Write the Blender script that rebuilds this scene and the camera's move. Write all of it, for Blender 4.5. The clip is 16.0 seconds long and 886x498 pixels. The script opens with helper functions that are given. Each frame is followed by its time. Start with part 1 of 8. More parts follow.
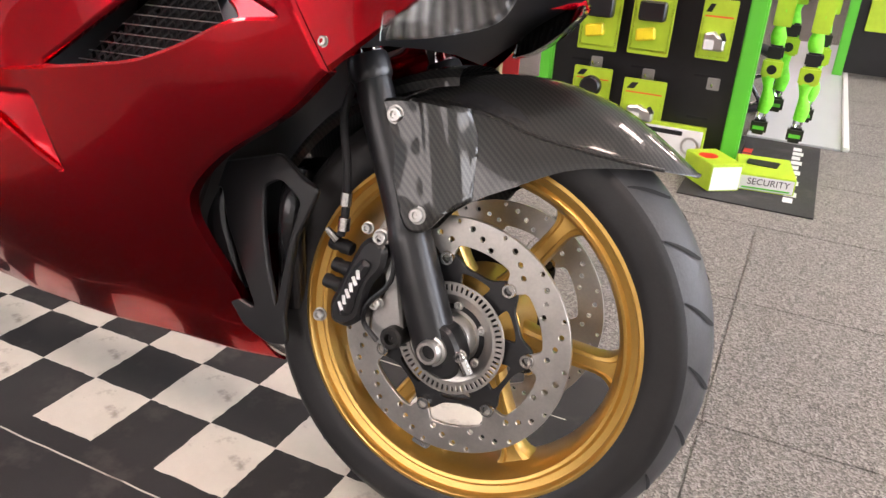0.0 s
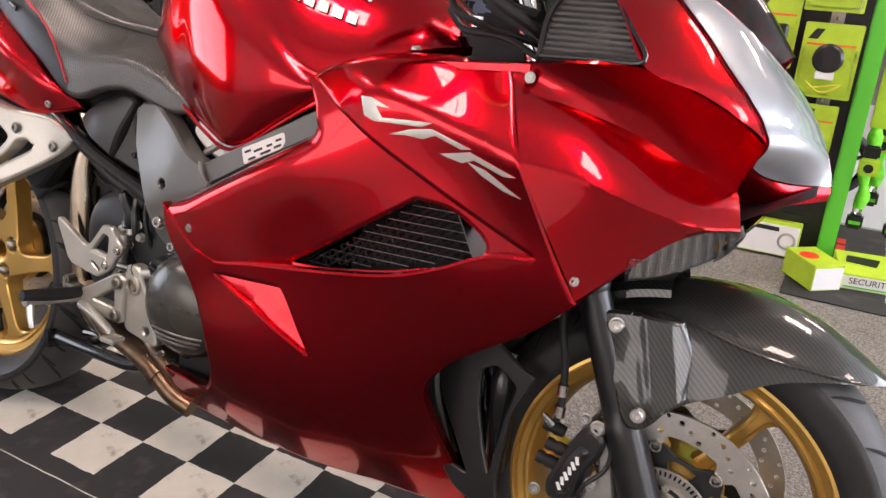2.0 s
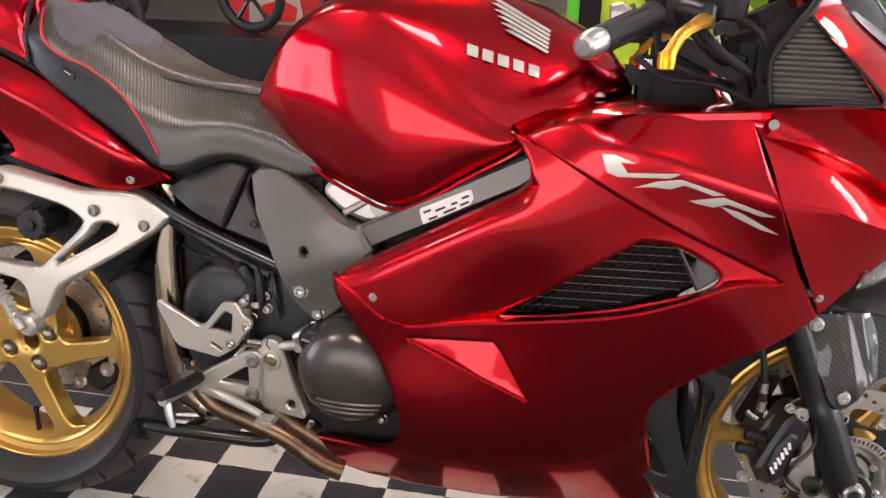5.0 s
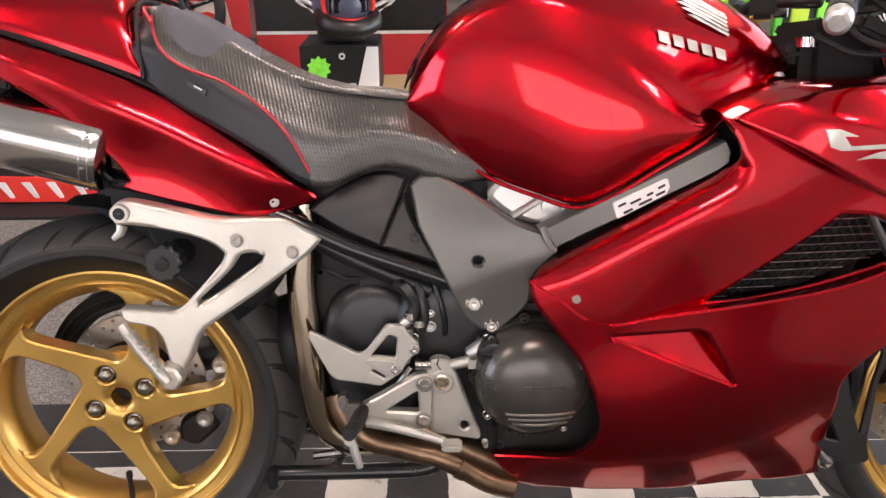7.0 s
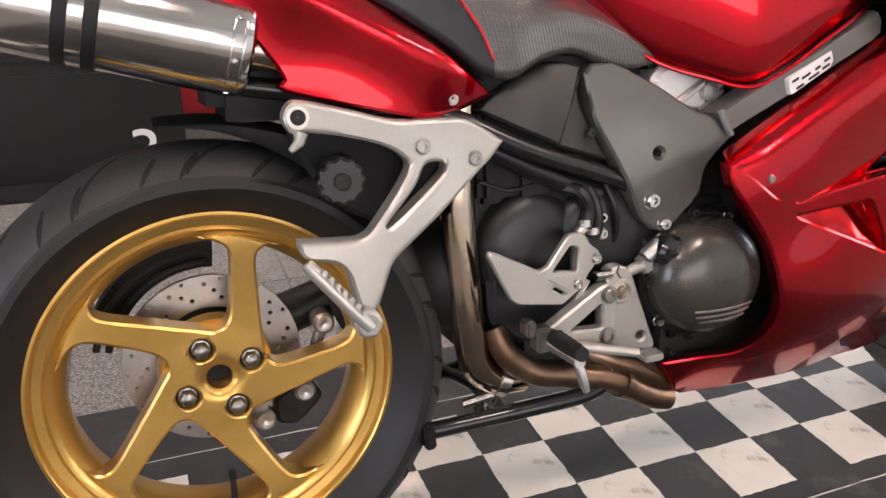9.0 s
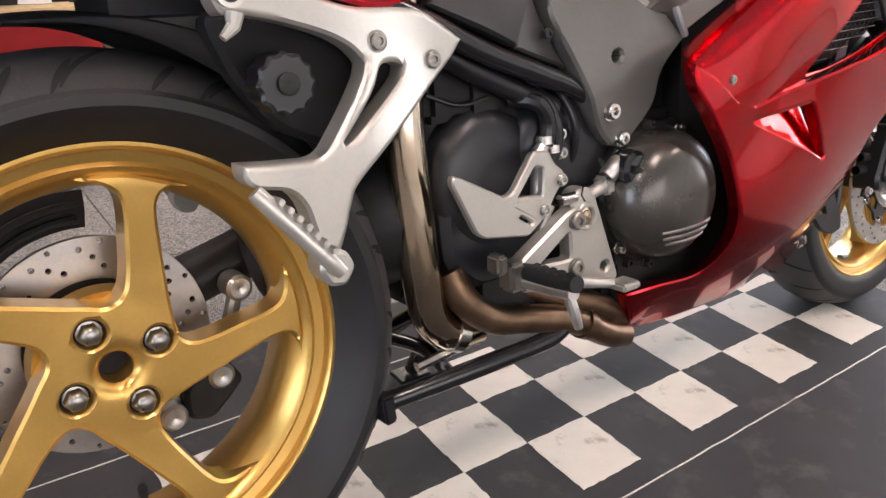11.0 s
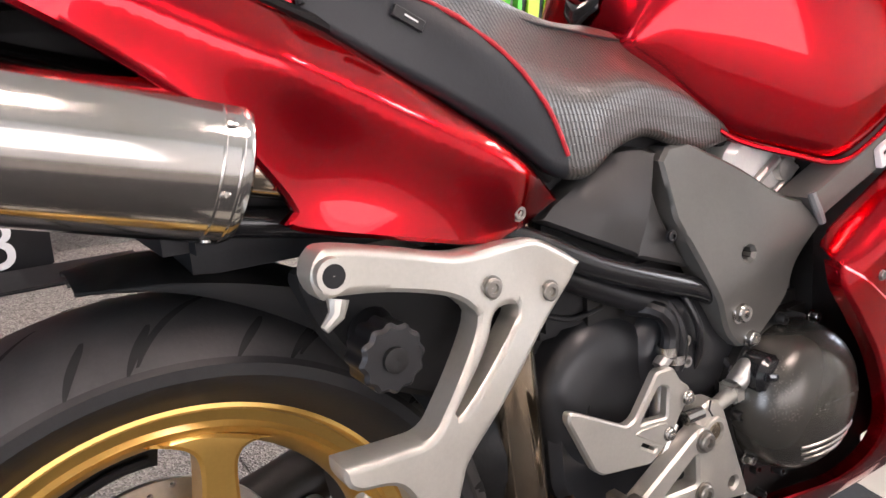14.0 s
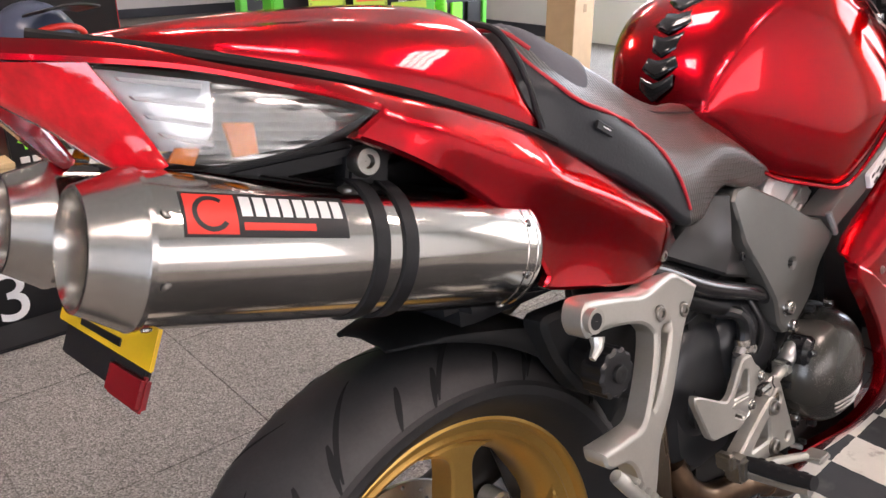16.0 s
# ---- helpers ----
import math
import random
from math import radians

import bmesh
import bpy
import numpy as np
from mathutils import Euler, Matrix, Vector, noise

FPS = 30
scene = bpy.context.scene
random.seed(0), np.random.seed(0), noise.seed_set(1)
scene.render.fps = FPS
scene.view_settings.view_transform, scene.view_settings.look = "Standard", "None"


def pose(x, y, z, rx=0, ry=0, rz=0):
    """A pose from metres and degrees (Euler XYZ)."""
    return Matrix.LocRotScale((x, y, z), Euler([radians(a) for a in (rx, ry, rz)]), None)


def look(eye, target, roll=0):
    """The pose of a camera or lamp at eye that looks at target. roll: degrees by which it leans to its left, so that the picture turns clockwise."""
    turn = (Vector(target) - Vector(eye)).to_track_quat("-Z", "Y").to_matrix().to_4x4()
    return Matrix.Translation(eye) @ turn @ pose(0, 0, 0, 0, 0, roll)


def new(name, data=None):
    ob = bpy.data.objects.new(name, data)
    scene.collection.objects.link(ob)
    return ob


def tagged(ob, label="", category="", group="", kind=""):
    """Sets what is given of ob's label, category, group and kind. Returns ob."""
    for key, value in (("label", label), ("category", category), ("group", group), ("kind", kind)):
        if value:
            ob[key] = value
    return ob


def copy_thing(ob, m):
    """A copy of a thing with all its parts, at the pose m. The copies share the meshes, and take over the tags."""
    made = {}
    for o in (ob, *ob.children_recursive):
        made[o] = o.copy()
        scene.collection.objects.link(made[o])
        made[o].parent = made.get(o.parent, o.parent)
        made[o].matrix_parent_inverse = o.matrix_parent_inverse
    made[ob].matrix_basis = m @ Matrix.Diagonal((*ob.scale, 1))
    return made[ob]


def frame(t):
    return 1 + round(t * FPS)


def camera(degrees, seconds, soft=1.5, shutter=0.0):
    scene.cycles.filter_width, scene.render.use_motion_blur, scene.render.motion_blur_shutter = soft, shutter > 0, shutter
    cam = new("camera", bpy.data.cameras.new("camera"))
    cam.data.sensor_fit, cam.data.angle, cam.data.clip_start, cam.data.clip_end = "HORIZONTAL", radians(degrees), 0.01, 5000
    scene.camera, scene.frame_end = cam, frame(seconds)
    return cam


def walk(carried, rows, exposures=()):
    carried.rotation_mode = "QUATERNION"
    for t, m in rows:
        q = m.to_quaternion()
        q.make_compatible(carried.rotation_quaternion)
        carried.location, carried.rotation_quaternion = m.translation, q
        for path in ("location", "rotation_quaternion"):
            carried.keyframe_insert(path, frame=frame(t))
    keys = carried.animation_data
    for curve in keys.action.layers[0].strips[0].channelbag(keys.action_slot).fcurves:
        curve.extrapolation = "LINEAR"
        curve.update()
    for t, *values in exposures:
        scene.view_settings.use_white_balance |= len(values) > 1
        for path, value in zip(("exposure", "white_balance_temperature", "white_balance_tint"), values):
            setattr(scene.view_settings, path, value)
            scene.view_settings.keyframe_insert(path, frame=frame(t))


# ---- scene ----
cam = camera(59.5, 16.0)
PATH = [
    (0, (1.772, -0.818, 0.776), (1.032, 0.844, -0.054), 3.7),
    (0.5, (1.741, -0.867, 0.826), (0.974, 0.791, 0.013), 3.4),
    (1, (1.692, -0.9, 0.891), (0.897, 0.754, 0.095), 3.1),
    (1.5, (1.646, -0.934, 0.93), (0.812, 0.715, 0.165), 2.9),
    (2, (1.574, -0.952, 1.005), (0.726, 0.69, 0.242), 2.7),
    (2.5, (1.495, -0.947, 1.033), (0.671, 0.701, 0.254), 2.7),
    (3, (1.407, -0.949, 1.054), (0.636, 0.713, 0.254), 2.3),
    (3.5, (1.336, -0.986, 1.086), (0.646, 0.701, 0.262), 1.6),
    (4, (1.229, -1.066, 1.116), (0.679, 0.66, 0.269), 1.3),
    (6.5, (0.676, -1.148, 1.104), (0.591, 0.674, 0.285), -0.3),
    (7, (0.53, -1.125, 1.085), (0.563, 0.697, 0.263), -0.3),
    (7.5, (0.399, -1.121, 1.049), (0.573, 0.694, 0.226), 0.1),
    (8, (0.273, -1.09, 1.025), (0.602, 0.702, 0.2), 0.5),
    (8.5, (0.086, -1.002, 0.978), (0.607, 0.738, 0.14), 1.3),
    (10.8, (-0.187, -0.749, 0.774), (0.88, 0.707, -0.088), 3.2),
    (11, (-0.14, -0.727, 0.779), (0.96, 0.705, -0.081), 3.4),
    (11.5, (0.022, -0.662, 0.773), (1.185, 0.733, -0.063), 3.4),
    (12, (0.116, -0.605, 0.758), (1.301, 0.782, -0.062), 3.3),
    (12.5, (0.139, -0.571, 0.769), (1.311, 0.839, -0.031), 3.1),
    (13, (0.124, -0.555, 0.827), (1.256, 0.893, 0.039), 2.8),
    (13.5, (0.047, -0.555, 0.87), (1.122, 0.938, 0.086), 2.5),
    (14, (-0.096, -0.556, 0.904), (0.917, 0.997, 0.154), 1.6),
    (14.5, (-0.194, -0.556, 0.949), (0.773, 1.03, 0.207), 0.9),
    (15, (-0.264, -0.558, 0.984), (0.721, 1.019, 0.248), 0.2),
    (15.5, (-0.362, -0.562, 1.008), (0.718, 0.948, 0.265), -0.3),
    (16, (-0.444, -0.516, 1.039), (0.782, 0.866, 0.273), -0.1),
]
walk(cam, [(t, look(eye, target, roll)) for t, eye, target, roll in PATH],
     [(0, 0.27, 6560, 17), (1.0, 0.21, 6540, 17), (2.0, 0.01, 6540, 17), (3.0, -0.03, 6600, 17), (4.0, 0.01, 6540, 17), (7.0, 0.18, 6480, 17), (8.5, 0.16, 6400, 17),
      (11.0, 0.25, 6330, 17), (12.0, 0.26, 6330, 17), (12.5, 0.3, 6360, 17), (14.0, 0.47, 6340, 17), (15.0, 0.35, 6360, 17), (16.0, 0.13, 6360, 17)])

# ---------------------------------------------------------------- world and lamps
world = bpy.data.worlds.new("world")
scene.world = world
world.use_nodes = True
_wn = world.node_tree
_sky = _wn.nodes.new("ShaderNodeTexSky")
_sky.sky_type, _sky.sun_disc = "NISHITA", False
_sky.sun_elevation, _sky.sun_rotation = radians(35), radians(120)
_wn.nodes["Background"].inputs["Strength"].default_value = 0.12
_wn.links.new(_sky.outputs["Color"], _wn.nodes["Background"].inputs["Color"])

ROOM = (-4.6, 5.8, -3.6, 9.6, 2.75)          # x0, x1, y0, y1, ceiling height


def window_lamp(name, place, target, w, h, power, colour):
    d = bpy.data.lights.new(name, "AREA")
    d.shape, d.size, d.size_y, d.energy, d.color = "RECTANGLE", w, h, power, colour
    ob = new(name, d)
    ob.matrix_world = look(place, target)
    return ob


window_lamp("daylight_front", (5.7, 2.1, 1.5), (0, 1.6, 1.2), 4.6, 2.1, 215, (0.86, 0.92, 1.0))
window_lamp("daylight_corner", (5.7, -1.75, 1.5), (0, -1.2, 0.9), 1.6, 2.1, 42, (1.0, 0.95, 0.88))
window_lamp("daylight_south", (0.0, -3.5, 1.35), (0.0, 0, 1.0), 3.4, 1.2, 26, (1.0, 0.95, 0.92))
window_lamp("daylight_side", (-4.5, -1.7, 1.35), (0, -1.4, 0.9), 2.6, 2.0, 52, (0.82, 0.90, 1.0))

# ---------------------------------------------------------------- materials


class Mat:
    """A node material, built up step by step."""

    def __init__(self, name, colour, rough=0.5, metal=0.0, **extra):
        self.m = bpy.data.materials.new(name)
        self.m.use_nodes = True
        self.t = self.m.node_tree
        self.b = self.t.nodes["Principled BSDF"]
        self.b.inputs["Base Color"].default_value = (*colour, 1)
        self.b.inputs["Roughness"].default_value = rough
        self.b.inputs["Metallic"].default_value = metal
        for k, v in extra.items():
            self.b.inputs[k.replace("_", " ")].default_value = v
        self.colour = colour
        self._co = None

    def node(self, kind, **inputs):
        n = self.t.nodes.new("ShaderNode" + kind)
        for k, v in inputs.items():
            k = k.replace("_", " ")
            if isinstance(v, bpy.types.NodeSocket):
                self.t.links.new(v, n.inputs[k])
            else:
                n.inputs[k].default_value = v
        return n

    def co(self):
        if self._co is None:
            self._co = self.t.nodes.new("ShaderNodeTexCoord").outputs["Object"]
        return self._co

    def math(self, op, a, b=0.0):
        n = self.t.nodes.new("ShaderNodeMath")
        n.operation = op
        for i, v in enumerate((a, b)):
            if isinstance(v, bpy.types.NodeSocket):
                self.t.links.new(v, n.inputs[i])
            else:
                n.inputs[i].default_value = v
        return n.outputs[0]

    def noise(self, scale, detail=4.0, rough=0.55):
        return self.node("TexNoise", Vector=self.co(), Scale=scale, Detail=detail, Roughness=rough).outputs["Fac"]

    def ramp(self, fac, *stops):
        n = self.t.nodes.new("ShaderNodeValToRGB")
        self.t.links.new(fac, n.inputs["Fac"])
        e = n.color_ramp.elements
        while len(e) < len(stops):
            e.new(0.5)
        for el, (p, c) in zip(e, stops):
            el.position = p
            el.color = (*c, 1) if len(c) == 3 else c
        return n.outputs["Color"]

    def mix(self, fac, a, b):
        n = self.t.nodes.new("ShaderNodeMix")
        n.data_type = "RGBA"
        for i, v in ((0, fac), (6, a), (7, b)):
            if isinstance(v, bpy.types.NodeSocket):
                self.t.links.new(v, n.inputs[i])
            else:
                n.inputs[i].default_value = v if i == 0 else (*v, 1)
        return n.outputs[2]

    def put(self, name, socket):
        self.t.links.new(socket, self.b.inputs[name])
        return self

    def bump(self, height, strength=0.3, distance=0.002):
        n = self.node("Bump", Height=height, Strength=strength, Distance=distance)
        self.t.links.new(n.outputs["Normal"], self.b.inputs["Normal"])
        return self

    def vary(self, amount=0.15, scale=14.0, rough_amount=0.12, grain=220.0, bump=0.08, distance=0.0006):
        """Blotches and grain in the colour, the gloss and the relief."""
        c = self.colour
        big, fine = self.noise(scale, 5), self.noise(grain, 3)
        both = self.math("ADD", self.math("MULTIPLY", big, 0.65), self.math("MULTIPLY", fine, 0.35))
        lo, hi = tuple(v * (1 - amount) for v in c), tuple(min(1, v * (1 + amount)) for v in c)
        self.put("Base Color", self.ramp(both, (0.3, lo), (0.7, hi)))
        r = self.b.inputs["Roughness"].default_value
        self.put("Roughness", self.math("ADD", self.math("MULTIPLY", self.math("SUBTRACT", both, 0.5), 2 * rough_amount), r))
        if bump:
            self.bump(fine, bump, distance)
        return self


def carbon(name, scale):
    """Twill-woven carbon fibre under clear lacquer; two colours imitate the tows' differing sheen."""
    m = Mat(name, (0.03, 0.03, 0.03), 0.32, 0.3, Coat_Weight=1.0, Coat_Roughness=0.03, Coat_IOR=1.45)
    s = m.node("SeparateXYZ", Vector=m.co())
    u = m.math("MULTIPLY", m.math("ADD", s.outputs["X"], m.math("MULTIPLY", s.outputs["Y"], 0.6)), scale)
    v = m.math("MULTIPLY", m.math("ADD", s.outputs["Z"], m.math("MULTIPLY", s.outputs["Y"], 0.6)), scale)
    k = m.math("MODULO", m.math("ADD", m.math("ADD", m.math("FLOOR", u), m.math("FLOOR", v)), 4000.0), 4.0)
    over = m.math("LESS_THAN", k, 1.5)
    m.put("Base Color", m.mix(over, (0.007, 0.007, 0.0065), (0.026, 0.0245, 0.021)))
    m.put("Roughness", m.math("ADD", m.math("MULTIPLY", over, -0.12), 0.42))
    return m.m


def candy(name):
    """Dark candy-red metallic lacquer with fine flake."""
    m = Mat(name, (0.55, 0.004, 0.010), 0.2, 1.0, Coat_Weight=1.0, Coat_Roughness=0.008, Coat_IOR=1.38, Specular_Tint=(0.6, 0.02, 0.03, 1))
    flake = m.node("TexVoronoi", Vector=m.co(), Scale=2600.0).outputs["Distance"]
    m.put("Base Color", m.mix(m.math("MULTIPLY", flake, 0.55), (0.58, 0.002, 0.012), (0.34, 0.001, 0.007)))
    m.put("Roughness", m.math("ADD", m.math("MULTIPLY", m.noise(9.0, 3), 0.04), 0.22))
    m.bump(m.noise(40.0, 2), 0.012, 0.0004)
    return m.m


def plain(name, colour, rough=0.5, metal=0.0, amount=0.15, scale=14.0, bump=0.08, **extra):
    return Mat(name, colour, rough, metal, **extra).vary(amount, scale, 0.08, 260.0, bump).m


RED = candy("candy_red_lacquer")
REDP = plain("red_leather_piping", (0.5, 0.02, 0.03), 0.5)
GOLD = plain("gold_wheel_lacquer", (0.61, 0.375, 0.095), 0.32, 0.82, 0.08, 10, 0.05, Coat_Weight=0.35, Coat_Roughness=0.12)
GOLDA = plain("gold_anodised", (0.85, 0.40, 0.02), 0.28, 0.85, 0.06, 12, 0.03)
# lighter than the side walls: wear, with the crown's grey-blue sheen in the colour
TREAD = plain("worn_sheened_tread_rubber", (0.036, 0.035, 0.0355), 0.56, 0.0, 0.25, 30, 0.35)
RUBBER = plain("tyre_rubber", (0.014, 0.0135, 0.0138), 0.5, 0.0, 0.3, 22, 0.25, Specular_IOR_Level=0.38)
CARBON = carbon("carbon_weave", 430.0)
BLACK = plain("satin_black_paint", (0.009, 0.009, 0.010), 0.36, 0.0, 0.3, 20, 0.06)
GLOSSB = plain("gloss_black_paint", (0.012, 0.012, 0.013), 0.16, 0.0, 0.2, 20, 0.03)
MATTB = plain("matt_black_plastic", (0.009, 0.009, 0.010), 0.6, 0.0, 0.3, 30, 0.3, Specular_IOR_Level=0.35)
DARK = plain("grimy_black_castings", (0.013, 0.0125, 0.012), 0.5, 0.2, 0.4, 40, 0.3, Specular_IOR_Level=0.4)
FRAME = plain("warm_grey_frame_paint", (0.135, 0.132, 0.121), 0.36, 0.45, 0.08, 18, 0.1, Specular_IOR_Level=0.5)
COVER = Mat("graphite_engine_paint", (0.060, 0.056, 0.048), 0.27, 0.5, Coat_Weight=0.3, Coat_Roughness=0.15).vary(0.03, 8, 0.015, 400, 0.0).m
SIDEC = plain("matt_graphite_plastic", (0.029, 0.028, 0.027), 0.46, 0.1, 0.08, 12, 0.12)
SILVER = plain("satin_silver_castings", (0.475, 0.460, 0.415), 0.35, 0.65, 0.08, 16, 0.1)
PALEC = plain("pale_alloy_casting", (0.80, 0.79, 0.76), 0.35, 0.4, 0.08, 20, 0.1)
GEARC = plain("blue_black_casing_paint", (0.019, 0.020, 0.022), 0.36, 0.2, 0.08, 26, 0.04)
ALLOY = plain("bare_alloy", (0.52, 0.51, 0.49), 0.34, 0.9, 0.15, 30, 0.1)
STEEL = plain("bright_steel", (0.58, 0.56, 0.53), 0.2, 1.0, 0.12, 24, 0.04)
CHROME = plain("polished_chrome", (0.7, 0.7, 0.7), 0.07, 1.0, 0.05, 20, 0.01)
DISC = plain("ground_disc_steel", (0.47, 0.45, 0.42), 0.34, 0.95, 0.14, 30, 0.06)
NUT = plain("dull_zinc", (0.30, 0.285, 0.26), 0.3, 0.95, 0.15, 40, 0.05)
GREY = plain("grey_plastic", (0.16, 0.16, 0.16), 0.5)
WHITE = plain("white_print", (0.75, 0.75, 0.74), 0.45, 0.0, 0.04)
DECAL = plain("pale_silver_decal", (0.55, 0.54, 0.50), 0.3, 0.5, 0.06)
ORANGE = plain("amber_plastic", (0.75, 0.20, 0.01), 0.2)
LABELR = plain("red_print", (0.72, 0.035, 0.02), 0.4, 0.0, 0.05)
YELLOW = plain("yellow_plate", (0.78, 0.50, 0.015), 0.35, 0.0, 0.06)


def brushed():
    """Polished stainless steel with long fine scratches along the tube."""
    m = Mat("polished_stainless", (0.60, 0.575, 0.54), 0.13, 1.0)
    s = m.node("Mapping", Vector=m.co(), Scale=(6.0, 340.0, 340.0))
    n = m.node("TexNoise", Vector=s.outputs["Vector"], Scale=1.0, Detail=3.0).outputs["Fac"]
    m.put("Roughness", m.math("ADD", m.math("MULTIPLY", n, 0.12), 0.07))
    m.put("Base Color", m.ramp(m.noise(11.0, 4), (0.3, (0.53, 0.50, 0.46)), (0.7, (0.64, 0.62, 0.59))))
    return m.m


def heated():
    """Stainless header pipe browned by heat."""
    m = Mat("heat_browned_steel", (0.4, 0.3, 0.2), 0.2, 1.0)
    m.put("Base Color", m.ramp(m.noise(7.0, 5), (0.25, (0.33, 0.235, 0.15)), (0.5, (0.55, 0.455, 0.34)), (0.75, (0.68, 0.62, 0.55))))
    m.put("Roughness", m.math("ADD", m.math("MULTIPLY", m.noise(60.0, 4), 0.12), 0.07))
    return m.m


def browned():
    """Mild steel pipe dulled brown by heat, coloured darker for the shade it lies in."""
    m = Mat("shaded_brown_pipe", (0.2, 0.12, 0.07), 0.34, 0.9)
    m.put("Base Color", m.ramp(m.noise(13.0, 6), (0.3, (0.085, 0.055, 0.036)), (0.52, (0.20, 0.125, 0.075)), (0.75, (0.32, 0.23, 0.16))))
    m.put("Roughness", m.math("ADD", m.math("MULTIPLY", m.noise(70.0, 4), 0.2), 0.24))
    return m.m


def seat_cloth():
    """Embossed carbon-look vinyl: fine ribs in short steps, a dull warm sheen painted on their crests."""
    m = Mat("embossed_sheen_vinyl", (0.05, 0.047, 0.042), 0.34, 0.0, Specular_IOR_Level=1.0)
    s = m.node("SeparateXYZ", Vector=m.co())
    a = m.math("MULTIPLY", m.math("ADD", s.outputs["X"], m.math("MULTIPLY", s.outputs["Z"], 0.25)), 200.0)
    tri = m.math("ABSOLUTE", m.math("SUBTRACT", m.math("FRACT", m.math("ADD", a, 400.0)), 0.5))
    b = m.math("FRACT", m.math("ADD", m.math("MULTIPLY", m.math("ADD", s.outputs["Y"], s.outputs["Z"]), 150.0), 400.0))
    m.put("Base Color", m.mix(tri, (0.016, 0.015, 0.013), (0.085, 0.079, 0.066)))
    m.put("Roughness", m.math("ADD", m.math("MULTIPLY", b, 0.12), 0.27))
    m.bump(m.math("ADD", tri, m.math("MULTIPLY", b, 0.25)), 0.5, 0.0014)
    return m.m


STAINLESS, HEATED, BROWNED, RIBBED = brushed(), heated(), browned(), seat_cloth()
VINYL = plain("smooth_black_vinyl", (0.016, 0.017, 0.020), 0.4, 0.0, 0.15, 30, 0.35, Specular_IOR_Level=0.42)
PAD = plain("grey_suede_insert", (0.080, 0.080, 0.094), 0.8, 0.0, 0.12, 60, 0.25)


def glassy(name, colour, rough=0.02, alpha=1.0):
    m = Mat(name, colour, rough, Transmission_Weight=1.0, IOR=1.45)
    return m.m




def lamp_ribs():
    """Dull chrome with close vertical flutes, bright crests and shaded hollows painted in."""
    m = Mat("glint_fluted_lamp_bowl", (0.24, 0.235, 0.23), 0.22, 0.9)
    x = m.node("SeparateXYZ", Vector=m.co()).outputs["X"]
    f = m.math("ABSOLUTE", m.math("SUBTRACT", m.math("FRACT", m.math("MULTIPLY", x, 95.0)), 0.5))
    m.put("Base Color", m.mix(f, (0.10, 0.10, 0.10), (0.62, 0.61, 0.60)))
    m.bump(f, 0.8, 0.004)
    return m.m




def ribbed_plastic():
    """Dark plastic with close level ribs, the shade of the grooves painted in."""
    m = Mat("groove_shaded_plastic", (0.03, 0.028, 0.026), 0.4)
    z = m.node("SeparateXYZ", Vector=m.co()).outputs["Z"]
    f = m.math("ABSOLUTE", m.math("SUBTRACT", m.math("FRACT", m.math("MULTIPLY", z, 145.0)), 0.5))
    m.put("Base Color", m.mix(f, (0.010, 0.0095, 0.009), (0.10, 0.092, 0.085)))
    m.bump(f, 1.0, 0.004)
    return m.m


RIBS = ribbed_plastic()
FLUTED = lamp_ribs()
SEAL = plain("black_rubber_seal", (0.006, 0.006, 0.006), 0.7, 0.0, 0.2, 20, 0.1, Specular_IOR_Level=0.3)
FORKB = plain("black_fork_lacquer", (0.010, 0.010, 0.011), 0.3, 0.0, 0.3, 20, 0.05)
PALE = plain("pale_lamp_plastic", (0.78, 0.81, 0.84), 0.25, 0.4, 0.08, 30, 0.05)
REFRED = plain("dark_red_reflector", (0.20, 0.006, 0.010), 0.3)
CLEAR = glassy("clear_lens", (0.95, 0.96, 0.97))
TINT = glassy("smoked_screen", (0.10, 0.12, 0.13))
TAILRED = Mat("red_lens", (0.88, 0.006, 0.016), 0.08, 0.0, Coat_Weight=1.0, Coat_Roughness=0.02).vary(0.3, 30, 0.03, 120, 0.2, 0.002).m


def streaked():
    """Bright lamp housing drawn out in long level flutes, their glints and shade painted in."""
    m = Mat("glint_streaked_lamp_shell", (0.4, 0.39, 0.38), 0.16, 0.9)
    z = m.node("SeparateXYZ", Vector=m.co()).outputs["Z"]
    x = m.node("SeparateXYZ", Vector=m.co()).outputs["X"]
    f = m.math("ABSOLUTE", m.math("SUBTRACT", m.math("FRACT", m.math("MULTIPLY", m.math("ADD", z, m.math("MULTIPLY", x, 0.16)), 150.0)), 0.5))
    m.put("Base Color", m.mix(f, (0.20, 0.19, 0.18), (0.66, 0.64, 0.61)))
    m.bump(f, 0.6, 0.003)
    return m.m


BOWL = streaked()
REFLECT = plain("lamp_reflector", (0.88, 0.90, 0.93), 0.22, 0.4, 0.05, 40, 0.05)


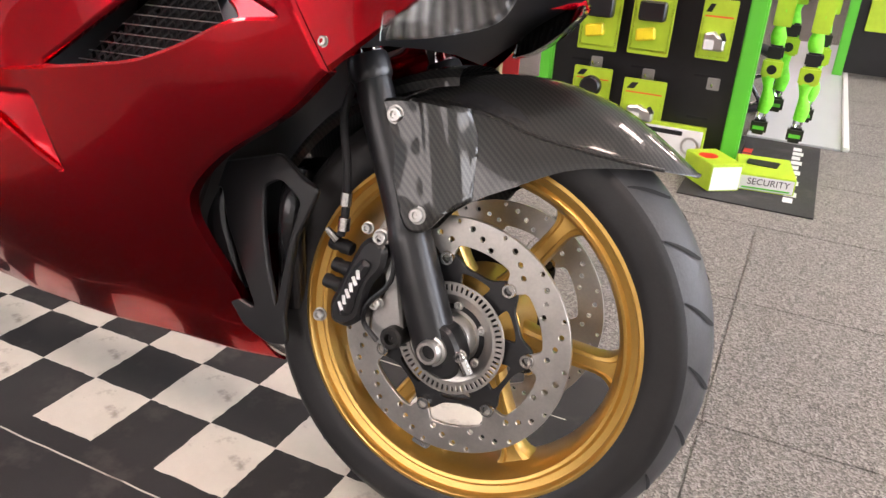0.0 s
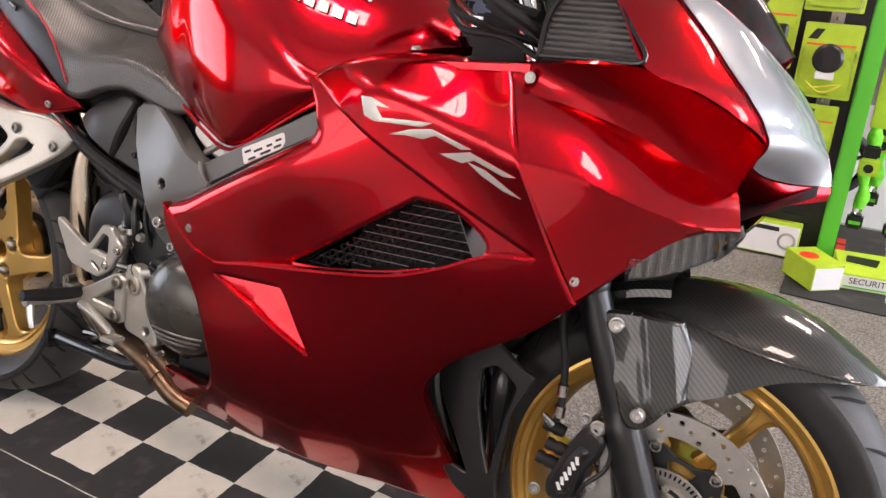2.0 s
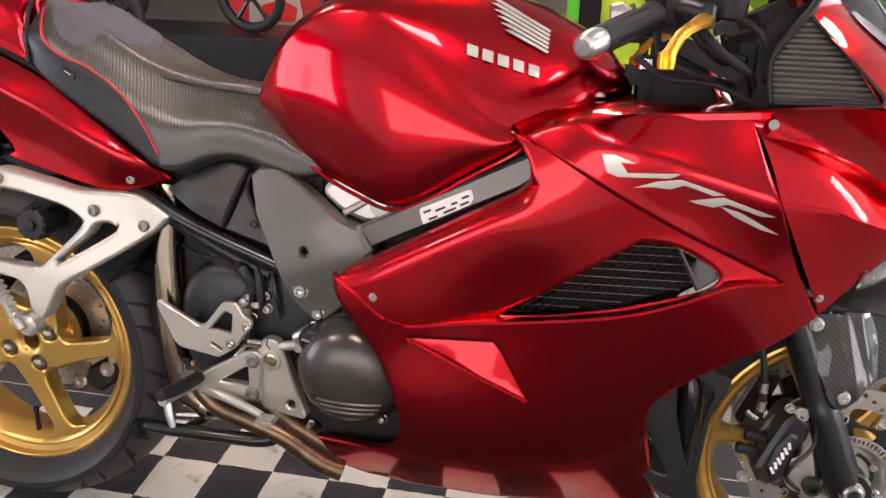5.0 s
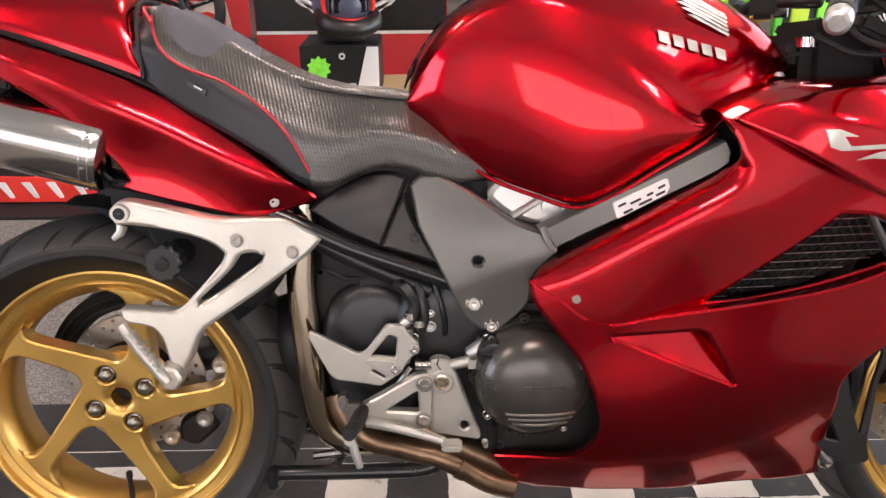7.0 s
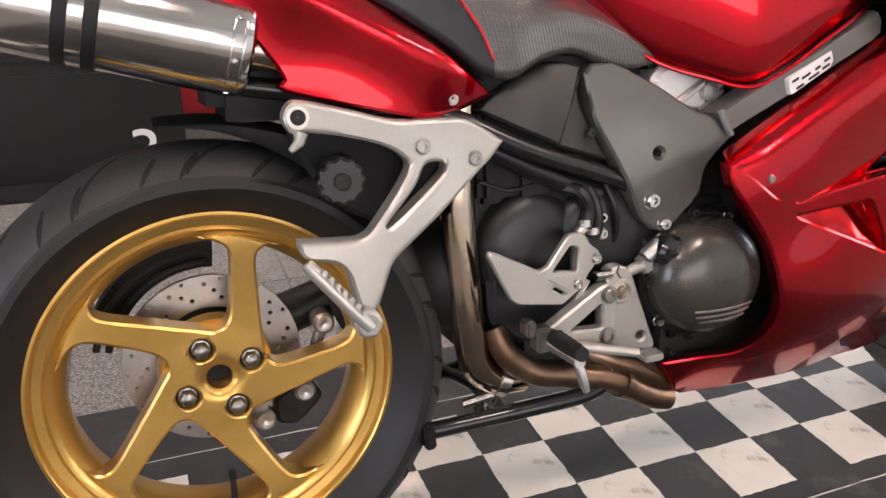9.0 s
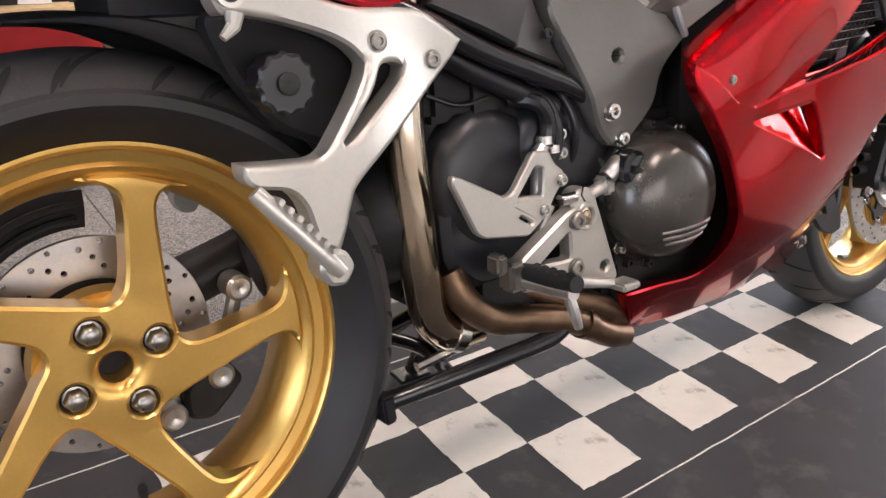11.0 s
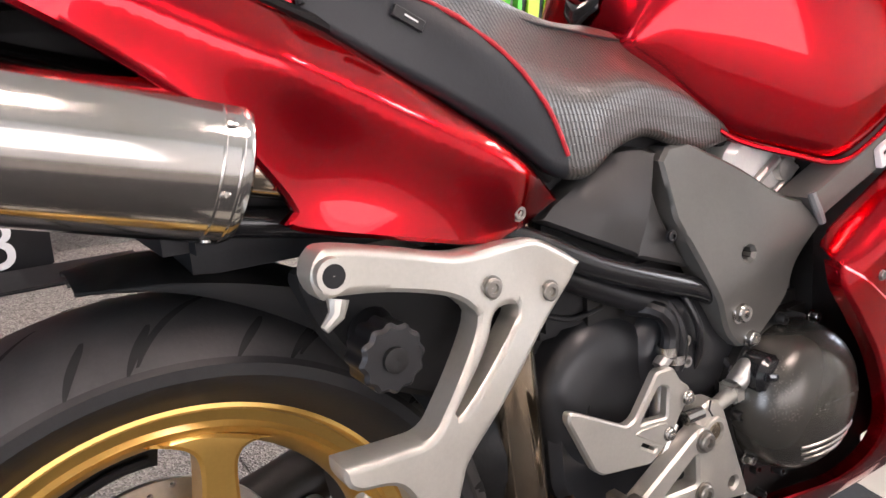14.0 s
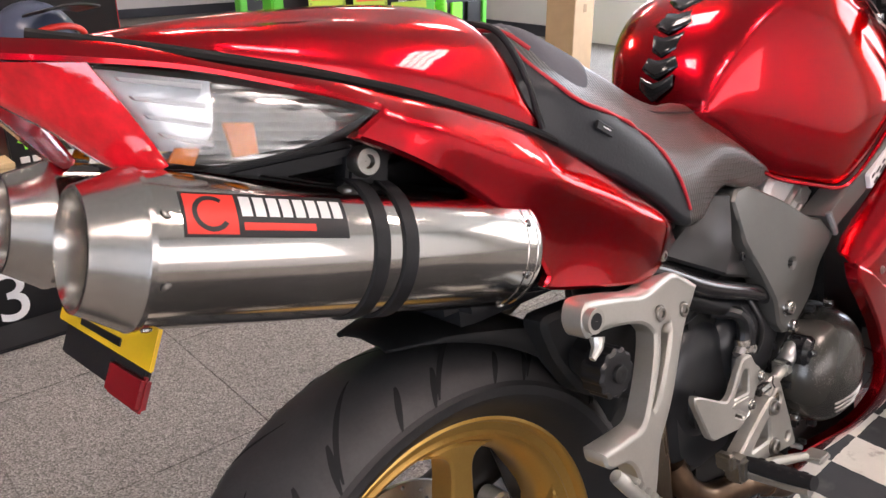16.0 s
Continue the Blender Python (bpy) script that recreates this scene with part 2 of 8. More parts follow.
def carpet():
    """Flecked grey loop-pile carpet tiles."""
    m = Mat("flecked_grey_carpet", (0.2, 0.19, 0.18), 0.95)
    vor = m.node("TexVoronoi", Vector=m.co(), Scale=290.0)
    f = vor.outputs["Distance"]
    cell = m.node("SeparateColor", Color=vor.outputs["Color"]).outputs["Red"]
    n, big = m.noise(110.0, 4, 0.7), m.noise(1.6, 4)
    k = m.math("ADD", m.math("MULTIPLY", cell, 0.55), m.math("MULTIPLY", n, 0.45))
    c = m.ramp(k, (0.22, (0.085, 0.077, 0.068)), (0.42, (0.165, 0.152, 0.136)), (0.58, (0.225, 0.209, 0.188)), (0.75, (0.33, 0.309, 0.281)))
    m.put("Base Color", m.mix(m.math("MULTIPLY", big, 0.3), c, (0.19, 0.18, 0.165)))
    m.bump(m.math("ADD", f, n), 0.7, 0.004)
    return m.m


def mat_cloth(name, lo, hi, worn):
    m = Mat(name, hi, 0.8)
    n, stain, fine = m.noise(4.0, 6, 0.6), m.noise(11.0, 6, 0.65), m.noise(420.0, 2)
    c = m.ramp(n, (0.3, lo), (0.65, hi))
    c = m.mix(m.ramp(stain, (0.54, (0, 0, 0)), (0.66, (0.85, 0.85, 0.85))), c, worn)
    m.put("Base Color", c)
    m.bump(fine, 0.35, 0.0015)
    return m.m


CARPET = carpet()
MATBLACK = mat_cloth("worn_black_mat", (0.015, 0.0145, 0.0148), (0.027, 0.026, 0.026), (0.05, 0.046, 0.043))
MATWHITE = mat_cloth("scuffed_cream_print", (0.55, 0.52, 0.455), (0.72, 0.685, 0.60), (0.20, 0.17, 0.14))
WALLW = plain("white_wall_paint", (0.74, 0.73, 0.70), 0.7, 0.0, 0.04, 3, 0.1)
CEIL = plain("ceiling_tiles", (0.52, 0.52, 0.50), 0.85, 0.0, 0.06, 30, 0.2)
SLATS = plain("dark_slatwall", (0.09, 0.085, 0.08), 0.6, 0.0, 0.2, 5, 0.2)
SKIRT = plain("dark_skirting", (0.03, 0.032, 0.04), 0.5)
GREEN = plain("bright_green_paint", (0.10, 0.52, 0.04), 0.4, 0.0, 0.06)
LIME = plain("lime_card", (0.42, 0.60, 0.03), 0.45, 0.0, 0.08, 40)
SLEEVE = plain("neon_green_sleeve", (0.22, 0.80, 0.05), 0.7, 0.0, 0.2, 60, 0.5)
CARD = plain("brown_cardboard", (0.42, 0.28, 0.16), 0.8, 0.0, 0.08)
WOOD = plain("pale_pine", (0.52, 0.38, 0.20), 0.6, 0.0, 0.15, 30)
BANRED = plain("red_banner_cloth", (0.55, 0.03, 0.035), 0.7, 0.0, 0.06)
PINK = plain("pink_paint", (0.75, 0.10, 0.25), 0.4)
LUMIN = Mat("light_panel", (1, 1, 1), 0.5, Emission_Color=(1.0, 0.81, 0.70, 1), Emission_Strength=28.5).m
SKYGLOW = Mat("bright_outdoors", (0.5, 0.5, 0.5), 0.9, Emission_Color=(0.75, 0.87, 1.0, 1), Emission_Strength=2.2).m

DIMGLOW = Mat("dim_passage", (0.4, 0.4, 0.4), 0.9, Emission_Color=(1.0, 0.92, 0.85, 1), Emission_Strength=1.3).m

# ---------------------------------------------------------------- mesh helpers
from mathutils import geometry


def link_mesh(name, v, f, material, parent=None, label="", angle=32.0):
    me = bpy.data.meshes.new(name)
    me.from_pydata([tuple(map(float, p)) for p in v], [], f)
    me.validate()
    bm = bmesh.new()
    bm.from_mesh(me)
    bmesh.ops.recalc_face_normals(bm, faces=bm.faces)
    bm.to_mesh(me)
    bm.free()
    for p in me.polygons:
        p.use_smooth = True
    me.set_sharp_from_angle(angle=radians(angle))
    me.materials.append(material)
    ob = new(name, me)
    if parent is not None:
        ob.parent = parent
    if label:
        ob["label"] = label
    return ob


def part(name, vf, material, parent, label="", angle=32.0):
    return link_mesh(name, vf[0], vf[1], material, parent, label, angle)


def same(name, ob, parent, x=0, y=0, z=0, rx=0, ry=0, rz=0):
    """Another part on the mesh of ob, moved and turned."""
    o = new(name, ob.data)
    o.parent = parent
    o.matrix_basis = pose(x, y, z, rx, ry, rz)
    return o


def join(*vfs):
    v, f = [], []
    for a, b in vfs:
        n = len(v)
        v += [tuple(p) for p in a]
        f += [tuple(i + n for i in q) for q in b]
    return v, f


def moved(vf, m):
    return [tuple(m @ Vector(p)) for p in vf[0]], vf[1]


def flip(vf):
    return [(p[0], -p[1], p[2]) for p in vf[0]], vf[1]


def catmull(p0, p1, p2, p3, t):
    return 0.5 * (2 * p1 + (p2 - p0) * t + (2 * p0 - 5 * p1 + 4 * p2 - p3) * t * t + (3 * p1 - p0 - 3 * p2 + p3) * t ** 3)


def curve(pts, step, closed=False, dim=None):
    """Points along a smooth line through pts; a point with a last 1 beyond its coordinates is a corner."""
    dim = dim or min(len(p) for p in pts)
    hard = [len(p) > dim for p in pts]
    a = [np.array(p[:dim], float) for p in pts]
    n = len(a)
    out = []
    for i in range(n if closed else n - 1):
        j = (i + 1) % n
        p1, p2 = a[i], a[j]
        p0 = a[i - 1] if (closed or i > 0) and not hard[i] else 2 * p1 - p2
        p3 = a[(j + 1) % n] if (closed or j < n - 1) and not hard[j] else 2 * p2 - p1
        k = max(1, int(round(np.linalg.norm(p2 - p1) / step)))
        out += [catmull(p0, p1, p2, p3, t / k) for t in range(k)]
    if not closed:
        out.append(a[-1])
    return np.array(out)


def along(x, pairs):
    """A smooth value at x from (x, value) pairs in rising order."""
    xs = [p[0] for p in pairs]
    vs = [np.array(p[1], float) for p in pairs]
    if x <= xs[0]:
        return vs[0]
    if x >= xs[-1]:
        return vs[-1]
    i = max(k for k in range(len(xs)) if xs[k] <= x)
    t = (x - xs[i]) / (xs[i + 1] - xs[i])
    slope = lambda k: (vs[min(k + 1, len(xs) - 1)] - vs[max(k - 1, 0)]) / (xs[min(k + 1, len(xs) - 1)] - xs[max(k - 1, 0)])
    h = xs[i + 1] - xs[i]
    return ((2 * t ** 3 - 3 * t * t + 1) * vs[i] + (t ** 3 - 2 * t * t + t) * h * slope(i)
            + (3 * t * t - 2 * t ** 3) * vs[i + 1] + (t ** 3 - t * t) * h * slope(i + 1))


def inside(poly, pts):
    r = np.zeros(len(pts), bool)
    x, y = pts[:, 0], pts[:, 1]
    for (x0, y0), (x1, y1) in zip(poly, np.roll(poly, -1, 0)):
        if y0 != y1:
            r ^= ((y0 > y) != (y1 > y)) & (x < (x1 - x0) * (y - y0) / (y1 - y0) + x0)
    return r


def offset(poly, d):
    """poly moved inwards by d (outwards where d is negative)."""
    a, b = np.roll(poly, 1, 0), np.roll(poly, -1, 0)
    t = b - a
    t /= np.maximum(np.linalg.norm(t, axis=1), 1e-9)[:, None]
    nrm = np.stack([-t[:, 1], t[:, 0]], 1)
    area = 0.5 * np.sum(poly[:, 0] * b[:, 1] - b[:, 0] * poly[:, 1])
    return poly + nrm * d * (1 if area > 0 else -1)


def fill(rings, step=0.0, keep=0.55):
    """Triangles over an outline (first ring) with holes; step: the spacing of added inner points."""
    pts = [tuple(p) for r in rings for p in r]
    edges, n = [], 0
    for r in rings:
        edges += [(n + i, n + (i + 1) % len(r)) for i in range(len(r))]
        n += len(r)
    if step:
        lo, hi = rings[0].min(0), rings[0].max(0)
        g = []
        for j, zz in enumerate(np.arange(lo[1], hi[1], step * 0.87)):
            for xx in np.arange(lo[0] + (j % 2) * step / 2, hi[0], step):
                g.append((xx, zz))
        g = np.array(g)
        ok = inside(rings[0], g)
        for r in rings[1:]:
            ok &= ~inside(r, g)
        g = g[ok]
        if len(g):
            edge = np.array(pts)
            d = np.min(np.linalg.norm(g[:, None] - edge[None], axis=2), axis=1)
            pts += [tuple(p) for p in g[d > keep * step]]
    v, _, f, *_ = geometry.delaunay_2d_cdt([Vector(p) for p in pts], edges, [], 0, 1e-7)
    v = np.array([tuple(p) for p in v])
    c = np.array([v[list(q)].mean(0) for q in f])
    ok = inside(rings[0], c)
    for r in rings[1:]:
        ok &= ~inside(r, c)
    return v, [tuple(q) for q, o in zip(f, ok) if o]


def spline_sheet(controls, soft=3e-4):
    """The smooth sheet y(x, z) through controls (x, y, z)."""
    c = np.array(controls, float)
    p = c[:, [0, 2]]
    n = len(p)

    def kern(a, b):
        r = np.linalg.norm(a[:, None] - b[None], axis=2)
        return np.where(r > 1e-12, r * r * np.log(np.maximum(r, 1e-12)), 0)

    a = np.zeros((n + 3, n + 3))
    a[:n, :n] = kern(p, p) + soft * np.eye(n)
    a[:n, n], a[:n, n + 1:] = 1, p
    a[n, :n], a[n + 1:, :n] = 1, p.T
    w = np.linalg.solve(a, np.r_[c[:, 1], 0, 0, 0])
    return lambda q: kern(np.atleast_2d(q), p) @ w[:n] + w[n] + np.atleast_2d(q) @ w[n + 1:]


def panel(outline, controls, depth=0.006, roll=0.0025, step=0.016, holes=(), edge=0.008, lift=0.0, sharp=None):
    """A curved moulding: its outline in the side view, its lateral shape through controls; rolled edges (but where sharp), closed behind."""
    sheet = controls if callable(controls) else spline_sheet(controls)
    outer = [curve(outline, edge, True, 2)] + [curve(h, edge, True, 2) for h in holes]
    inner = [offset(r, 0.0035 if i == 0 else -0.0035) for i, r in enumerate(outer)]
    ring_n = sum(len(r) for r in outer)
    # face with an inner ring that carries the rounded edge
    if roll >= 0.002 and step <= 0.010:
        rim_pts = np.vstack(outer)
        for i, r in enumerate(outer):
            far = offset(r, 0.0068 if i == 0 else -0.0068)
            inner.append(far[np.min(np.linalg.norm(far[:, None] - rim_pts[None], axis=2), axis=1) > 0.0058])
    v, f = fill_with(outer, inner, step)
    y = sheet(v) - lift
    border = np.zeros(len(v))
    border[:ring_n] = roll
    if sharp:
        border[[i for i in range(ring_n) if sharp(*v[i])]] = 0.0
    front = np.stack([v[:, 0], y + border, v[:, 1]], 1)
    back = np.stack([v[:, 0], y + border + depth, v[:, 1]], 1)
    n = len(v)
    faces = list(f) + [tuple(i + n for i in q[::-1]) for q in f]
    k = 0
    for r in outer:
        m = len(r)
        faces += [(k + i, k + (i + 1) % m, n + k + (i + 1) % m, n + k + i) for i in range(m)]
        k += m
    return np.vstack([front, back]), faces


def fill_with(outer, inner, step):
    """As fill, with the inner rings' points kept and the outer rings' points first."""
    pts = [tuple(p) for r in outer for p in r]
    edges, n = [], 0
    for r in outer:
        edges += [(n + i, n + (i + 1) % len(r)) for i in range(len(r))]
        n += len(r)
    ring = np.vstack(inner)
    ok = inside(outer[0], ring)
    for r in outer[1:]:
        ok &= ~inside(r, ring)
    pts += [tuple(p) for p in ring[ok]]
    if step:
        lo, hi = outer[0].min(0), outer[0].max(0)
        g = np.array([(xx, zz) for j, zz in enumerate(np.arange(lo[1], hi[1], step * 0.87))
                      for xx in np.arange(lo[0] + (j % 2) * step / 2, hi[0], step)])
        ok = inside(outer[0], g)
        for r in outer[1:]:
            ok &= ~inside(r, g)
        g = g[ok]
        if len(g):
            d = np.min(np.linalg.norm(g[:, None] - np.array(pts)[None], axis=2), axis=1)
            pts += [tuple(p) for p in g[d > 0.5 * step]]
    v, _, f, *_ = geometry.delaunay_2d_cdt([Vector(p) for p in pts], edges, [], 0, 1e-9)
    v = np.array([tuple(p) for p in v])
    c = np.array([v[list(q)].mean(0) for q in f])
    ok = inside(outer[0], c)
    for r in outer[1:]:
        ok &= ~inside(r, c)
    return v, [tuple(q) for q, o in zip(f, ok) if o]


def round_corners(poly, r, seg=4):
    """A polygon with its corners rounded."""
    a = [np.array(p[:2], float) for p in poly]
    out = []
    for i, p in enumerate(a):
        u, w = a[i - 1] - p, a[(i + 1) % len(a)] - p
        lu, lw = np.linalg.norm(u), np.linalg.norm(w)
        d = min(r, 0.45 * lu, 0.45 * lw)
        s, e = p + u / lu * d, p + w / lw * d
        out += [(1 - t) ** 2 * s + 2 * t * (1 - t) * p + t * t * e for t in np.linspace(0, 1, seg + 1)]
    return np.array(out)


def slab(poly, y0, y1, r=0.004, bevel=0.002, holes=(), seg=4, raw=False):
    """A plate in the side view from y0 (its face) to y1, with rounded corners and bevelled edges."""
    outer = np.array(poly, float) if raw else round_corners(poly, r, seg)
    hs = [np.array(h, float) if raw else round_corners(h, r * 0.8, seg) for h in holes]
    rings = [outer] + hs
    s = 1 if y1 > y0 else -1
    fv, ff = fill([offset(outer, bevel)] + [offset(h, -bevel) for h in hs])
    v = [(p[0], y0, p[1]) for p in fv]
    f = list(ff)
    n0 = len(v)
    k = 0
    idx = 0
    for q in rings:
        m = len(q)
        base = len(v)
        v += [(p[0], y0 + s * bevel, p[1]) for p in q] + [(p[0], y1, p[1]) for p in q]
        for i in range(m):
            j = (i + 1) % m
            f.append((k + i, k + j, base + j, base + i))
            f.append((base + i, base + j, base + m + j, base + m + i))
        k += m
    bv, bf = fill(rings)
    base = len(v)
    v += [(p[0], y1, p[1]) for p in bv]
    f += [tuple(base + i for i in q[::-1]) for q in bf]
    return v, f


def lathe(profile, n=48, centre=(0, 0, 0), axis="Y", arc=360.0, start=0.0):
    """A profile of (radius, place along the axis) turned about the axis through centre."""
    c = Vector(centre)
    full = arc >= 360
    m = n if full else n + 1
    v, f = [], []
    for i in range(m):
        a = radians(start + arc * i / n)
        for r, y in profile:
            if axis == "Y":
                p = (r * math.cos(a), y, r * math.sin(a))
            elif axis == "X":
                p = (y, r * math.cos(a), r * math.sin(a))
            else:
                p = (r * math.cos(a), r * math.sin(a), y)
            v.append((p[0] + c.x, p[1] + c.y, p[2] + c.z))
    k = len(profile)
    for i in range(n):
        j = (i + 1) % m
        for q in range(k - 1):
            f.append((i * k + q, j * k + q, j * k + q + 1, i * k + q + 1))
    return v, f


def tube(points, radius, n=12, step=0.01, cap=True, flat=1.0):
    """A round bar along a smooth line; radius: one value, or one for each point."""
    rs = radius if isinstance(radius, (list, tuple)) else [radius] * len(points)
    line = curve([(*p[:3], r) for p, r in zip(points, rs)], step)
    p, r = line[:, :3], line[:, 3]
    t = np.gradient(p, axis=0)
    t /= np.linalg.norm(t, axis=1)[:, None]
    u = np.cross(t[0], (0.3, 0.2, 0.9))
    u /= np.linalg.norm(u)
    v, f = [], []
    for i in range(len(p)):
        u = u - t[i] * (u @ t[i])
        u /= np.linalg.norm(u)
        w = np.cross(t[i], u)
        v += [p[i] + r[i] * (math.cos(2 * math.pi * k / n) * u + flat * math.sin(2 * math.pi * k / n) * w) for k in range(n)]
    for i in range(len(p) - 1):
        f += [(i * n + k, i * n + (k + 1) % n, (i + 1) * n + (k + 1) % n, (i + 1) * n + k) for k in range(n)]
    if cap:
        f += [tuple(range(n))[::-1], tuple((len(p) - 1) * n + k for k in range(n))]
    return v, f


def grid(rows, closed=False, caps=False):
    """Quads over rows of equally many points."""
    a = np.array(rows, float)
    s, k = a.shape[:2]
    f = []
    for i in range(s - 1):
        for j in range(k if closed else k - 1):
            jj = (j + 1) % k
            f.append((i * k + j, i * k + jj, (i + 1) * k + jj, (i + 1) * k + j))
    if caps:
        f += [tuple(range(k))[::-1], tuple((s - 1) * k + j for j in range(k))]
    return a.reshape(-1, 3), f


def block(x0, x1, y0, y1, z0, z1, bevel=0.004):
    """A box with bevelled edges."""
    bm = bmesh.new()
    bmesh.ops.create_cube(bm, size=1)
    for p in bm.verts:
        p.co = ((x0 + x1) / 2 + p.co.x * (x1 - x0), (y0 + y1) / 2 + p.co.y * (y1 - y0), (z0 + z1) / 2 + p.co.z * (z1 - z0))
    if bevel:
        bmesh.ops.bevel(bm, geom=bm.edges, offset=bevel, segments=2, affect="EDGES")
    v = [tuple(p.co) for p in bm.verts]
    bm.verts.index_update()
    f = [tuple(p.index for p in q.verts) for q in bm.faces]
    bm.free()
    return v, f


def bolt_head(r, h):
    """A socket-head bolt that stands out towards -y."""
    return lathe([(r * 1.25, 0), (r * 1.25, -h * 0.18), (r, -h * 0.2), (r, -h * 0.8), (r * 0.85, -h), (r * 0.5, -h), (r * 0.46, -h * 0.45), (0.0005, -h * 0.4)], 16)


def thing(name, label, category, m=None, group="", kind=""):
    ob = new(name)
    ob.empty_display_size = 0.1
    if m is not None:
        ob.matrix_world = m
    return tagged(ob, label, category, group, kind)

# ---------------------------------------------------------------- the shop
X0, X1, Y0, Y1, CH = ROOM


def wall_with_opening(name, axis, at, a0, a1, openings, out, material=WALLW, label="white painted shop wall"):
    """A wall 0.2 thick along one axis, with rectangular openings (a, b, z0, z1)."""
    v = []
    cuts = sorted(openings)
    spans, last = [], a0
    for a, b, z0, z1 in cuts:
        spans.append((last, a, 0, CH))
        spans += [(a, b, 0, z0), (a, b, z1, CH)]
        last = b
    spans.append((last, a1, 0, CH))
    bits = []
    for a, b, z0, z1 in spans:
        if b - a > 1e-6 and z1 - z0 > 1e-6:
            lo, hi = sorted((at, at + out))
            bits.append(block(lo, hi, a, b, z0, z1, 0) if axis == "x" else block(a, b, lo, hi, z0, z1, 0))
    vf = join(*bits)
    return tagged(link_mesh(name, vf[0], vf[1], material), label, "wall", kind="structure")


wall_with_opening("wall_north", "y", Y1, X0 - 0.2, X1 + 0.2, [], 0.2)
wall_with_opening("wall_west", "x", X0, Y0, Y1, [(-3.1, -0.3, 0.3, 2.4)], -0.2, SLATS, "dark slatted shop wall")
wall_with_opening("wall_south", "y", Y0, X0 - 0.2, 2.3, [(-1.75, 1.75, 0.7, 2.0)], -0.2)
wall_with_opening("wall_south_east", "y", Y0, 2.3, X1 + 0.2, [], -0.2)
wall_with_opening("wall_east", "x", X1, Y0, Y1, [(-2.6, -0.9, 0.4, 2.6), (-0.3, 4.5, 0.4, 2.6)], 0.2)
vf = block(X0 - 0.2, X1 + 0.2, Y0 - 0.2, Y1 + 0.2, CH, CH + 0.15, 0)
tagged(link_mesh("ceiling", vf[0], vf[1], CEIL), "off-white suspended shop ceiling", "ceiling", kind="structure")
for k, (a, b, c, d) in enumerate(((X0, X1, Y1 - 0.02, Y1 - 0.002), (X1 - 0.02, X1 - 0.002, 4.6, Y1 - 0.02))):
    vf = block(a, b, c, d, 0.0, 0.11, 0.003)
    tagged(link_mesh("baseboard", vf[0], vf[1], SKIRT), "dark painted skirting board", "skirting board", kind="structure")


def window(name, axis, at, a0, a1, z0, z1, panes, glow=SKYGLOW, beyond="bright overcast daylight outside the window"):
    ob = tagged(new(name), "shop window with white frame bars", "window", kind="structure")
    t = 0.05

    def bar(n, a, b, c, d):
        q = block(at - t, at + t, a, b, c, d, 0.004) if axis == "x" else block(a, b, at - t, at + t, c, d, 0.004)
        part(n, q, WHITE, ob)

    bar("window_frame", a0, a1, z0, z0 + 0.06)
    bar("window_frame", a0, a1, z1 - 0.06, z1)
    for i in range(panes + 1):
        a = a0 + (a1 - a0) * i / panes
        a = min(max(a, a0 + 0.03), a1 - 0.03)
        bar("mullion", a - 0.03, a + 0.03, z0 + 0.06, z1 - 0.06)
    out = 0.5 if at > 0 else -0.5
    q = block(at + out, at + out * 1.02, a0 - 0.8, a1 + 0.8, z0 - 0.6, z1 + 0.6, 0) if axis == "x" else block(a0 - 0.8, a1 + 0.8, at + out, at + out * 1.02, z0 - 0.6, z1 + 0.6, 0)
    tagged(link_mesh("backdrop", q[0], q[1], glow), beyond, "backdrop", kind="structure")


window("window_1", "x", X1 + 0.1, -0.3, 4.5, 0.4, 2.6, 4)
window("window_4", "x", X1 + 0.1, -2.6, -0.9, 0.4, 2.6, 2)
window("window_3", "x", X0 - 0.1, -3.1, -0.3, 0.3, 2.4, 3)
window("window_2", "y", Y0 - 0.1, -1.75, 1.75, 0.7, 2.0, 4, DIMGLOW, "pale daylight beyond the window")


def light_panel():
    ob = thing("ceiling_light", "square recessed ceiling light panel, lit warm white", "ceiling light", group="ceiling lights")
    part("frame", slab_ring(0.6, 0.03), WHITE, ob)
    part("diffuser", block(-0.27, 0.27, -0.27, 0.27, 0.004, 0.02, 0.002), LUMIN, ob)
    for k in range(3):
        x = -0.135 + 0.135 * k
        part("louvre", block(x - 0.006, x + 0.006, -0.27, 0.27, -0.012, 0.003, 0), WHITE, ob)
    return ob


def slab_ring(size, w):
    h = size / 2
    return join(block(-h, h, -h, -h + w, -0.014, 0.02, 0.002), block(-h, h, h - w, h, -0.014, 0.02, 0.002),
                block(-h, -h + w, -h + w, h - w, -0.014, 0.02, 0.002), block(h - w, h, -h + w, h - w, -0.014, 0.02, 0.002))


lamp = light_panel()
lamp.matrix_basis = pose(-1.4, -1.3, CH - 0.03)
for x, y in ((0.6, -1.3), (2.6, -1.3), (-1.4, 1.3), (0.6, 1.3), (2.6, 1.3), (4.6, 0.0), (0.6, 3.9), (3.2, 3.9), (0.6, 7.0), (3.2, 7.0)):
    copy_thing(lamp, pose(x, y, CH - 0.03))

# the printed mat under the motorcycle
TX, TY = 0.1235, 0.1215
# MY0: unseen near part of the mat, added to darken the fairing's reflections
MX0, MX1, MY0, MY1 = -0.62, 1.595, -1.70, 0.415
GX, GY = 0.684, -0.180                       # a corner of the chequer, its near edge
floor_mat = thing("floor_mat", "worn black mat with a printed cream chequer and thin border line", "mat")
part("mat_base", block(MX0, MX1, MY0, MY1, -0.0045, 0.0, 0.0008), MATBLACK, floor_mat)


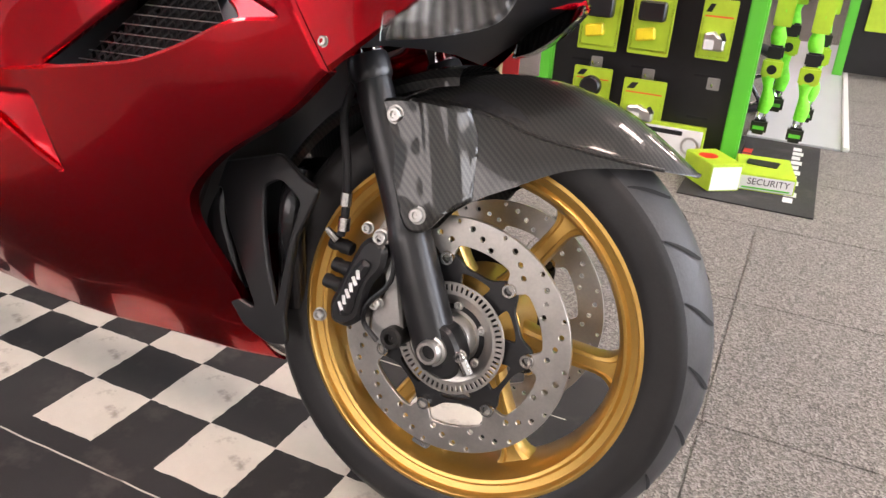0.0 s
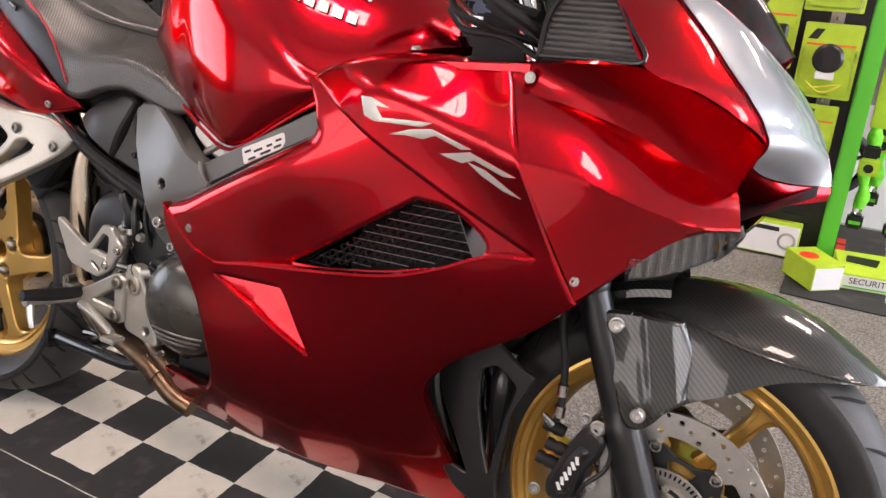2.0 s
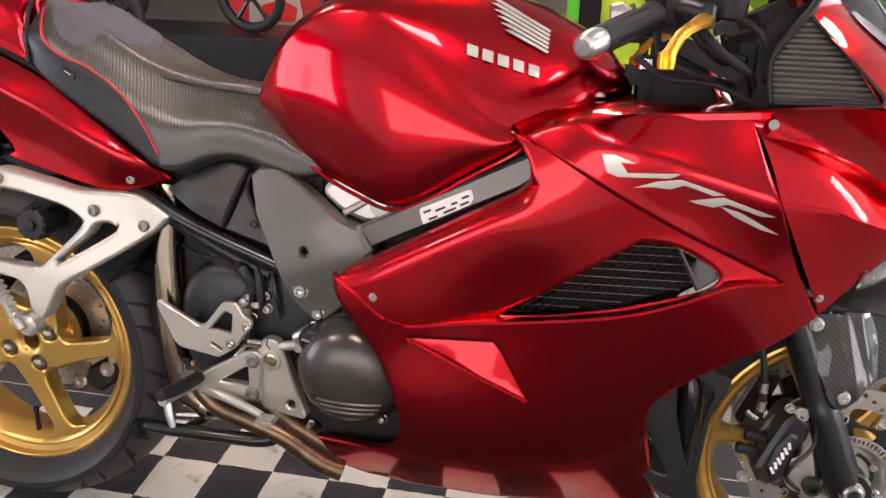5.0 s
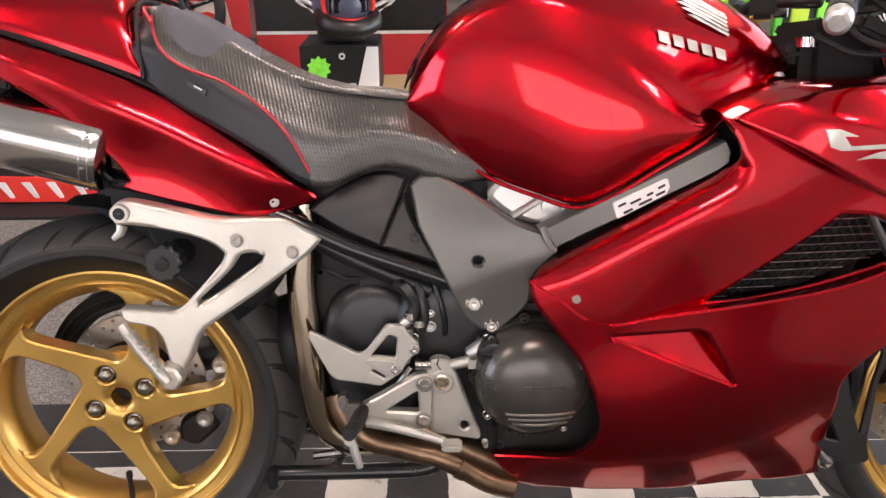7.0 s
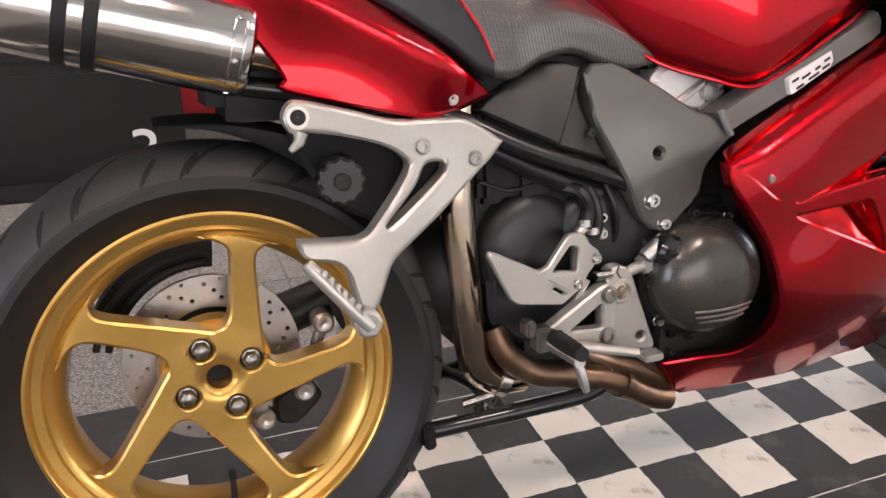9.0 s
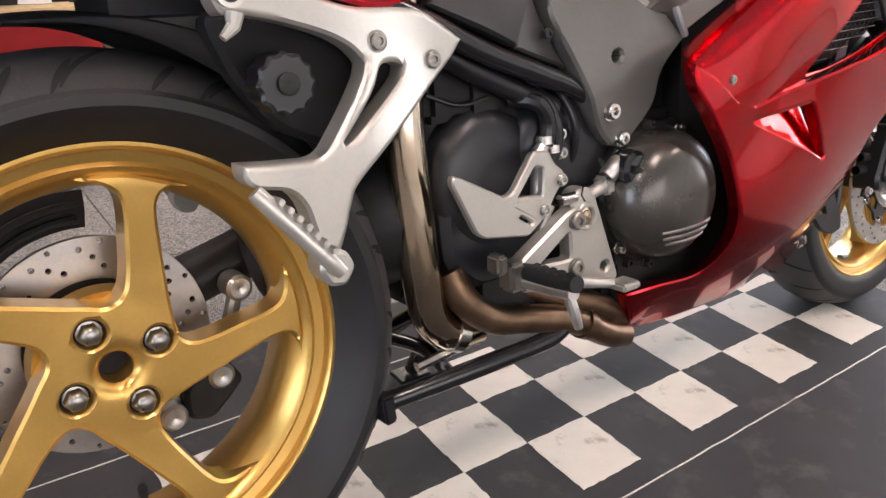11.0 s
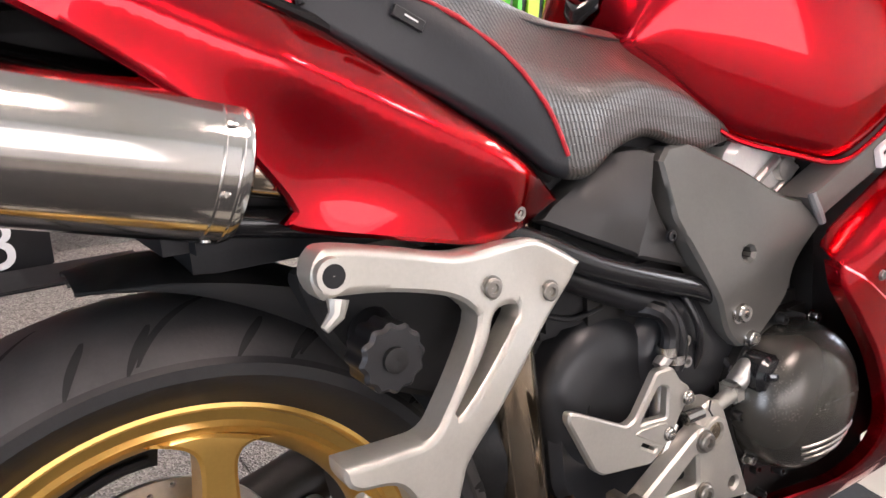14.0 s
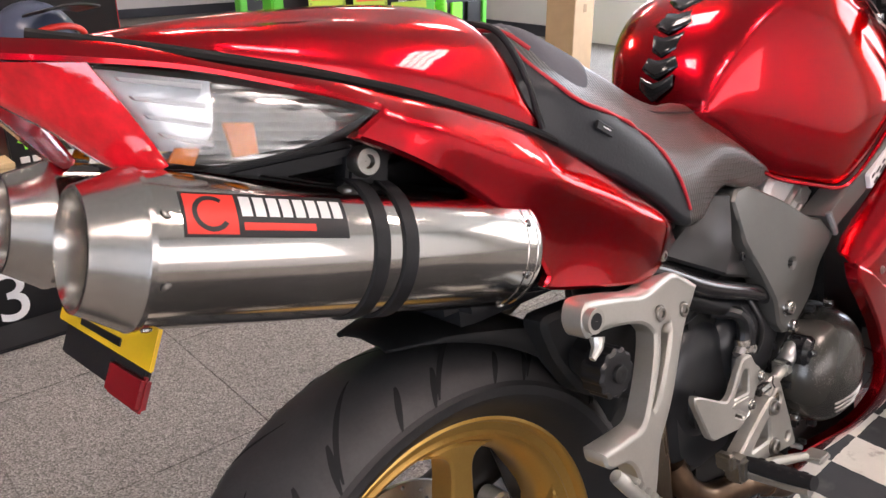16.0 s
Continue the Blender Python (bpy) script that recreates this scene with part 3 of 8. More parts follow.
def border_strip(pts, w):
    line = curve(pts, 0.03)
    rng = random.Random(4)
    rows = []
    for p in line:
        j = rng.uniform(-0.0008, 0.0008)
        rows.append([(p[0], p[1] - w + j, 0.0006), (p[0], p[1] + w + j, 0.0006)])
    return grid(rows)


part("border_line", border_strip([(MX0 + 0.05, -0.2235), (0.5, -0.2225), (MX1 - 0.05, -0.221)], 0.0014), MATWHITE, floor_mat)
part("border_line", border_strip([(MX0 + 0.05, 0.236), (0.5, 0.235), (MX1 - 0.05, 0.234)], 0.0014), MATWHITE, floor_mat)


def ragged_square(rng, w, h):
    """A printed square with slightly fretted edges."""
    p, n = [], 12
    for (ax, ay), (bx, by) in (((0, 0), (w, 0)), ((w, 0), (w, h)), ((w, h), (0, h)), ((0, h), (0, 0))):
        for i in range(n):
            t = i / n
            j = rng.uniform(-0.0013, 0.0013)
            nx, ny = (0, 1) if ay == by else (1, 0)
            p.append((ax + (bx - ax) * t + nx * j, ay + (by - ay) * t + ny * j))
    m = len(p)
    v = [(x, y, 0.0007) for x, y in p] + [(x, y, -0.001) for x, y in p]
    return v, [tuple(range(m))] + [(i, (i + 1) % m, m + (i + 1) % m, m + i) for i in range(m)]


rng = random.Random(11)
kinds = []
for k in range(5):
    o = part("printed_square", ragged_square(rng, TX, TY), MATWHITE, floor_mat)
    kinds.append(o)
used = 0
for row in range(3):
    for col in range(-10, 8):
        x = GX + col * TX
        if (row + col) % 2 == 1 and x > MX0 + 0.06 and x + TX < MX1 - 0.04:
            if used < 5:
                o = kinds[used]
            else:
                o = new("printed_square", kinds[rng.randrange(5)].data)
                o.parent = floor_mat
            o.matrix_basis = pose(x, GY + row * TY, 0)
            used += 1

# ---------------------------------------------------------------- the motorcycle
# its own axes: x forwards from the rear axle, y to its left, z up; it leans 11 degrees on its side stand
LEANED = Matrix.Translation((0, -0.06, 0)) @ pose(0, 0, 0, -11.0, 0, 0)
bike = thing("motorcycle", "candy-red sports touring motorcycle with gold wheels on a chequered mat", "motorcycle", LEANED)
FW, RW = (1.464, 0.0, 0.289), (0.0, 0.0, 0.317)


def bolt(place, r=0.008, h=0.006, parent=None, material=None, name="bolt", turn=(0, 0, 0)):
    key = (round(r, 4), round(h, 4), (material or ALLOY).name)
    if key not in bolts:
        o = part(name, bolt_head(r, h), material or ALLOY, parent or bike)
        bolts[key] = o
    else:
        o = new(name, bolts[key].data)
        o.parent = parent or bike
    o.matrix_basis = pose(*place, *turn)
    return o


bolts = {}


def tyre(profile, tread):
    """A tyre's tread band (tread true) or its two side walls, of its profile (radius, lateral)."""
    n = 240
    prof = curve(profile, 0.007)
    edge = 0.90 * max(p[1] for p in profile)
    lo, hi = (int(np.argmin(np.abs(prof[:, 1] - y) + 5 * (prof[:, 0] < prof[:, 0].max() - 0.045))) for y in (-edge, edge))
    if not tread:
        return join(*[lathe([tuple(p) for p in q], n) for q in (prof[:lo + 1], prof[hi:])])
    prof = prof[lo:hi + 1]
    k = len(prof)
    v, f = [], []
    for i in range(n):
        a = 2 * math.pi * i / n
        for r, y in prof:
            v.append((r * math.cos(a), y, r * math.sin(a)))
    for i in range(n):
        j = (i + 1) % n
        f += [(i * k + q, j * k + q, j * k + q + 1, i * k + q + 1) for q in range(k - 1)]
    return v, f


def tread_groove(profile, a0, y0, y1, sweep, w, bend=1.5):
    """One sipe: a thin dark strip that follows the crown of the tread."""
    prof = curve(profile, 0.004)
    prof = prof[int(np.argmin(prof[:, 1])):int(np.argmax(prof[:, 1])) + 1]
    t = np.gradient(prof, axis=0)
    t /= np.linalg.norm(t, axis=1)[:, None]
    out = prof + 0.0011 * np.stack([np.abs(t[:, 1]), np.sign(prof[:, 1]) * np.abs(t[:, 0])], 1)
    rows = []
    m = 16
    for i in range(m + 1):
        k = i / m
        y = y0 + (y1 - y0) * k
        r = float(np.interp(y, out[:, 1], out[:, 0]))
        ww = w * math.sin(math.pi * min(1, max(0.02, 0.06 + 0.9 * k))) ** 0.6
        a = a0 + sweep * k ** bend
        rows.append([(r * math.cos(a - ww / r / 2), y, r * math.sin(a - ww / r / 2)), (r * math.cos(a + ww / r / 2), y, r * math.sin(a + ww / r / 2))])
    return grid(rows)


GROOVE = plain("tread_groove", (0.006, 0.006, 0.006), 0.9)
FT = [(0.214, -0.050), (0.226, -0.060), (0.250, -0.0625), (0.262, -0.060), (0.276, -0.045), (0.285, -0.024), (0.288, 0.0),
      (0.285, 0.024), (0.276, 0.045), (0.262, 0.060), (0.250, 0.0625), (0.226, 0.060), (0.214, 0.050)]
RT = [(0.226, -0.040), (0.2365, -0.054), (0.252, -0.074), (0.266, -0.086), (0.276, -0.086), (0.297, -0.066), (0.311, -0.036), (0.316, 0.0),
      (0.311, 0.036), (0.297, 0.066), (0.276, 0.088), (0.262, 0.091), (0.238, 0.084), (0.224, 0.070)]


def rim(profile):
    return lathe(curve(profile, 0.006), 120)


# front wheel
front_wheel = part("front_wheel", join(
    rim([(0.2225, -0.056, 1), (0.2235, -0.051), (0.217, -0.047), (0.210, -0.043), (0.2005, -0.036), (0.196, -0.022), (0.1945, 0.0), (0.196, 0.022),
         (0.2005, 0.036), (0.210, 0.043), (0.217, 0.047), (0.2235, 0.051), (0.2225, 0.056, 1), (0.2165, 0.0575, 1), (0.2145, 0.0555, 1), (0.2125, 0.0475, 1), (0.2045, 0.0450, 1), (0.2005, 0.0480, 1), (0.1965, 0.0465, 1), (0.190, 0.036),
         (0.186, 0.018), (0.185, 0.0), (0.186, -0.018), (0.190, -0.036), (0.1965, -0.0465, 1), (0.2005, -0.0480, 1), (0.2045, -0.0450, 1), (0.2125, -0.0475, 1), (0.2145, -0.0555, 1), (0.2165, -0.0575, 1), (0.2225, -0.056, 1)]),
    lathe([(0.0165, -0.062), (0.030, -0.062), (0.036, -0.055), (0.040, -0.046), (0.064, -0.040), (0.070, -0.034), (0.064, 0.0), (0.070, 0.034), (0.064, 0.040), (0.040, 0.046), (0.036, 0.055), (0.030, 0.062), (0.0165, 0.062)], 40)),
    GOLD, bike, "gold-lacquered six-spoke cast front wheel")
front_wheel.matrix_basis = pose(*FW)


def spoke(stations, dish=0.86):
    """A cast spoke along +x: stations of radius, half width, half depth, lateral middle and sideways bend."""
    rows = []
    for r in np.linspace(stations[0][0], stations[-1][0], 22):
        w, d, y, b = along(r, [(s[0], s[1:]) for s in stations])
        sec = [(w, d * 0.55), (w * 0.86, d * 0.92), (w * 0.55, d), (w * 0.42, d * dish), (-w * 0.42, d * dish), (-w * 0.55, d), (-w * 0.86, d * 0.92), (-w, d * 0.55)]
        sec += [(-a, -c) for a, c in sec]
        rows.append([(r, y + c, b + a) for a, c in sec])
    return grid(rows, True, True)


sp = None
for k in range(6):
    if sp is None:
        sp = part("spoke", spoke([(0.040, 0.024, 0.018, 0, 0), (0.08, 0.0155, 0.0165, 0, 0), (0.14, 0.0125, 0.016, 0, 0), (0.172, 0.0145, 0.0165, 0, 0), (0.186, 0.028, 0.018, 0, 0), (0.193, 0.045, 0.020, 0, 0)]), GOLD, front_wheel)
    else:
        sp = same("spoke", sp, front_wheel)
    sp.matrix_basis = pose(0, 0, 0, 0, 3 - 60 * k, 0)
part("tyre", tyre(FT, False), RUBBER, front_wheel, "black front tyre side wall")
part("tread", tyre(FT, True), TREAD, front_wheel, "worn grey-black front tread with painted sheen and curved sipes")
g = [part("sipe", tread_groove(FT, 0, -0.008, -0.056, 0.13, 0.0075), GROOVE, front_wheel),
     part("sipe", flip(tread_groove(FT, 0, -0.008, -0.056, 0.13, 0.0075)), GROOVE, front_wheel)]
for k in range(1, 24):
    for s in (0, 1):
        same("sipe", g[s], front_wheel, ry=15 * (k + 0.5 * s))


def perforated_disc(r0, r1, y0, y1, rows, n, lugs=0, lug_r=0.0, lug_at=0.0, phase=0.0, scallop=0):
    """A brake disc with rows of drilled holes (radius, phase, hole radius), n to a row, and inner lugs."""
    outer = np.array([((r1 + (0.0022 * (0.5 + 0.5 * math.cos(scallop * a)) if scallop else 0)) * math.cos(a), r1 * math.sin(a)) for a in np.linspace(0, 2 * math.pi, 161)[:-1]])
    inner = []
    for a in np.linspace(0, 2 * math.pi, 169)[:-1]:
        d = 0.0
        for k in range(lugs):
            e = (a - phase - 2 * math.pi * k / lugs + math.pi) % (2 * math.pi) - math.pi
            x = abs(e) * r0
            if x < lug_r * 1.35:
                d = max(d, lug_at * math.cos(x / (lug_r * 1.35) * math.pi / 2) ** 0.5)
        inner.append(((r0 - d) * math.cos(a), (r0 - d) * math.sin(a)))
    holes = [np.array(inner)]
    for r, ph, hr in rows:
        for k in range(n):
            a = ph + 2 * math.pi * k / n
            holes.append(np.array([(r * math.cos(a) + hr * math.cos(b), r * math.sin(a) + hr * math.sin(b)) for b in np.linspace(0, 2 * math.pi, 9)[:-1]]))
    return slab(outer, y0, y1, bevel=0.0006, holes=holes, raw=True)


PH = 0.8792
disc_vf = perforated_disc(0.112, 0.1455, -0.0815, -0.0765, [(0.1185, 0.05, 0.0033), (0.1265, 0.16, 0.0034), (0.1345, 0.27, 0.0034), (0.1405, 0.40, 0.0027)], 15, 7, 0.011, 0.016, PH)
carrier_holes = []
for k in range(7):
    a = PH + 2 * math.pi * (k + 0.5) / 7
    carrier_holes.append([(0.079 * math.cos(a + t) + 0.0, 0.079 * math.sin(a + t)) for t in (-0.26, -0.1, 0.1, 0.26)] + [(0.060 * math.cos(a + t), 0.060 * math.sin(a + t)) for t in (0.2, -0.2)])
star = []
for k in range(7):
    a = PH + 2 * math.pi * k / 7
    star += [(0.086 * math.cos(a - 0.26), 0.086 * math.sin(a - 0.26)), (0.1005 * math.cos(a - 0.1), 0.1005 * math.sin(a - 0.1)), (0.1005 * math.cos(a + 0.1), 0.1005 * math.sin(a + 0.1)), (0.086 * math.cos(a + 0.26), 0.086 * math.sin(a + 0.26))]
bore = [(0.034 * math.cos(a), 0.034 * math.sin(a)) for a in np.linspace(0, 2 * math.pi, 25)[:-1]]
carrier_vf = slab(star, -0.0785, -0.0735, 0.006, 0.0008, [bore] + carrier_holes, 3)
for s in (1, -1):
    d = part("brake_disc", disc_vf if s == 1 else flip(disc_vf), DISC, front_wheel, "drilled floating steel brake disc")
    c = part("disc_carrier", carrier_vf if s == 1 else flip(carrier_vf), BLACK, front_wheel, "black disc carrier")
    b0 = None
    for k in range(7):
        a = PH + 2 * math.pi * k / 7
        if b0 is None:
            b0 = part("disc_bobbin", lathe([(0.0052, -0.079), (0.0052, -0.0855), (0.0078, -0.0855), (0.0088, -0.0835), (0.0088, -0.0735), (0.0052, -0.0735), (0.0052, -0.079)], 20), STEEL, front_wheel)
            cap = part("bobbin_core", lathe([(0.0053, -0.077), (0.004, -0.081), (0.0004, -0.081)], 14), GREY, front_wheel)
            b0.matrix_basis = cap.matrix_basis = pose(0.0958 * math.cos(a), 0, 0.0958 * math.sin(a), 0, 0, 0 if s == 1 else 180)
        else:
            same("disc_bobbin", b0, front_wheel, 0.0958 * math.cos(a), 0, 0.0958 * math.sin(a), 0, 0, 0 if s == 1 else 180)
            same("bobbin_core", cap, front_wheel, 0.0958 * math.cos(a), 0, 0.0958 * math.sin(a), 0, 0, 0 if s == 1 else 180)
# toothed sensor ring
ring_holes = [[(r * math.cos(a + t), r * math.sin(a + t)) for r, t in ((0.0585, -0.022), (0.066, -0.022), (0.066, 0.022), (0.0585, 0.022))] for a in np.linspace(0, 2 * math.pi, 61)[:-1]]
ro = [(0.069 * math.cos(a), 0.069 * math.sin(a)) for a in np.linspace(0, 2 * math.pi, 97)[:-1]]
ri = [(0.054 * math.cos(a), 0.054 * math.sin(a)) for a in np.linspace(0, 2 * math.pi, 73)[:-1]]
part("sensor_ring", slab(ro, -0.0885, -0.0865, bevel=0.0004, holes=[ri] + ring_holes, raw=True), DISC, front_wheel, "toothed steel wheel-speed ring")
part("sensor_dish", lathe([(0.0545, -0.0882), (0.0545, -0.0862), (0.046, -0.084), (0.040, -0.078), (0.030, -0.078)], 48), DISC, front_wheel)
part("hub_spacer", lathe([(0.0165, -0.095), (0.027, -0.095), (0.029, -0.091), (0.029, -0.066)], 32), ALLOY, front_wheel)
for k in range(6):
    a = 0.45 + k * math.pi / 3
    bolt((0.041 * math.cos(a), -0.0805, 0.041 * math.sin(a)), 0.0048, 0.005, front_wheel, ALLOY, "disc_bolt")
part("balance_weight", block(-0.012, 0.012, -0.02, -0.006, 0.0, 0.005, 0.0015), GREY, front_wheel).matrix_basis = pose(-0.042, -0.012, -0.181, 0, 12, 0)

# rear wheel
rear_wheel = part("rear_wheel", join(
    rim([(0.2345, -0.047, 1), (0.236, -0.041), (0.229, -0.036), (0.221, -0.033), (0.207, -0.028), (0.198, -0.018), (0.196, 0.0), (0.198, 0.035),
         (0.207, 0.056), (0.220, 0.064), (0.227, 0.068), (0.234, 0.073), (0.2325, 0.079, 1), (0.226, 0.0805, 1), (0.2235, 0.078, 1), (0.2215, 0.069, 1), (0.212, 0.066, 1), (0.2075, 0.069, 1), (0.203, 0.066, 1), (0.193, 0.050),
         (0.187, 0.02), (0.186, -0.004), (0.193, -0.020), (0.203, -0.034, 1), (0.2075, -0.037, 1), (0.212, -0.034, 1), (0.2225, -0.037, 1), (0.2255, -0.046, 1), (0.228, -0.0485, 1), (0.2345, -0.047, 1)]),
    lathe([(0.0175, 0.03), (0.0172, -0.010), (0.0172, 0.03)], 40), lathe([(0.030, 0.02), (0.074, 0.012), (0.078, 0.03), (0.060, 0.05)], 60)),
    GOLD, bike, "gold-lacquered five-spoke cast rear wheel")
rear_wheel.matrix_basis = pose(*RW)
# five straight spokes set off the centre like a pinwheel, one casting with the hub
NUT_AT = [(0.0475 * math.cos(radians(114 - 90 * k)), 0.0475 * math.sin(radians(114 - 90 * k))) for k in range(4)]
one = [(0.0668, 0.001), (0.0700, -0.011), (0.0800, -0.0195), (0.1000, -0.0245), (0.1280, -0.0275), (0.1550, -0.0300), (0.1740, -0.0285), (0.1850, -0.0200), (0.1920, -0.0060), (0.1985, 0.0120, 1),
       (0.1975, -0.0280), (0.1900, -0.0560), (0.1740, -0.0960, 1), (0.1760, -0.0840), (0.1740, -0.0720), (0.1670, -0.0645), (0.1500, -0.0610), (0.1000, -0.0610), (0.0600, -0.0615), (0.0380, -0.0625)]
star = []
for k in range(5):
    c, w = math.cos(radians(90 - 72 * k)), math.sin(radians(90 - 72 * k))
    star += [(p[0] * c - p[1] * w, p[0] * w + p[1] * c, *p[2:]) for p in one]
circle = lambda x, z, r, n: [(x + r * math.cos(a), z + r * math.sin(a)) for a in np.linspace(0, 2 * math.pi, n + 1)[:-1]]
star_face = lambda q: np.interp(np.linalg.norm(np.atleast_2d(q), axis=1), (0.017, 0.026, 0.030, 0.075, 0.11, 0.15, 0.19), (-0.0150, -0.0205, -0.0215, -0.0215, -0.0235, -0.0275, -0.0315))
part("spokes", panel(star, star_face, 0.034, 0.0026, 0.008, [circle(0, 0, 0.0172, 20)] + [circle(x, z, 0.0158, 16) for x, z in NUT_AT], 0.005), GOLD, rear_wheel, "five straight gold spokes with the hub face", 26)
part("tyre", tyre(RT, False), RUBBER, rear_wheel, "black rear tyre side wall")
part("tread", tyre(RT, True), TREAD, rear_wheel, "worn grey-black wide rear tread with painted sheen and long sipes")
LONG, SHORT = tread_groove(RT, 0, -0.010, -0.081, 0.27, 0.0085, 0.85), tread_groove(RT, 0, -0.052, -0.084, 0.085, 0.0085, 1.2)
for s in (1, -1):
    off = 0.0 if s == 1 else 13.0
    ga = part("sipe", LONG if s == 1 else flip(LONG), GROOVE, rear_wheel)
    gb = part("sipe", SHORT if s == 1 else flip(SHORT), GROOVE, rear_wheel)
    ga.matrix_basis, gb.matrix_basis = pose(0, 0, 0, 0, off, 0), pose(0, 0, 0, 0, off + 4.5, 0)
    for k in range(14):
        if k:
            same("sipe", ga, rear_wheel, ry=25.714 * k + off)
            same("sipe", gb, rear_wheel, ry=25.714 * k + off + 4.5)
        same("sipe", gb, rear_wheel, ry=25.714 * k + off + 13.5)
for x, z in NUT_AT:
    part("nut_seat", lathe([(0.0160, -0.0195), (0.0150, -0.0175), (0.0148, -0.0105), (0.0005, -0.0105)], 24), GOLD, rear_wheel).matrix_basis = pose(x, 0, z)
    part("nut_gap", lathe([(0.0147, -0.0112), (0.0100, -0.0112)], 24), SEAL, rear_wheel).matrix_basis = pose(x, 0, z)
    part("wheel_nut", join(lathe([(0.0115, -0.0112), (0.0115, -0.0240), (0.0095, -0.0270), (0.006, -0.0290), (0.0004, -0.0295)], 6), lathe([(0.0125, -0.0110), (0.0125, -0.0150), (0.010, -0.0155)], 20)), NUT, rear_wheel, "dull zinc-plated wheel nut").matrix_basis = pose(x, 0, z)
part("axle_end", lathe([(0.0176, 0.0), (0.0176, 0.016), (0.012, 0.0165), (0.0004, 0.0165)], 30), MATTB, rear_wheel)
rd = perforated_disc(0.076, 0.123, 0.060, 0.066, [(0.090, 0.0, 0.003), (0.1, 0.12, 0.003), (0.110, 0.24, 0.003), (0.117, 0.05, 0.0028)], 14)
part("brake_disc", rd, DISC, rear_wheel, "drilled steel rear brake disc")
part("disc_carrier", lathe([(0.078, 0.063), (0.06, 0.062), (0.05, 0.05), (0.05, 0.02)], 40), DARK, rear_wheel)
part("valve_stem", tube([(0.0, -0.012, -0.196), (0.001, -0.016, -0.170), (0.001, -0.018, -0.150)], [0.005, 0.0045, 0.004], 10), MATTB, rear_wheel)
part("valve_cap", lathe([(0.0045, 0.0), (0.0055, 0.002), (0.0055, 0.012), (0.003, 0.014), (0.0003, 0.014)], 12, axis="Z"), MATTB, rear_wheel).matrix_basis = pose(0.001, -0.018, -0.150)

# ---- bodywork


def both(name, vf, material, label="", parent=None, angle=32.0):
    """The moulding on the machine's right, and its mirror image on the left."""
    a = part(name, vf, material, parent or bike, label, angle)
    part(name, flip(vf), material, parent or bike, label, angle)
    return a


# side cowl, from the seam with the nose back to the engine
COWL = [(0.80, -0.208, 0.47), (0.775, -0.205, 0.37), (0.739, -0.172, 0.285), (0.63, -0.140, 0.270), (0.66, -0.122, 0.215), (0.70, -0.086, 0.178), (0.78, -0.148, 0.235), (0.92, -0.148, 0.235), (1.05, -0.124, 0.235),
        (0.85, -0.096, 0.176), (1.03, -0.078, 0.178), (1.16, -0.055, 0.170), (1.20, -0.04, 0.168), (1.17, -0.115, 0.285), (1.15, -0.165, 0.36),
        (0.975, -0.208, 0.397), (1.0, -0.175, 0.30), (0.85, -0.192, 0.30), (0.77, -0.209, 0.478), (0.735, -0.214, 0.541), (0.669, -0.203, 0.562), (0.685, -0.206, 0.52), (0.712, -0.206, 0.485), (0.752, -0.205, 0.43), (0.90, -0.216, 0.50),
        (1.09, -0.2270, 0.552), (1.1, -0.2115, 0.48), (1.20, -0.200, 0.466), (1.231, -0.2345, 0.618), (1.288, -0.2330, 0.62), (1.338, -0.2250, 0.610),
        (1.30, -0.212, 0.54), (1.273, -0.251, 0.689), (1.2, -0.253, 0.737), (1.058, -0.2560, 0.779), (0.945, -0.214, 0.793), (1.06, -0.2275, 0.825),
        (1.217, -0.222, 0.840), (1.249, -0.236, 0.826), (1.13, -0.243, 0.69), (1.0, -0.246, 0.757), (1.24, -0.255, 0.76)]
side_outline = [(0.938, 0.790, 1), (0.982, 0.810), (1.059, 0.826), (1.131, 0.833), (1.217, 0.840, 1), (1.230, 0.817), (1.251, 0.766), (1.280, 0.700), (1.311, 0.634),
                (1.342, 0.578, 1), (1.288, 0.526), (1.202, 0.466), (1.156, 0.420), (1.145, 0.388), (1.152, 0.350), (1.168, 0.285), (1.184, 0.212), (1.203, 0.166, 1),
                (1.10, 0.169), (0.95, 0.171), (0.80, 0.174), (0.700, 0.176, 1), (0.660, 0.206), (0.624, 0.263, 1), (0.677, 0.268), (0.738, 0.271), (0.770, 0.299), (0.778, 0.349),
                (0.748, 0.435), (0.708, 0.491), (0.678, 0.532), (0.668, 0.568, 1), (0.705, 0.546, 1), (0.771, 0.504), (0.861, 0.516), (0.971, 0.534), (1.089, 0.556), (1.163, 0.583),
                (1.228, 0.614), (1.288, 0.624, 1), (1.227, 0.649), (1.152, 0.681), (1.075, 0.719), (0.992, 0.764)]
notch = [(0.79, 0.4815, 1), (0.916, 0.4925, 1), (0.928, 0.478), (0.952, 0.437), (0.969, 0.4065, 1)]


def creased(controls, a, b, k, fade, soft=3e-4):
    """A sheet through controls with a bent line from a to b (x, z), which fades in over a length behind a."""
    a, b = np.array(a), np.array(b)
    d = (b - a) / np.linalg.norm(b - a)

    def bend(q):
        r = np.atleast_2d(q) - a
        s, h = r @ d, r @ np.array((-d[1], d[0]))
        return k * (np.sqrt(h * h + 0.004 ** 2) - 0.004) * np.clip(s / fade + 1, 0, 1) * np.exp(-(h / 0.09) ** 2)

    c = np.array(controls, float)
    rest = c.copy()
    rest[:, 1] -= bend(c[:, [0, 2]])
    base = spline_sheet(rest, soft)
    return lambda q: base(q) + bend(q)


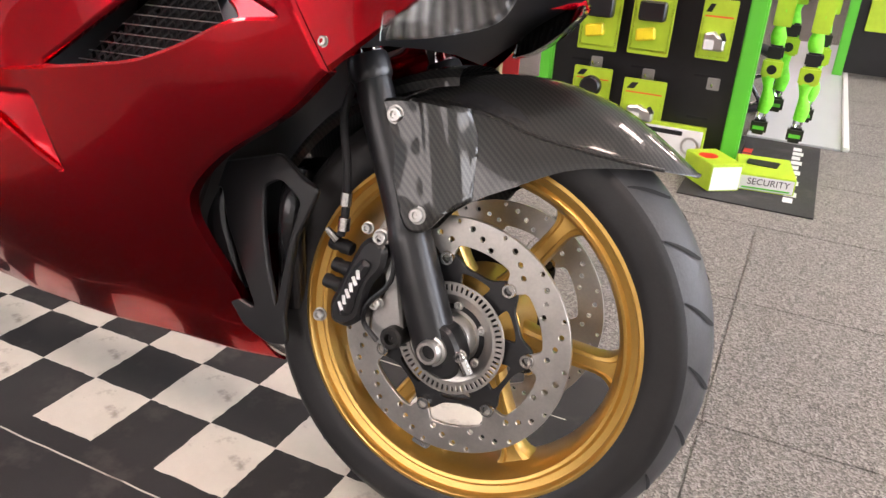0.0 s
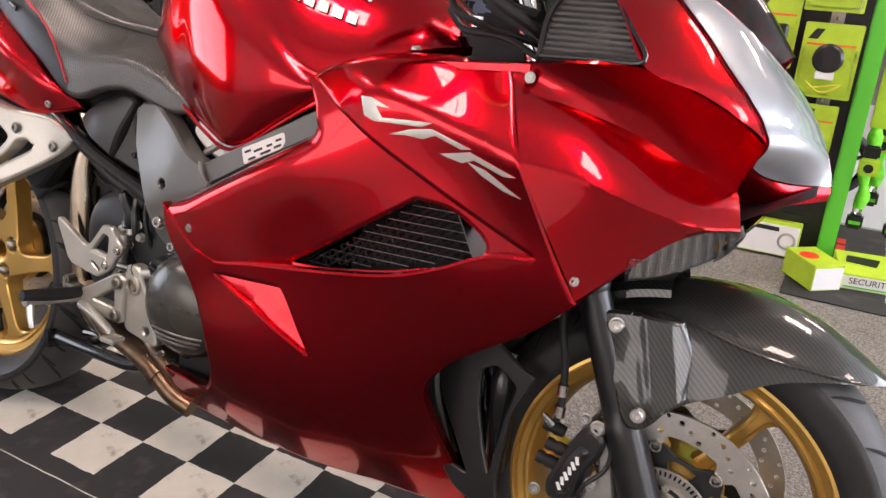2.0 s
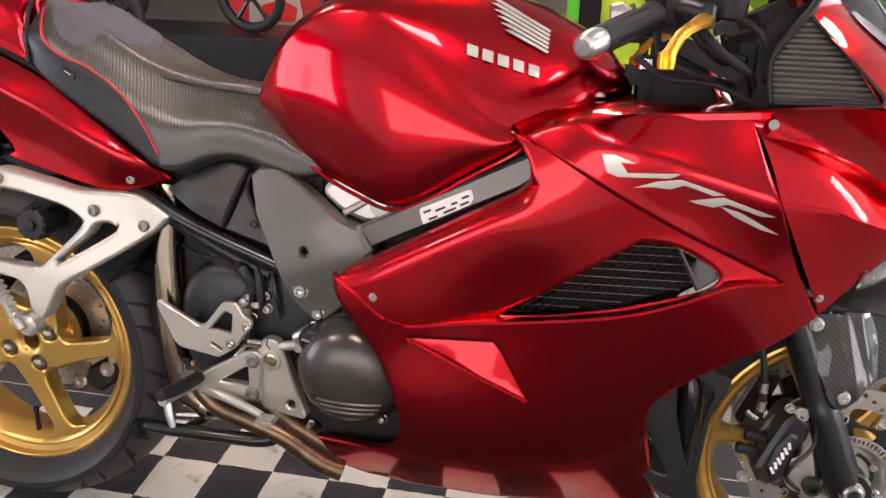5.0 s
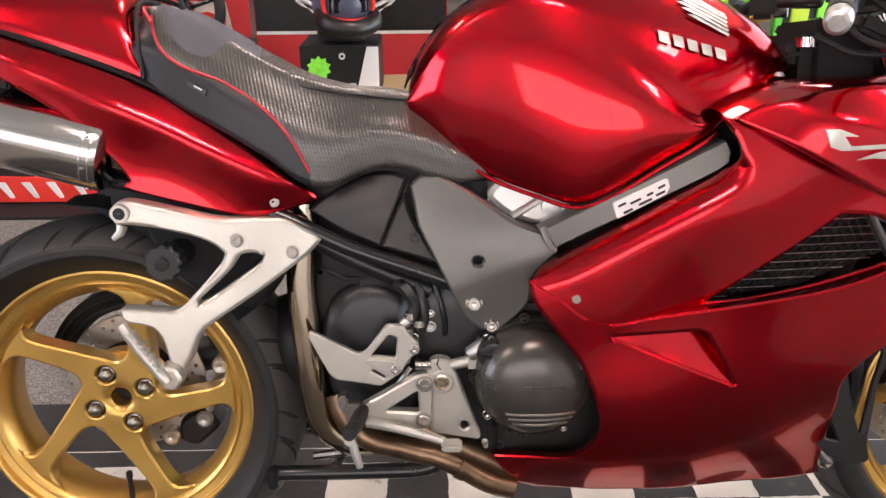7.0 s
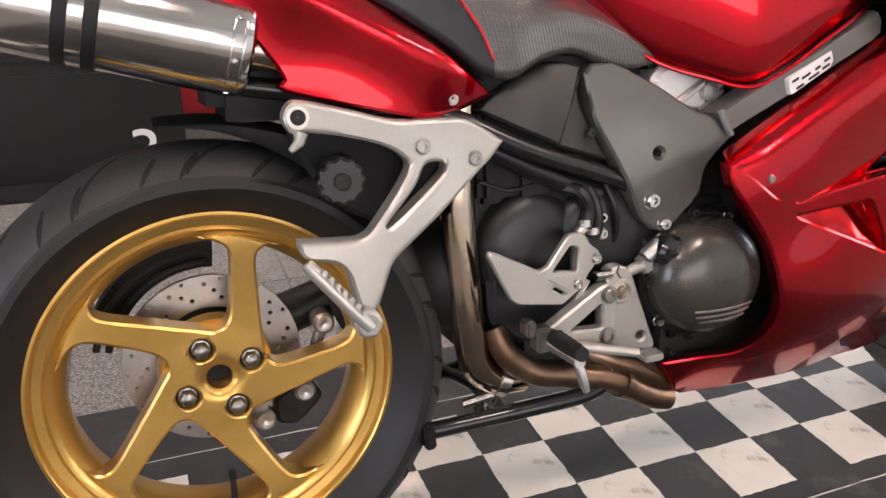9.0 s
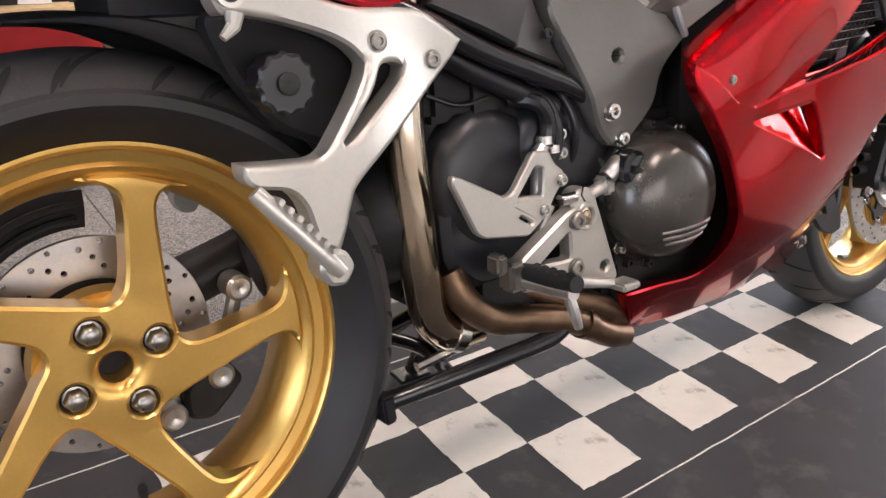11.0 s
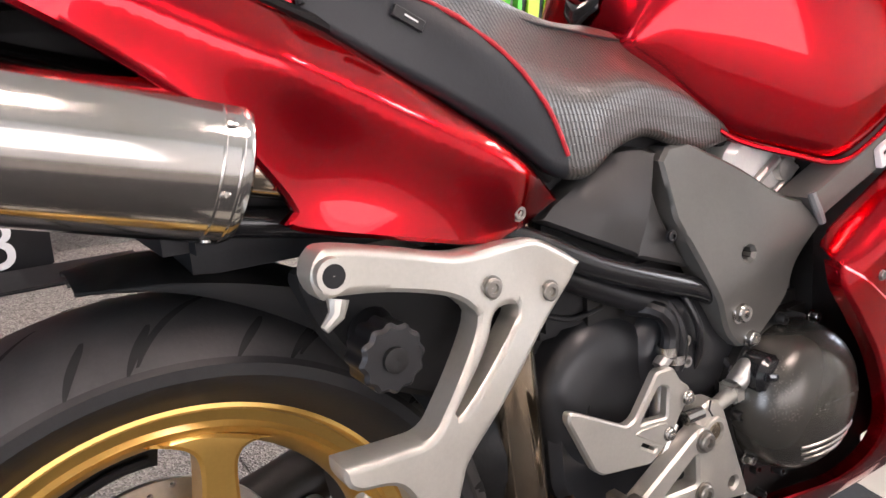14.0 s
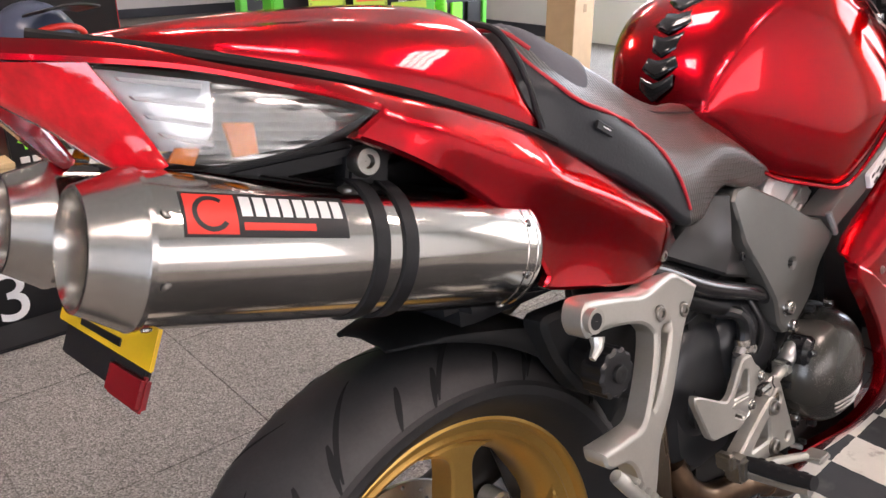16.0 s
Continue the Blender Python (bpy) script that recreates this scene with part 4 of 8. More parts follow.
cowl_sheet = creased(COWL, (1.04, 0.800), (1.262, 0.733), 0.34, 0.08)
both("side_cowl", panel(side_outline, cowl_sheet, 0.016, 0.0022, 0.010, [notch], 0.006, 0.0, lambda x, z: x < 0.785 and z > 0.4985 and z > 0.5465 - (x - 0.705) * 0.75), RED, "large candy-red side fairing with a stepped scoop")
# the sunk wedge behind the notch: it meets the cowl along the lower edge and goes in towards the top
wedge_ctrl = [(0.780, -0.2055, 0.477), (0.85, -0.2015, 0.452), (0.917, -0.188, 0.488), (0.945, -0.194, 0.448), (0.972, -0.2055, 0.401), (0.90, -0.207, 0.431), (0.84, -0.201, 0.478)]
both("scoop_blade", panel([(0.765, 0.486, 1), (0.93, 0.502, 1), (0.975, 0.405, 1), (0.967, 0.4035, 1)], wedge_ctrl, 0.006, 0.001, 0.012), RED)
both("scoop_shadow_plate", panel([(0.90, 0.505, 1), (0.945, 0.497, 1), (0.992, 0.400, 1), (0.975, 0.40, 1), (0.925, 0.48, 1)], [(0.9, -0.172, 0.5), (0.95, -0.172, 0.49), (0.99, -0.190, 0.4), (0.96, -0.175, 0.44)], 0.004, 0.001, 0.012), MATTB)

# inner cowl panel with the vent opening
INNER = [(0.712, -0.212, 0.545), (0.795, -0.217, 0.590), (0.868, -0.223, 0.625), (0.935, -0.230, 0.660), (0.690, -0.206, 0.535), (0.775, -0.212, 0.500), (0.80, -0.2165, 0.555), (0.90, -0.2155, 0.59), (0.95, -0.210, 0.60), (1.0, -0.220, 0.67), (0.972, -0.224, 0.750), (0.944, -0.208, 0.788), (1.03, -0.222, 0.745), (1.10, -0.200, 0.675),
         (1.16, -0.196, 0.657), (1.22, -0.206, 0.630), (1.285, -0.226, 0.622), (1.19, -0.200, 0.588), (1.09, -0.197, 0.552), (0.97, -0.197, 0.528), (0.90, -0.200, 0.518)]
inner_base = spline_sheet(INNER, 6e-3)


def inner_sheet(q):
    """The inner panel: a smooth face below a rounded shelf along its upper edge."""
    q = np.atleast_2d(q)
    below = (q[:, 0] - 0.672) * 0.4866 - (q[:, 1] - 0.567) * 0.8736
    far = (q[:, 0] - 0.672) * 0.8736 + (q[:, 1] - 0.567) * 0.4866
    t = np.clip(below / 0.030, 0, 1)
    shelf = 1 - np.sqrt(1 - (1 - t) ** 2.0)
    e = np.clip((0.335 - far) / 0.04, 0, 1)
    y = inner_base(q) + 0.044 * shelf * e * e * (3 - 2 * e)
    above = q[:, 1] - np.interp(q[:, 0], (0.705, 0.771, 0.861), (0.546, 0.504, 0.516))
    a, b = np.clip((0.815 - q[:, 0]) / 0.045, 0, 1), np.clip(1 - above / 0.045, 0, 1)
    w = a * a * (3 - 2 * a) * b * b * (3 - 2 * b)
    return y * (1 - w) + (cowl_sheet(q) + 0.0012) * w


inner_outline = [(0.670, 0.556, 1), (0.685, 0.574), (0.708, 0.587), (0.770, 0.623), (0.835, 0.659), (0.890, 0.689), (0.932, 0.712), (0.950, 0.732), (0.947, 0.760), (0.920, 0.795, 1), (1.03, 0.760), (1.12, 0.712),
                 (1.22, 0.662), (1.292, 0.624, 1), (1.23, 0.598), (1.16, 0.570), (1.089, 0.545), (0.97, 0.522), (0.86, 0.504), (0.775, 0.490), (0.71, 0.520), (0.680, 0.530)]
vent_hole = [(0.922, 0.5305, 1), (1.02, 0.596), (1.107, 0.656, 1), (1.158, 0.651), (1.206, 0.628), (1.214, 0.610), (1.185, 0.588), (1.086, 0.556), (0.985, 0.535)]
both("inner_cowl", panel(inner_outline, inner_sheet, 0.006, 0.002, 0.008, [vent_hole], 0.005, -0.001), RED, "recessed candy-red inner fairing with an air vent")
both("vent_back", slab([(0.90, 0.515), (1.10, 0.672), (1.17, 0.665), (1.235, 0.61), (1.08, 0.54)], -0.150, -0.146, 0.004), MATTB)
both("vent_cheek", slab([(1.158, 0.652), (1.212, 0.626), (1.218, 0.610), (1.193, 0.590)], -0.186, -0.150, 0.004, 0.003), GREY)


def mesh_wires(poly, y, across, along_, r):
    """Crossed wires clipped to a polygon in the side view."""
    poly = np.array(poly)
    bits = []
    for d, gap in (across, along_):
        d = np.array(d) / np.linalg.norm(d)
        nrm = np.array((-d[1], d[0]))
        s = poly @ nrm
        for o in np.arange(s.min() + gap / 2, s.max(), gap):
            hits = []
            for a, b in zip(poly, np.roll(poly, -1, 0)):
                sa, sb = a @ nrm - o, b @ nrm - o
                if sa * sb < 0:
                    hits.append(a + (b - a) * sa / (sa - sb))
            if len(hits) >= 2:
                h = sorted(hits, key=lambda p: p @ d)
                bits.append(tube([(h[0][0], y, h[0][1]), (h[-1][0], y, h[-1][1])], r, 5, 1.0))
    return join(*bits)


vent_poly = [(0.92, 0.522), (1.108, 0.657), (1.157, 0.652), (1.192, 0.592), (1.086, 0.556), (0.985, 0.533)]
both("vent_fin", mesh_wires(vent_poly, -0.168, ((1.0, 0.035), 0.0120), ((0.55, 1.0), 5.0), 0.0007), ALLOY, "thin bright vent wires")
both("vent_core", mesh_wires(vent_poly, -0.158, ((0.8, 0.60), 0.0085), ((0.55, -1.0), 0.012), 0.0021), MATTB)
both("vent_bar", tube([(1.157, -0.170, 0.654), (1.193, -0.172, 0.588)], 0.003, 8), BLACK)

# nose cowl
# feature lines: upper ridge, valley, facet edge, lower edge, from the seam to the tip
seam_y = lambda x, z: float(cowl_sheet((x, z))[0])
RIDGE = [(1.2185, seam_y(1.217, 0.838), 0.8395), (1.30, -0.230, 0.849), (1.374, -0.230, 0.852), (1.430, -0.202, 0.833), (1.472, -0.178, 0.812), (1.502, -0.160, 0.789)]
VALLEY = [(1.2325, seam_y(1.231, 0.815), 0.815), (1.312, -0.206, 0.798), (1.370, -0.172, 0.779), (1.410, -0.144, 0.758), (1.445, -0.126, 0.744), (1.478, -0.112, 0.732)]
FACET = [(1.2645, seam_y(1.263, 0.733), 0.733), (1.322, -0.246, 0.727), (1.365, -0.236, 0.715), (1.405, -0.222, 0.703), (1.450, -0.195, 0.6935), (1.495, -0.158, 0.693)]
LOWER = [(1.3445, seam_y(1.342, 0.579), 0.579), (1.372, -0.207, 0.608), (1.400, -0.198, 0.637), (1.430, -0.190, 0.666), (1.462, -0.178, 0.684), (1.496, -0.155, 0.690)]


def glide(pts, n):
    return [along(t, [(i, p) for i, p in enumerate(pts)]) for t in np.linspace(0, len(pts) - 1, n)]


def cross(a, b, c, d):
    """One rib of the nose's side, from the ridge over the valley and the facet to the lower edge."""
    lerp = lambda p, q, t, dy=0.0, dz=0.0: p + (q - p) * t + np.array((0, dy, dz))
    deep = np.linalg.norm(b - a)
    return [a + np.array((0, 0.006, 0.002)), lerp(a, b, 0.03), lerp(a, b, 0.10, 0.02 * deep), lerp(a, b, 0.3, 0.06 * deep), lerp(a, b, 0.55, 0.09 * deep), lerp(a, b, 0.8, 0.05 * deep), lerp(a, b, 0.96),
            lerp(b, c, 0.02), lerp(b, c, 0.08, -0.001, 0.002), lerp(b, c, 0.3, -0.003, 0.005), lerp(b, c, 0.6, -0.003, 0.006), lerp(b, c, 0.85, -0.001, 0.003), lerp(b, c, 0.95, 0, 0.001), c,
            lerp(c, d, 0.05, -0.0005), lerp(c, d, 0.15, -0.002), lerp(c, d, 0.45, -0.004), lerp(c, d, 0.8, -0.002), lerp(c, d, 0.97), d + np.array((-0.002, 0.006, 0.0))]


side_rows = [cross(*r) for r in zip(glide(RIDGE, 44), glide(VALLEY, 44), glide(FACET, 44), glide(LOWER, 44))]
# crown: from the ridge over to the middle line
OUTER = [(1.488, -0.134, 0.762), (1.502, -0.160, 0.789), (1.472, -0.178, 0.812), (1.430, -0.202, 0.833), (1.374, -0.230, 0.852), (1.330, -0.205, 0.912), (1.289, -0.170, 0.960), (1.300, -0.155, 0.982), (1.318, -0.137, 1.020)]
MIDDLE = [(1.572, 0, 0.744), (1.560, 0, 0.776), (1.545, 0, 0.806), (1.525, 0, 0.836), (1.500, 0, 0.865), (1.447, 0, 0.920), (1.388, 0, 0.963), (1.352, 0, 0.992), (1.322, 0, 1.022)]
PULL = [(1.498, -0.075, 0.737), (1.540, -0.105, 0.786), (1.536, -0.125, 0.811), (1.523, -0.140, 0.837), (1.503, -0.150, 0.865), (1.450, -0.140, 0.924), (1.385, -0.120, 0.971), (1.352, -0.110, 1.000), (1.335, -0.095, 1.032)]


def crown(w, s):
    p, q, m = (along(w, [(i, v) for i, v in enumerate(c)]) for c in (OUTER, MIDDLE, PULL))
    return (1 - s) ** 2 * p + 2 * s * (1 - s) * m + s * s * q


crown_rows = [[crown(w, s) for s in np.linspace(0, 1, 22)] for w in np.linspace(0, 8, 64)]
chin_rows = []
for s in np.linspace(0, 1, 16):
    low = along(s, [(0, (1.480, -0.095, 0.722)), (0.3, (1.493, -0.080, 0.718)), (0.6, (1.528, -0.050, 0.718)), (1, (1.572, 0, 0.728))])
    top = crown(0, s)
    chin_rows.append([top, top * 0.7 + low * 0.3 + np.array((0.002, 0, 0)), top * 0.3 + low * 0.7 + np.array((0.001, 0, 0)), low, low + np.array((-0.02, 0.01, -0.002))])
chin_rows.insert(0, [np.array(p) for p in ((1.502, -0.160, 0.789), (1.496, -0.147, 0.773), (1.485, -0.127, 0.748), (1.478, -0.112, 0.732), (1.46, -0.10, 0.73))])
tip = [[np.array(v) for v in r] for r in (((1.478, -0.112, 0.732), (1.487, -0.136, 0.712), (1.495, -0.158, 0.693)), ((1.468, -0.10, 0.724), (1.474, -0.118, 0.706), (1.480, -0.13, 0.688)), ((1.44, -0.09, 0.715), (1.45, -0.10, 0.70), (1.455, -0.11, 0.684)))]
both("nose_cowl", join(grid(side_rows), grid(chin_rows), grid(tip)), RED, "candy-red nose fairing with a sharp upper ridge", angle=38)
both("nose_crown", grid(crown_rows), RED, angle=60)


def lens_rows(out):
    """The headlight's strip on the crown, lifted by out."""
    rows = []
    for w in np.linspace(0.04, 6.15, 60):
        a = float(along(w, [(0, 0.0), (0.7, 0.0), (1.0, 0.02), (1.5, 0.09), (2.0, 0.18), (2.5, 0.23), (3.0, 0.28), (3.5, 0.34), (4.0, 0.37), (4.5, 0.36), (5.0, 0.33), (5.5, 0.34), (6.15, 0.42)]))
        b = float(along(w, [(0, 0.99), (3.0, 0.98), (4.0, 0.88), (5.0, 0.64), (6.15, 0.44)]))
        a = max(a, 0.012)
        line = [crown(w, a + (b - a) * t) for t in np.linspace(0, 1, 20)]
        up = [np.array((0.8, 0.75 * min(1.0, v[1] / 0.12), 0.5)) for v in line]
        rows.append([v + u / np.linalg.norm(u) * out for v, u in zip(line, up)])
    return rows


both("headlight_reflector", grid(lens_rows(0.0018)), REFLECT, angle=60)
front, back = lens_rows(0.0050), lens_rows(0.0026)
both("headlight", join(grid(front), grid([r[::-1] for r in back])), CLEAR, "clear swept-back headlight lens", angle=60)
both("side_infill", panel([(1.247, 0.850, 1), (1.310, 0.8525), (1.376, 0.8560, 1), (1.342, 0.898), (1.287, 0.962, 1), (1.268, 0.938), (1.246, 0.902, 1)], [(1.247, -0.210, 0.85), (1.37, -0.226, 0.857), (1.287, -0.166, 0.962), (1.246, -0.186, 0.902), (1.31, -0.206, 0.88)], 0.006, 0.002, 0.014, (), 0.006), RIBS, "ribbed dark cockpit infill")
both("infill_rim", tube([(1.249, -0.2125, 0.852), (1.310, -0.2205, 0.8545), (1.372, -0.2285, 0.8580), (1.342, -0.2095, 0.898), (1.288, -0.170, 0.960)], 0.0028, 8), GLOSSB)
both("infill_edge", tube([(1.246, -0.209, 0.850), (1.244, -0.186, 0.903), (1.266, -0.174, 0.940), (1.288, -0.164, 0.968), (1.302, -0.152, 0.992)], [0.003, 0.0035, 0.005, 0.006, 0.005], 8, 0.006), MATTB)
both("indicator_lens", panel([(1.395, 0.640, 1), (1.425, 0.672), (1.46, 0.687), (1.494, 0.695, 1), (1.497, 0.684), (1.472, 0.650), (1.43, 0.628), (1.39, 0.617, 1)],
     [(1.39, -0.200, 0.625), (1.42, -0.178, 0.67), (1.494, -0.150, 0.695), (1.47, -0.120, 0.65), (1.43, -0.165, 0.63), (1.45, -0.155, 0.66)], 0.012, 0.003, 0.012), FLUTED, "clear faceted indicator lens")
both("indicator_cover", panel([(1.391, 0.642, 1), (1.423, 0.675), (1.46, 0.690), (1.497, 0.698, 1), (1.50, 0.684), (1.475, 0.648), (1.43, 0.626), (1.388, 0.615, 1)],
     [(1.39, -0.206, 0.625), (1.42, -0.185, 0.67), (1.494, -0.157, 0.695), (1.47, -0.127, 0.65), (1.43, -0.171, 0.63), (1.45, -0.162, 0.66)], 0.002, 0.002, 0.012), CLEAR)
part("nose_floor", grid([[(x, -w, z), (x, -w * 0.5, z + 0.01), (x, 0, z + 0.012), (x, w * 0.5, z + 0.01), (x, w, z)] for x, w, z in ((1.34, 0.20, 0.60), (1.41, 0.18, 0.65), (1.49, 0.14, 0.70), (1.56, 0.05, 0.735))]), MATTB, bike)
# windscreen
rows = []
for t in np.linspace(0, 1, 14):
    x, z, w = along(t, [(0, (1.500, 0.894, 0.055)), (0.2, (1.462, 0.945, 0.110)), (0.55, (1.36, 1.055, 0.150)), (1, (1.235, 1.135, 0.135))])
    rows.append([(x - 0.10 * (s * s) * min(1.1, 0.3 + 2.2 * t), s * w, z - 0.045 * abs(s) ** 2.5) for s in np.linspace(-1, 1, 17)])
part("windscreen", grid(rows), TINT, bike, "smoked curved windscreen")

# deck between tank and side cowl, red lacquer
rows = []
for t in np.linspace(0, 1, 16):
    a = along(t, [(0, (0.934, -0.208, 0.788)), (0.2, (0.985, -0.216, 0.808)), (0.5, (1.07, -0.220, 0.825)), (1, (1.245, -0.226, 0.840))])
    b = along(t, [(0, (0.915, -0.150, 0.800)), (0.2, (0.965, -0.130, 0.824)), (0.5, (1.045, -0.108, 0.840)), (1, (1.245, -0.120, 0.842))])
    m = a * 0.5 + b * 0.5 + np.array((0, 0, 0.006))
    rows.append([a - np.array((0, 0, 0.008)), a, 0.75 * a + 0.25 * b + np.array((0, 0, 0.004)), m, 0.25 * a + 0.75 * b + np.array((0, 0, 0.004)), b, b - np.array((0, 0, 0.02))])
both("cockpit_deck", grid(rows), RED)

# painted script on the cowl as plain slanted strokes
lift_sheet = lambda q: cowl_sheet(q) - 0.0012
for pts in ([(1.0428, 0.7779), (1.0596, 0.7783), (1.0859, 0.7685), (1.067, 0.7688), (1.0769, 0.7559), (1.1444, 0.7593), (1.1301, 0.7523), (1.0654, 0.7502), (1.0506, 0.7552)],
            [(1.0867, 0.7375), (1.1156, 0.7476), (1.1445, 0.7519), (1.1993, 0.7367), (1.1854, 0.7343), (1.149, 0.7448), (1.1321, 0.7383), (1.1114, 0.7397)],
            [(1.1567, 0.725), (1.1835, 0.7304), (1.1978, 0.7334), (1.2610, 0.7146), (1.2446, 0.7135), (1.204, 0.725), (1.1875, 0.719), (1.1697, 0.7217)],
            [(1.1946, 0.7216), (1.22, 0.716), (1.2690, 0.6915), (1.2472, 0.6958), (1.2135, 0.7099)]):
    both("painted_stroke", panel([(*p, 1) for p in pts], lift_sheet, 0.001, 0.0003, 0.012, (), 0.006), DECAL)
for x, z, sheet in ((0.735, 0.541, inner_sheet), (1.337, 0.6070, cowl_sheet)):
    bolt((x, float(sheet((x, z))[0]) + 0.0012, z), 0.0052, 0.0030, name="fairing_screw", material=NUT)
bolt((1.249, seam_y(1.236, 0.826) + 0.0005, 0.826), 0.0052, 0.0030, name="fairing_screw", material=NUT)
bolt((1.035, -0.119, 0.8445), 0.006, 0.004, name="fairing_screw", material=ALLOY, turn=(-80, 0, 0))

# fuel tank
TOPZ = [(0.495, 0.812), (0.51, 0.868), (0.55, 0.926), (0.60, 0.962), (0.66, 0.985), (0.74, 1.000), (0.83, 1.000), (0.92, 0.982), (1.0, 0.946), (1.05, 0.908), (1.085, 0.862)]
LOWZ = [(0.495, 0.800), (0.53, 0.775), (0.56, 0.745), (0.616, 0.704), (0.687, 0.678), (0.743, 0.664), (0.79, 0.680), (0.86, 0.724), (0.93, 0.767), (0.99, 0.812), (1.05, 0.838), (1.085, 0.846)]
LOWY = [(0.495, 0.070), (0.56, 0.092), (0.616, 0.106), (0.687, 0.134), (0.743, 0.150), (0.86, 0.165), (0.93, 0.166), (1.0, 0.128), (1.05, 0.090), (1.085, 0.048)]
WIDE = [(0.495, 0.070), (0.55, 0.105), (0.62, 0.128), (0.70, 0.148), (0.80, 0.165), (0.88, 0.168), (0.96, 0.146), (1.03, 0.105), (1.085, 0.052)]
CREZ = [(0.495, 0.808), (0.55, 0.886), (0.62, 0.934), (0.70, 0.940), (0.76, 0.905), (0.80, 0.872), (0.88, 0.806), (0.93, 0.790), (1.0, 0.826), (1.085, 0.852)]
KNEE = [(0.495, 0.0), (0.56, 0.010), (0.66, 0.019), (0.80, 0.018), (0.90, 0.008), (1.0, 0.0), (1.085, 0.0)]   # swell of the knee face
rows = []
for x in np.linspace(0.495, 1.085, 60):
    zt, zb, yb, w, zc, kn = (float(along(x, c)) for c in (TOPZ, LOWZ, LOWY, WIDE, CREZ, KNEE))
    zc = min(max(zc, zb + 0.01), zt - 0.012)
    up = zt - zc
    half = [(0.0, zt), (w * 0.30, zt - up * 0.035), (w * 0.55, zt - up * 0.13), (w * 0.76, zt - up * 0.31), (w * 0.92, zt - up * 0.58), (w * 0.99, zt - up * 0.84), (w, zc + 0.003),
            *[(w + (yb + 0.005 - w) * t + 4 * kn * t * (1 - t), zc + (zb + 0.014 - zc) * t) for t in (0.05, 0.12, 0.25, 0.45, 0.65, 0.85)], (yb + 0.005, zb + 0.014), (yb, zb), (yb - 0.02, zb - 0.002)]
    half = [(y, min(z, zt)) for y, z in half]
    line = np.array([(-y, z) for y, z in half[::-1]])
    k = np.concatenate([line, [(-y, z) for y, z in line[-2::-1]]])
    rows.append([(x, y, z) for y, z in k])
tank = part("fuel_tank", grid(rows, False, True), RED, bike, "sculpted candy-red fuel tank with flat knee faces", 40)
tank.modifiers.new("soften", "SUBSURF").render_levels = 1
tank.modifiers["soften"].levels = 1
part("tank_seam", tube([(x, -float(along(x, LOWY)) - 0.002, float(along(x, LOWZ)) - 0.003) for x in np.linspace(0.60, 0.935, 24)], 0.0032, 8), RED, bike)
part("tank_seam", tube([(x, float(along(x, LOWY)) + 0.002, float(along(x, LOWZ)) - 0.003) for x in np.linspace(0.60, 0.935, 24)], 0.0032, 8), RED, bike)


def tank_side(x, z):
    """The lateral of the tank's right shoulder above the crease."""
    zt, w, zc = (float(along(x, c)) for c in (TOPZ, WIDE, CREZ))
    t = min(1, max(0, (zt - z) / (zt - zc)))
    return -float(np.interp(t, (0, 0.035, 0.13, 0.31, 0.58, 0.84, 1.0), np.array((0, 0.30, 0.55, 0.76, 0.92, 0.99, 1.0)) * w))


tank_lift = lambda q: np.array([tank_side(a, b) - 0.0030 for a, b in np.atleast_2d(q)])
# wing badge as plain feathers, and the name as plain bars
for k in range(6):
    a, z0, ze = 0.862 + 0.0062 * k, 0.977 - 0.0094 * k, 0.930 - 0.0058 * k
    both("wing_feather", panel([(a, z0, 1), (a + 0.012, z0 - 0.0012, 1), (0.958, ze + 0.0018, 1), (0.956, ze - 0.0014, 1), (a + 0.010, z0 - 0.0050, 1)], tank_lift, 0.001, 0.0002, 0.008, (), 0.006), DECAL)
for k in range(5):
    x = 0.846 + 0.0215 * k
    z = 0.908 - 0.0058 * k
    both("badge_bar", panel([(x, z, 1), (x + 0.0155, z - 0.0042, 1), (x + 0.0165, z - 0.0195, 1), (x + 0.0015, z - 0.0153, 1)], tank_lift, 0.001, 0.0002, 0.008, (), 0.005), DECAL)
# chevron pad on the rear of the tank: five spread-wing plates down the middle line
rear_x = lambda z: float(np.interp(-z, [-v[1] for v in TOPZ[:6]][::-1], [v[0] for v in TOPZ[:6]][::-1]))
for k in range(5):
    z = 0.972 - 0.030 * k
    hw = (0.050, 0.047, 0.042, 0.036, 0.026)[k]
    rows = []
    for t in np.linspace(-1, 1, 17):
        top = z + 0.010 * abs(t) ** 1.5
        low = z - 0.026 + 0.019 * abs(t)
        wrap = 0.62 * (t * hw) ** 2 / 0.11
        rows.append([(rear_x(q) - 0.0045 + wrap * 1.25, t * hw, q + 0.001) for q in np.linspace(top, low, 4)])
    part("tank_pad", grid(rows), GLOSSB, bike, "gloss-black winged tank protector").modifiers.new("thickness", "SOLIDIFY").thickness = 0.003

# seat
S_TOP = [(0.105, 0.930), (0.125, 0.952), (0.16, 0.948), (0.20, 0.928), (0.265, 0.890), (0.33, 0.856), (0.40, 0.836), (0.47, 0.830), (0.54, 0.812), (0.585, 0.775), (0.618, 0.722)]
S_LOW = [(0.105, 0.860), (0.165, 0.816), (0.24, 0.772), (0.30, 0.734), (0.345, 0.700), (0.385, 0.692), (0.431, 0.712), (0.48, 0.719), (0.53, 0.704), (0.575, 0.694), (0.618, 0.700)]
S_WID = [(0.105, 0.112), (0.16, 0.128), (0.24, 0.137), (0.32, 0.138), (0.385, 0.134), (0.44, 0.124), (0.52, 0.112), (0.618, 0.104)]
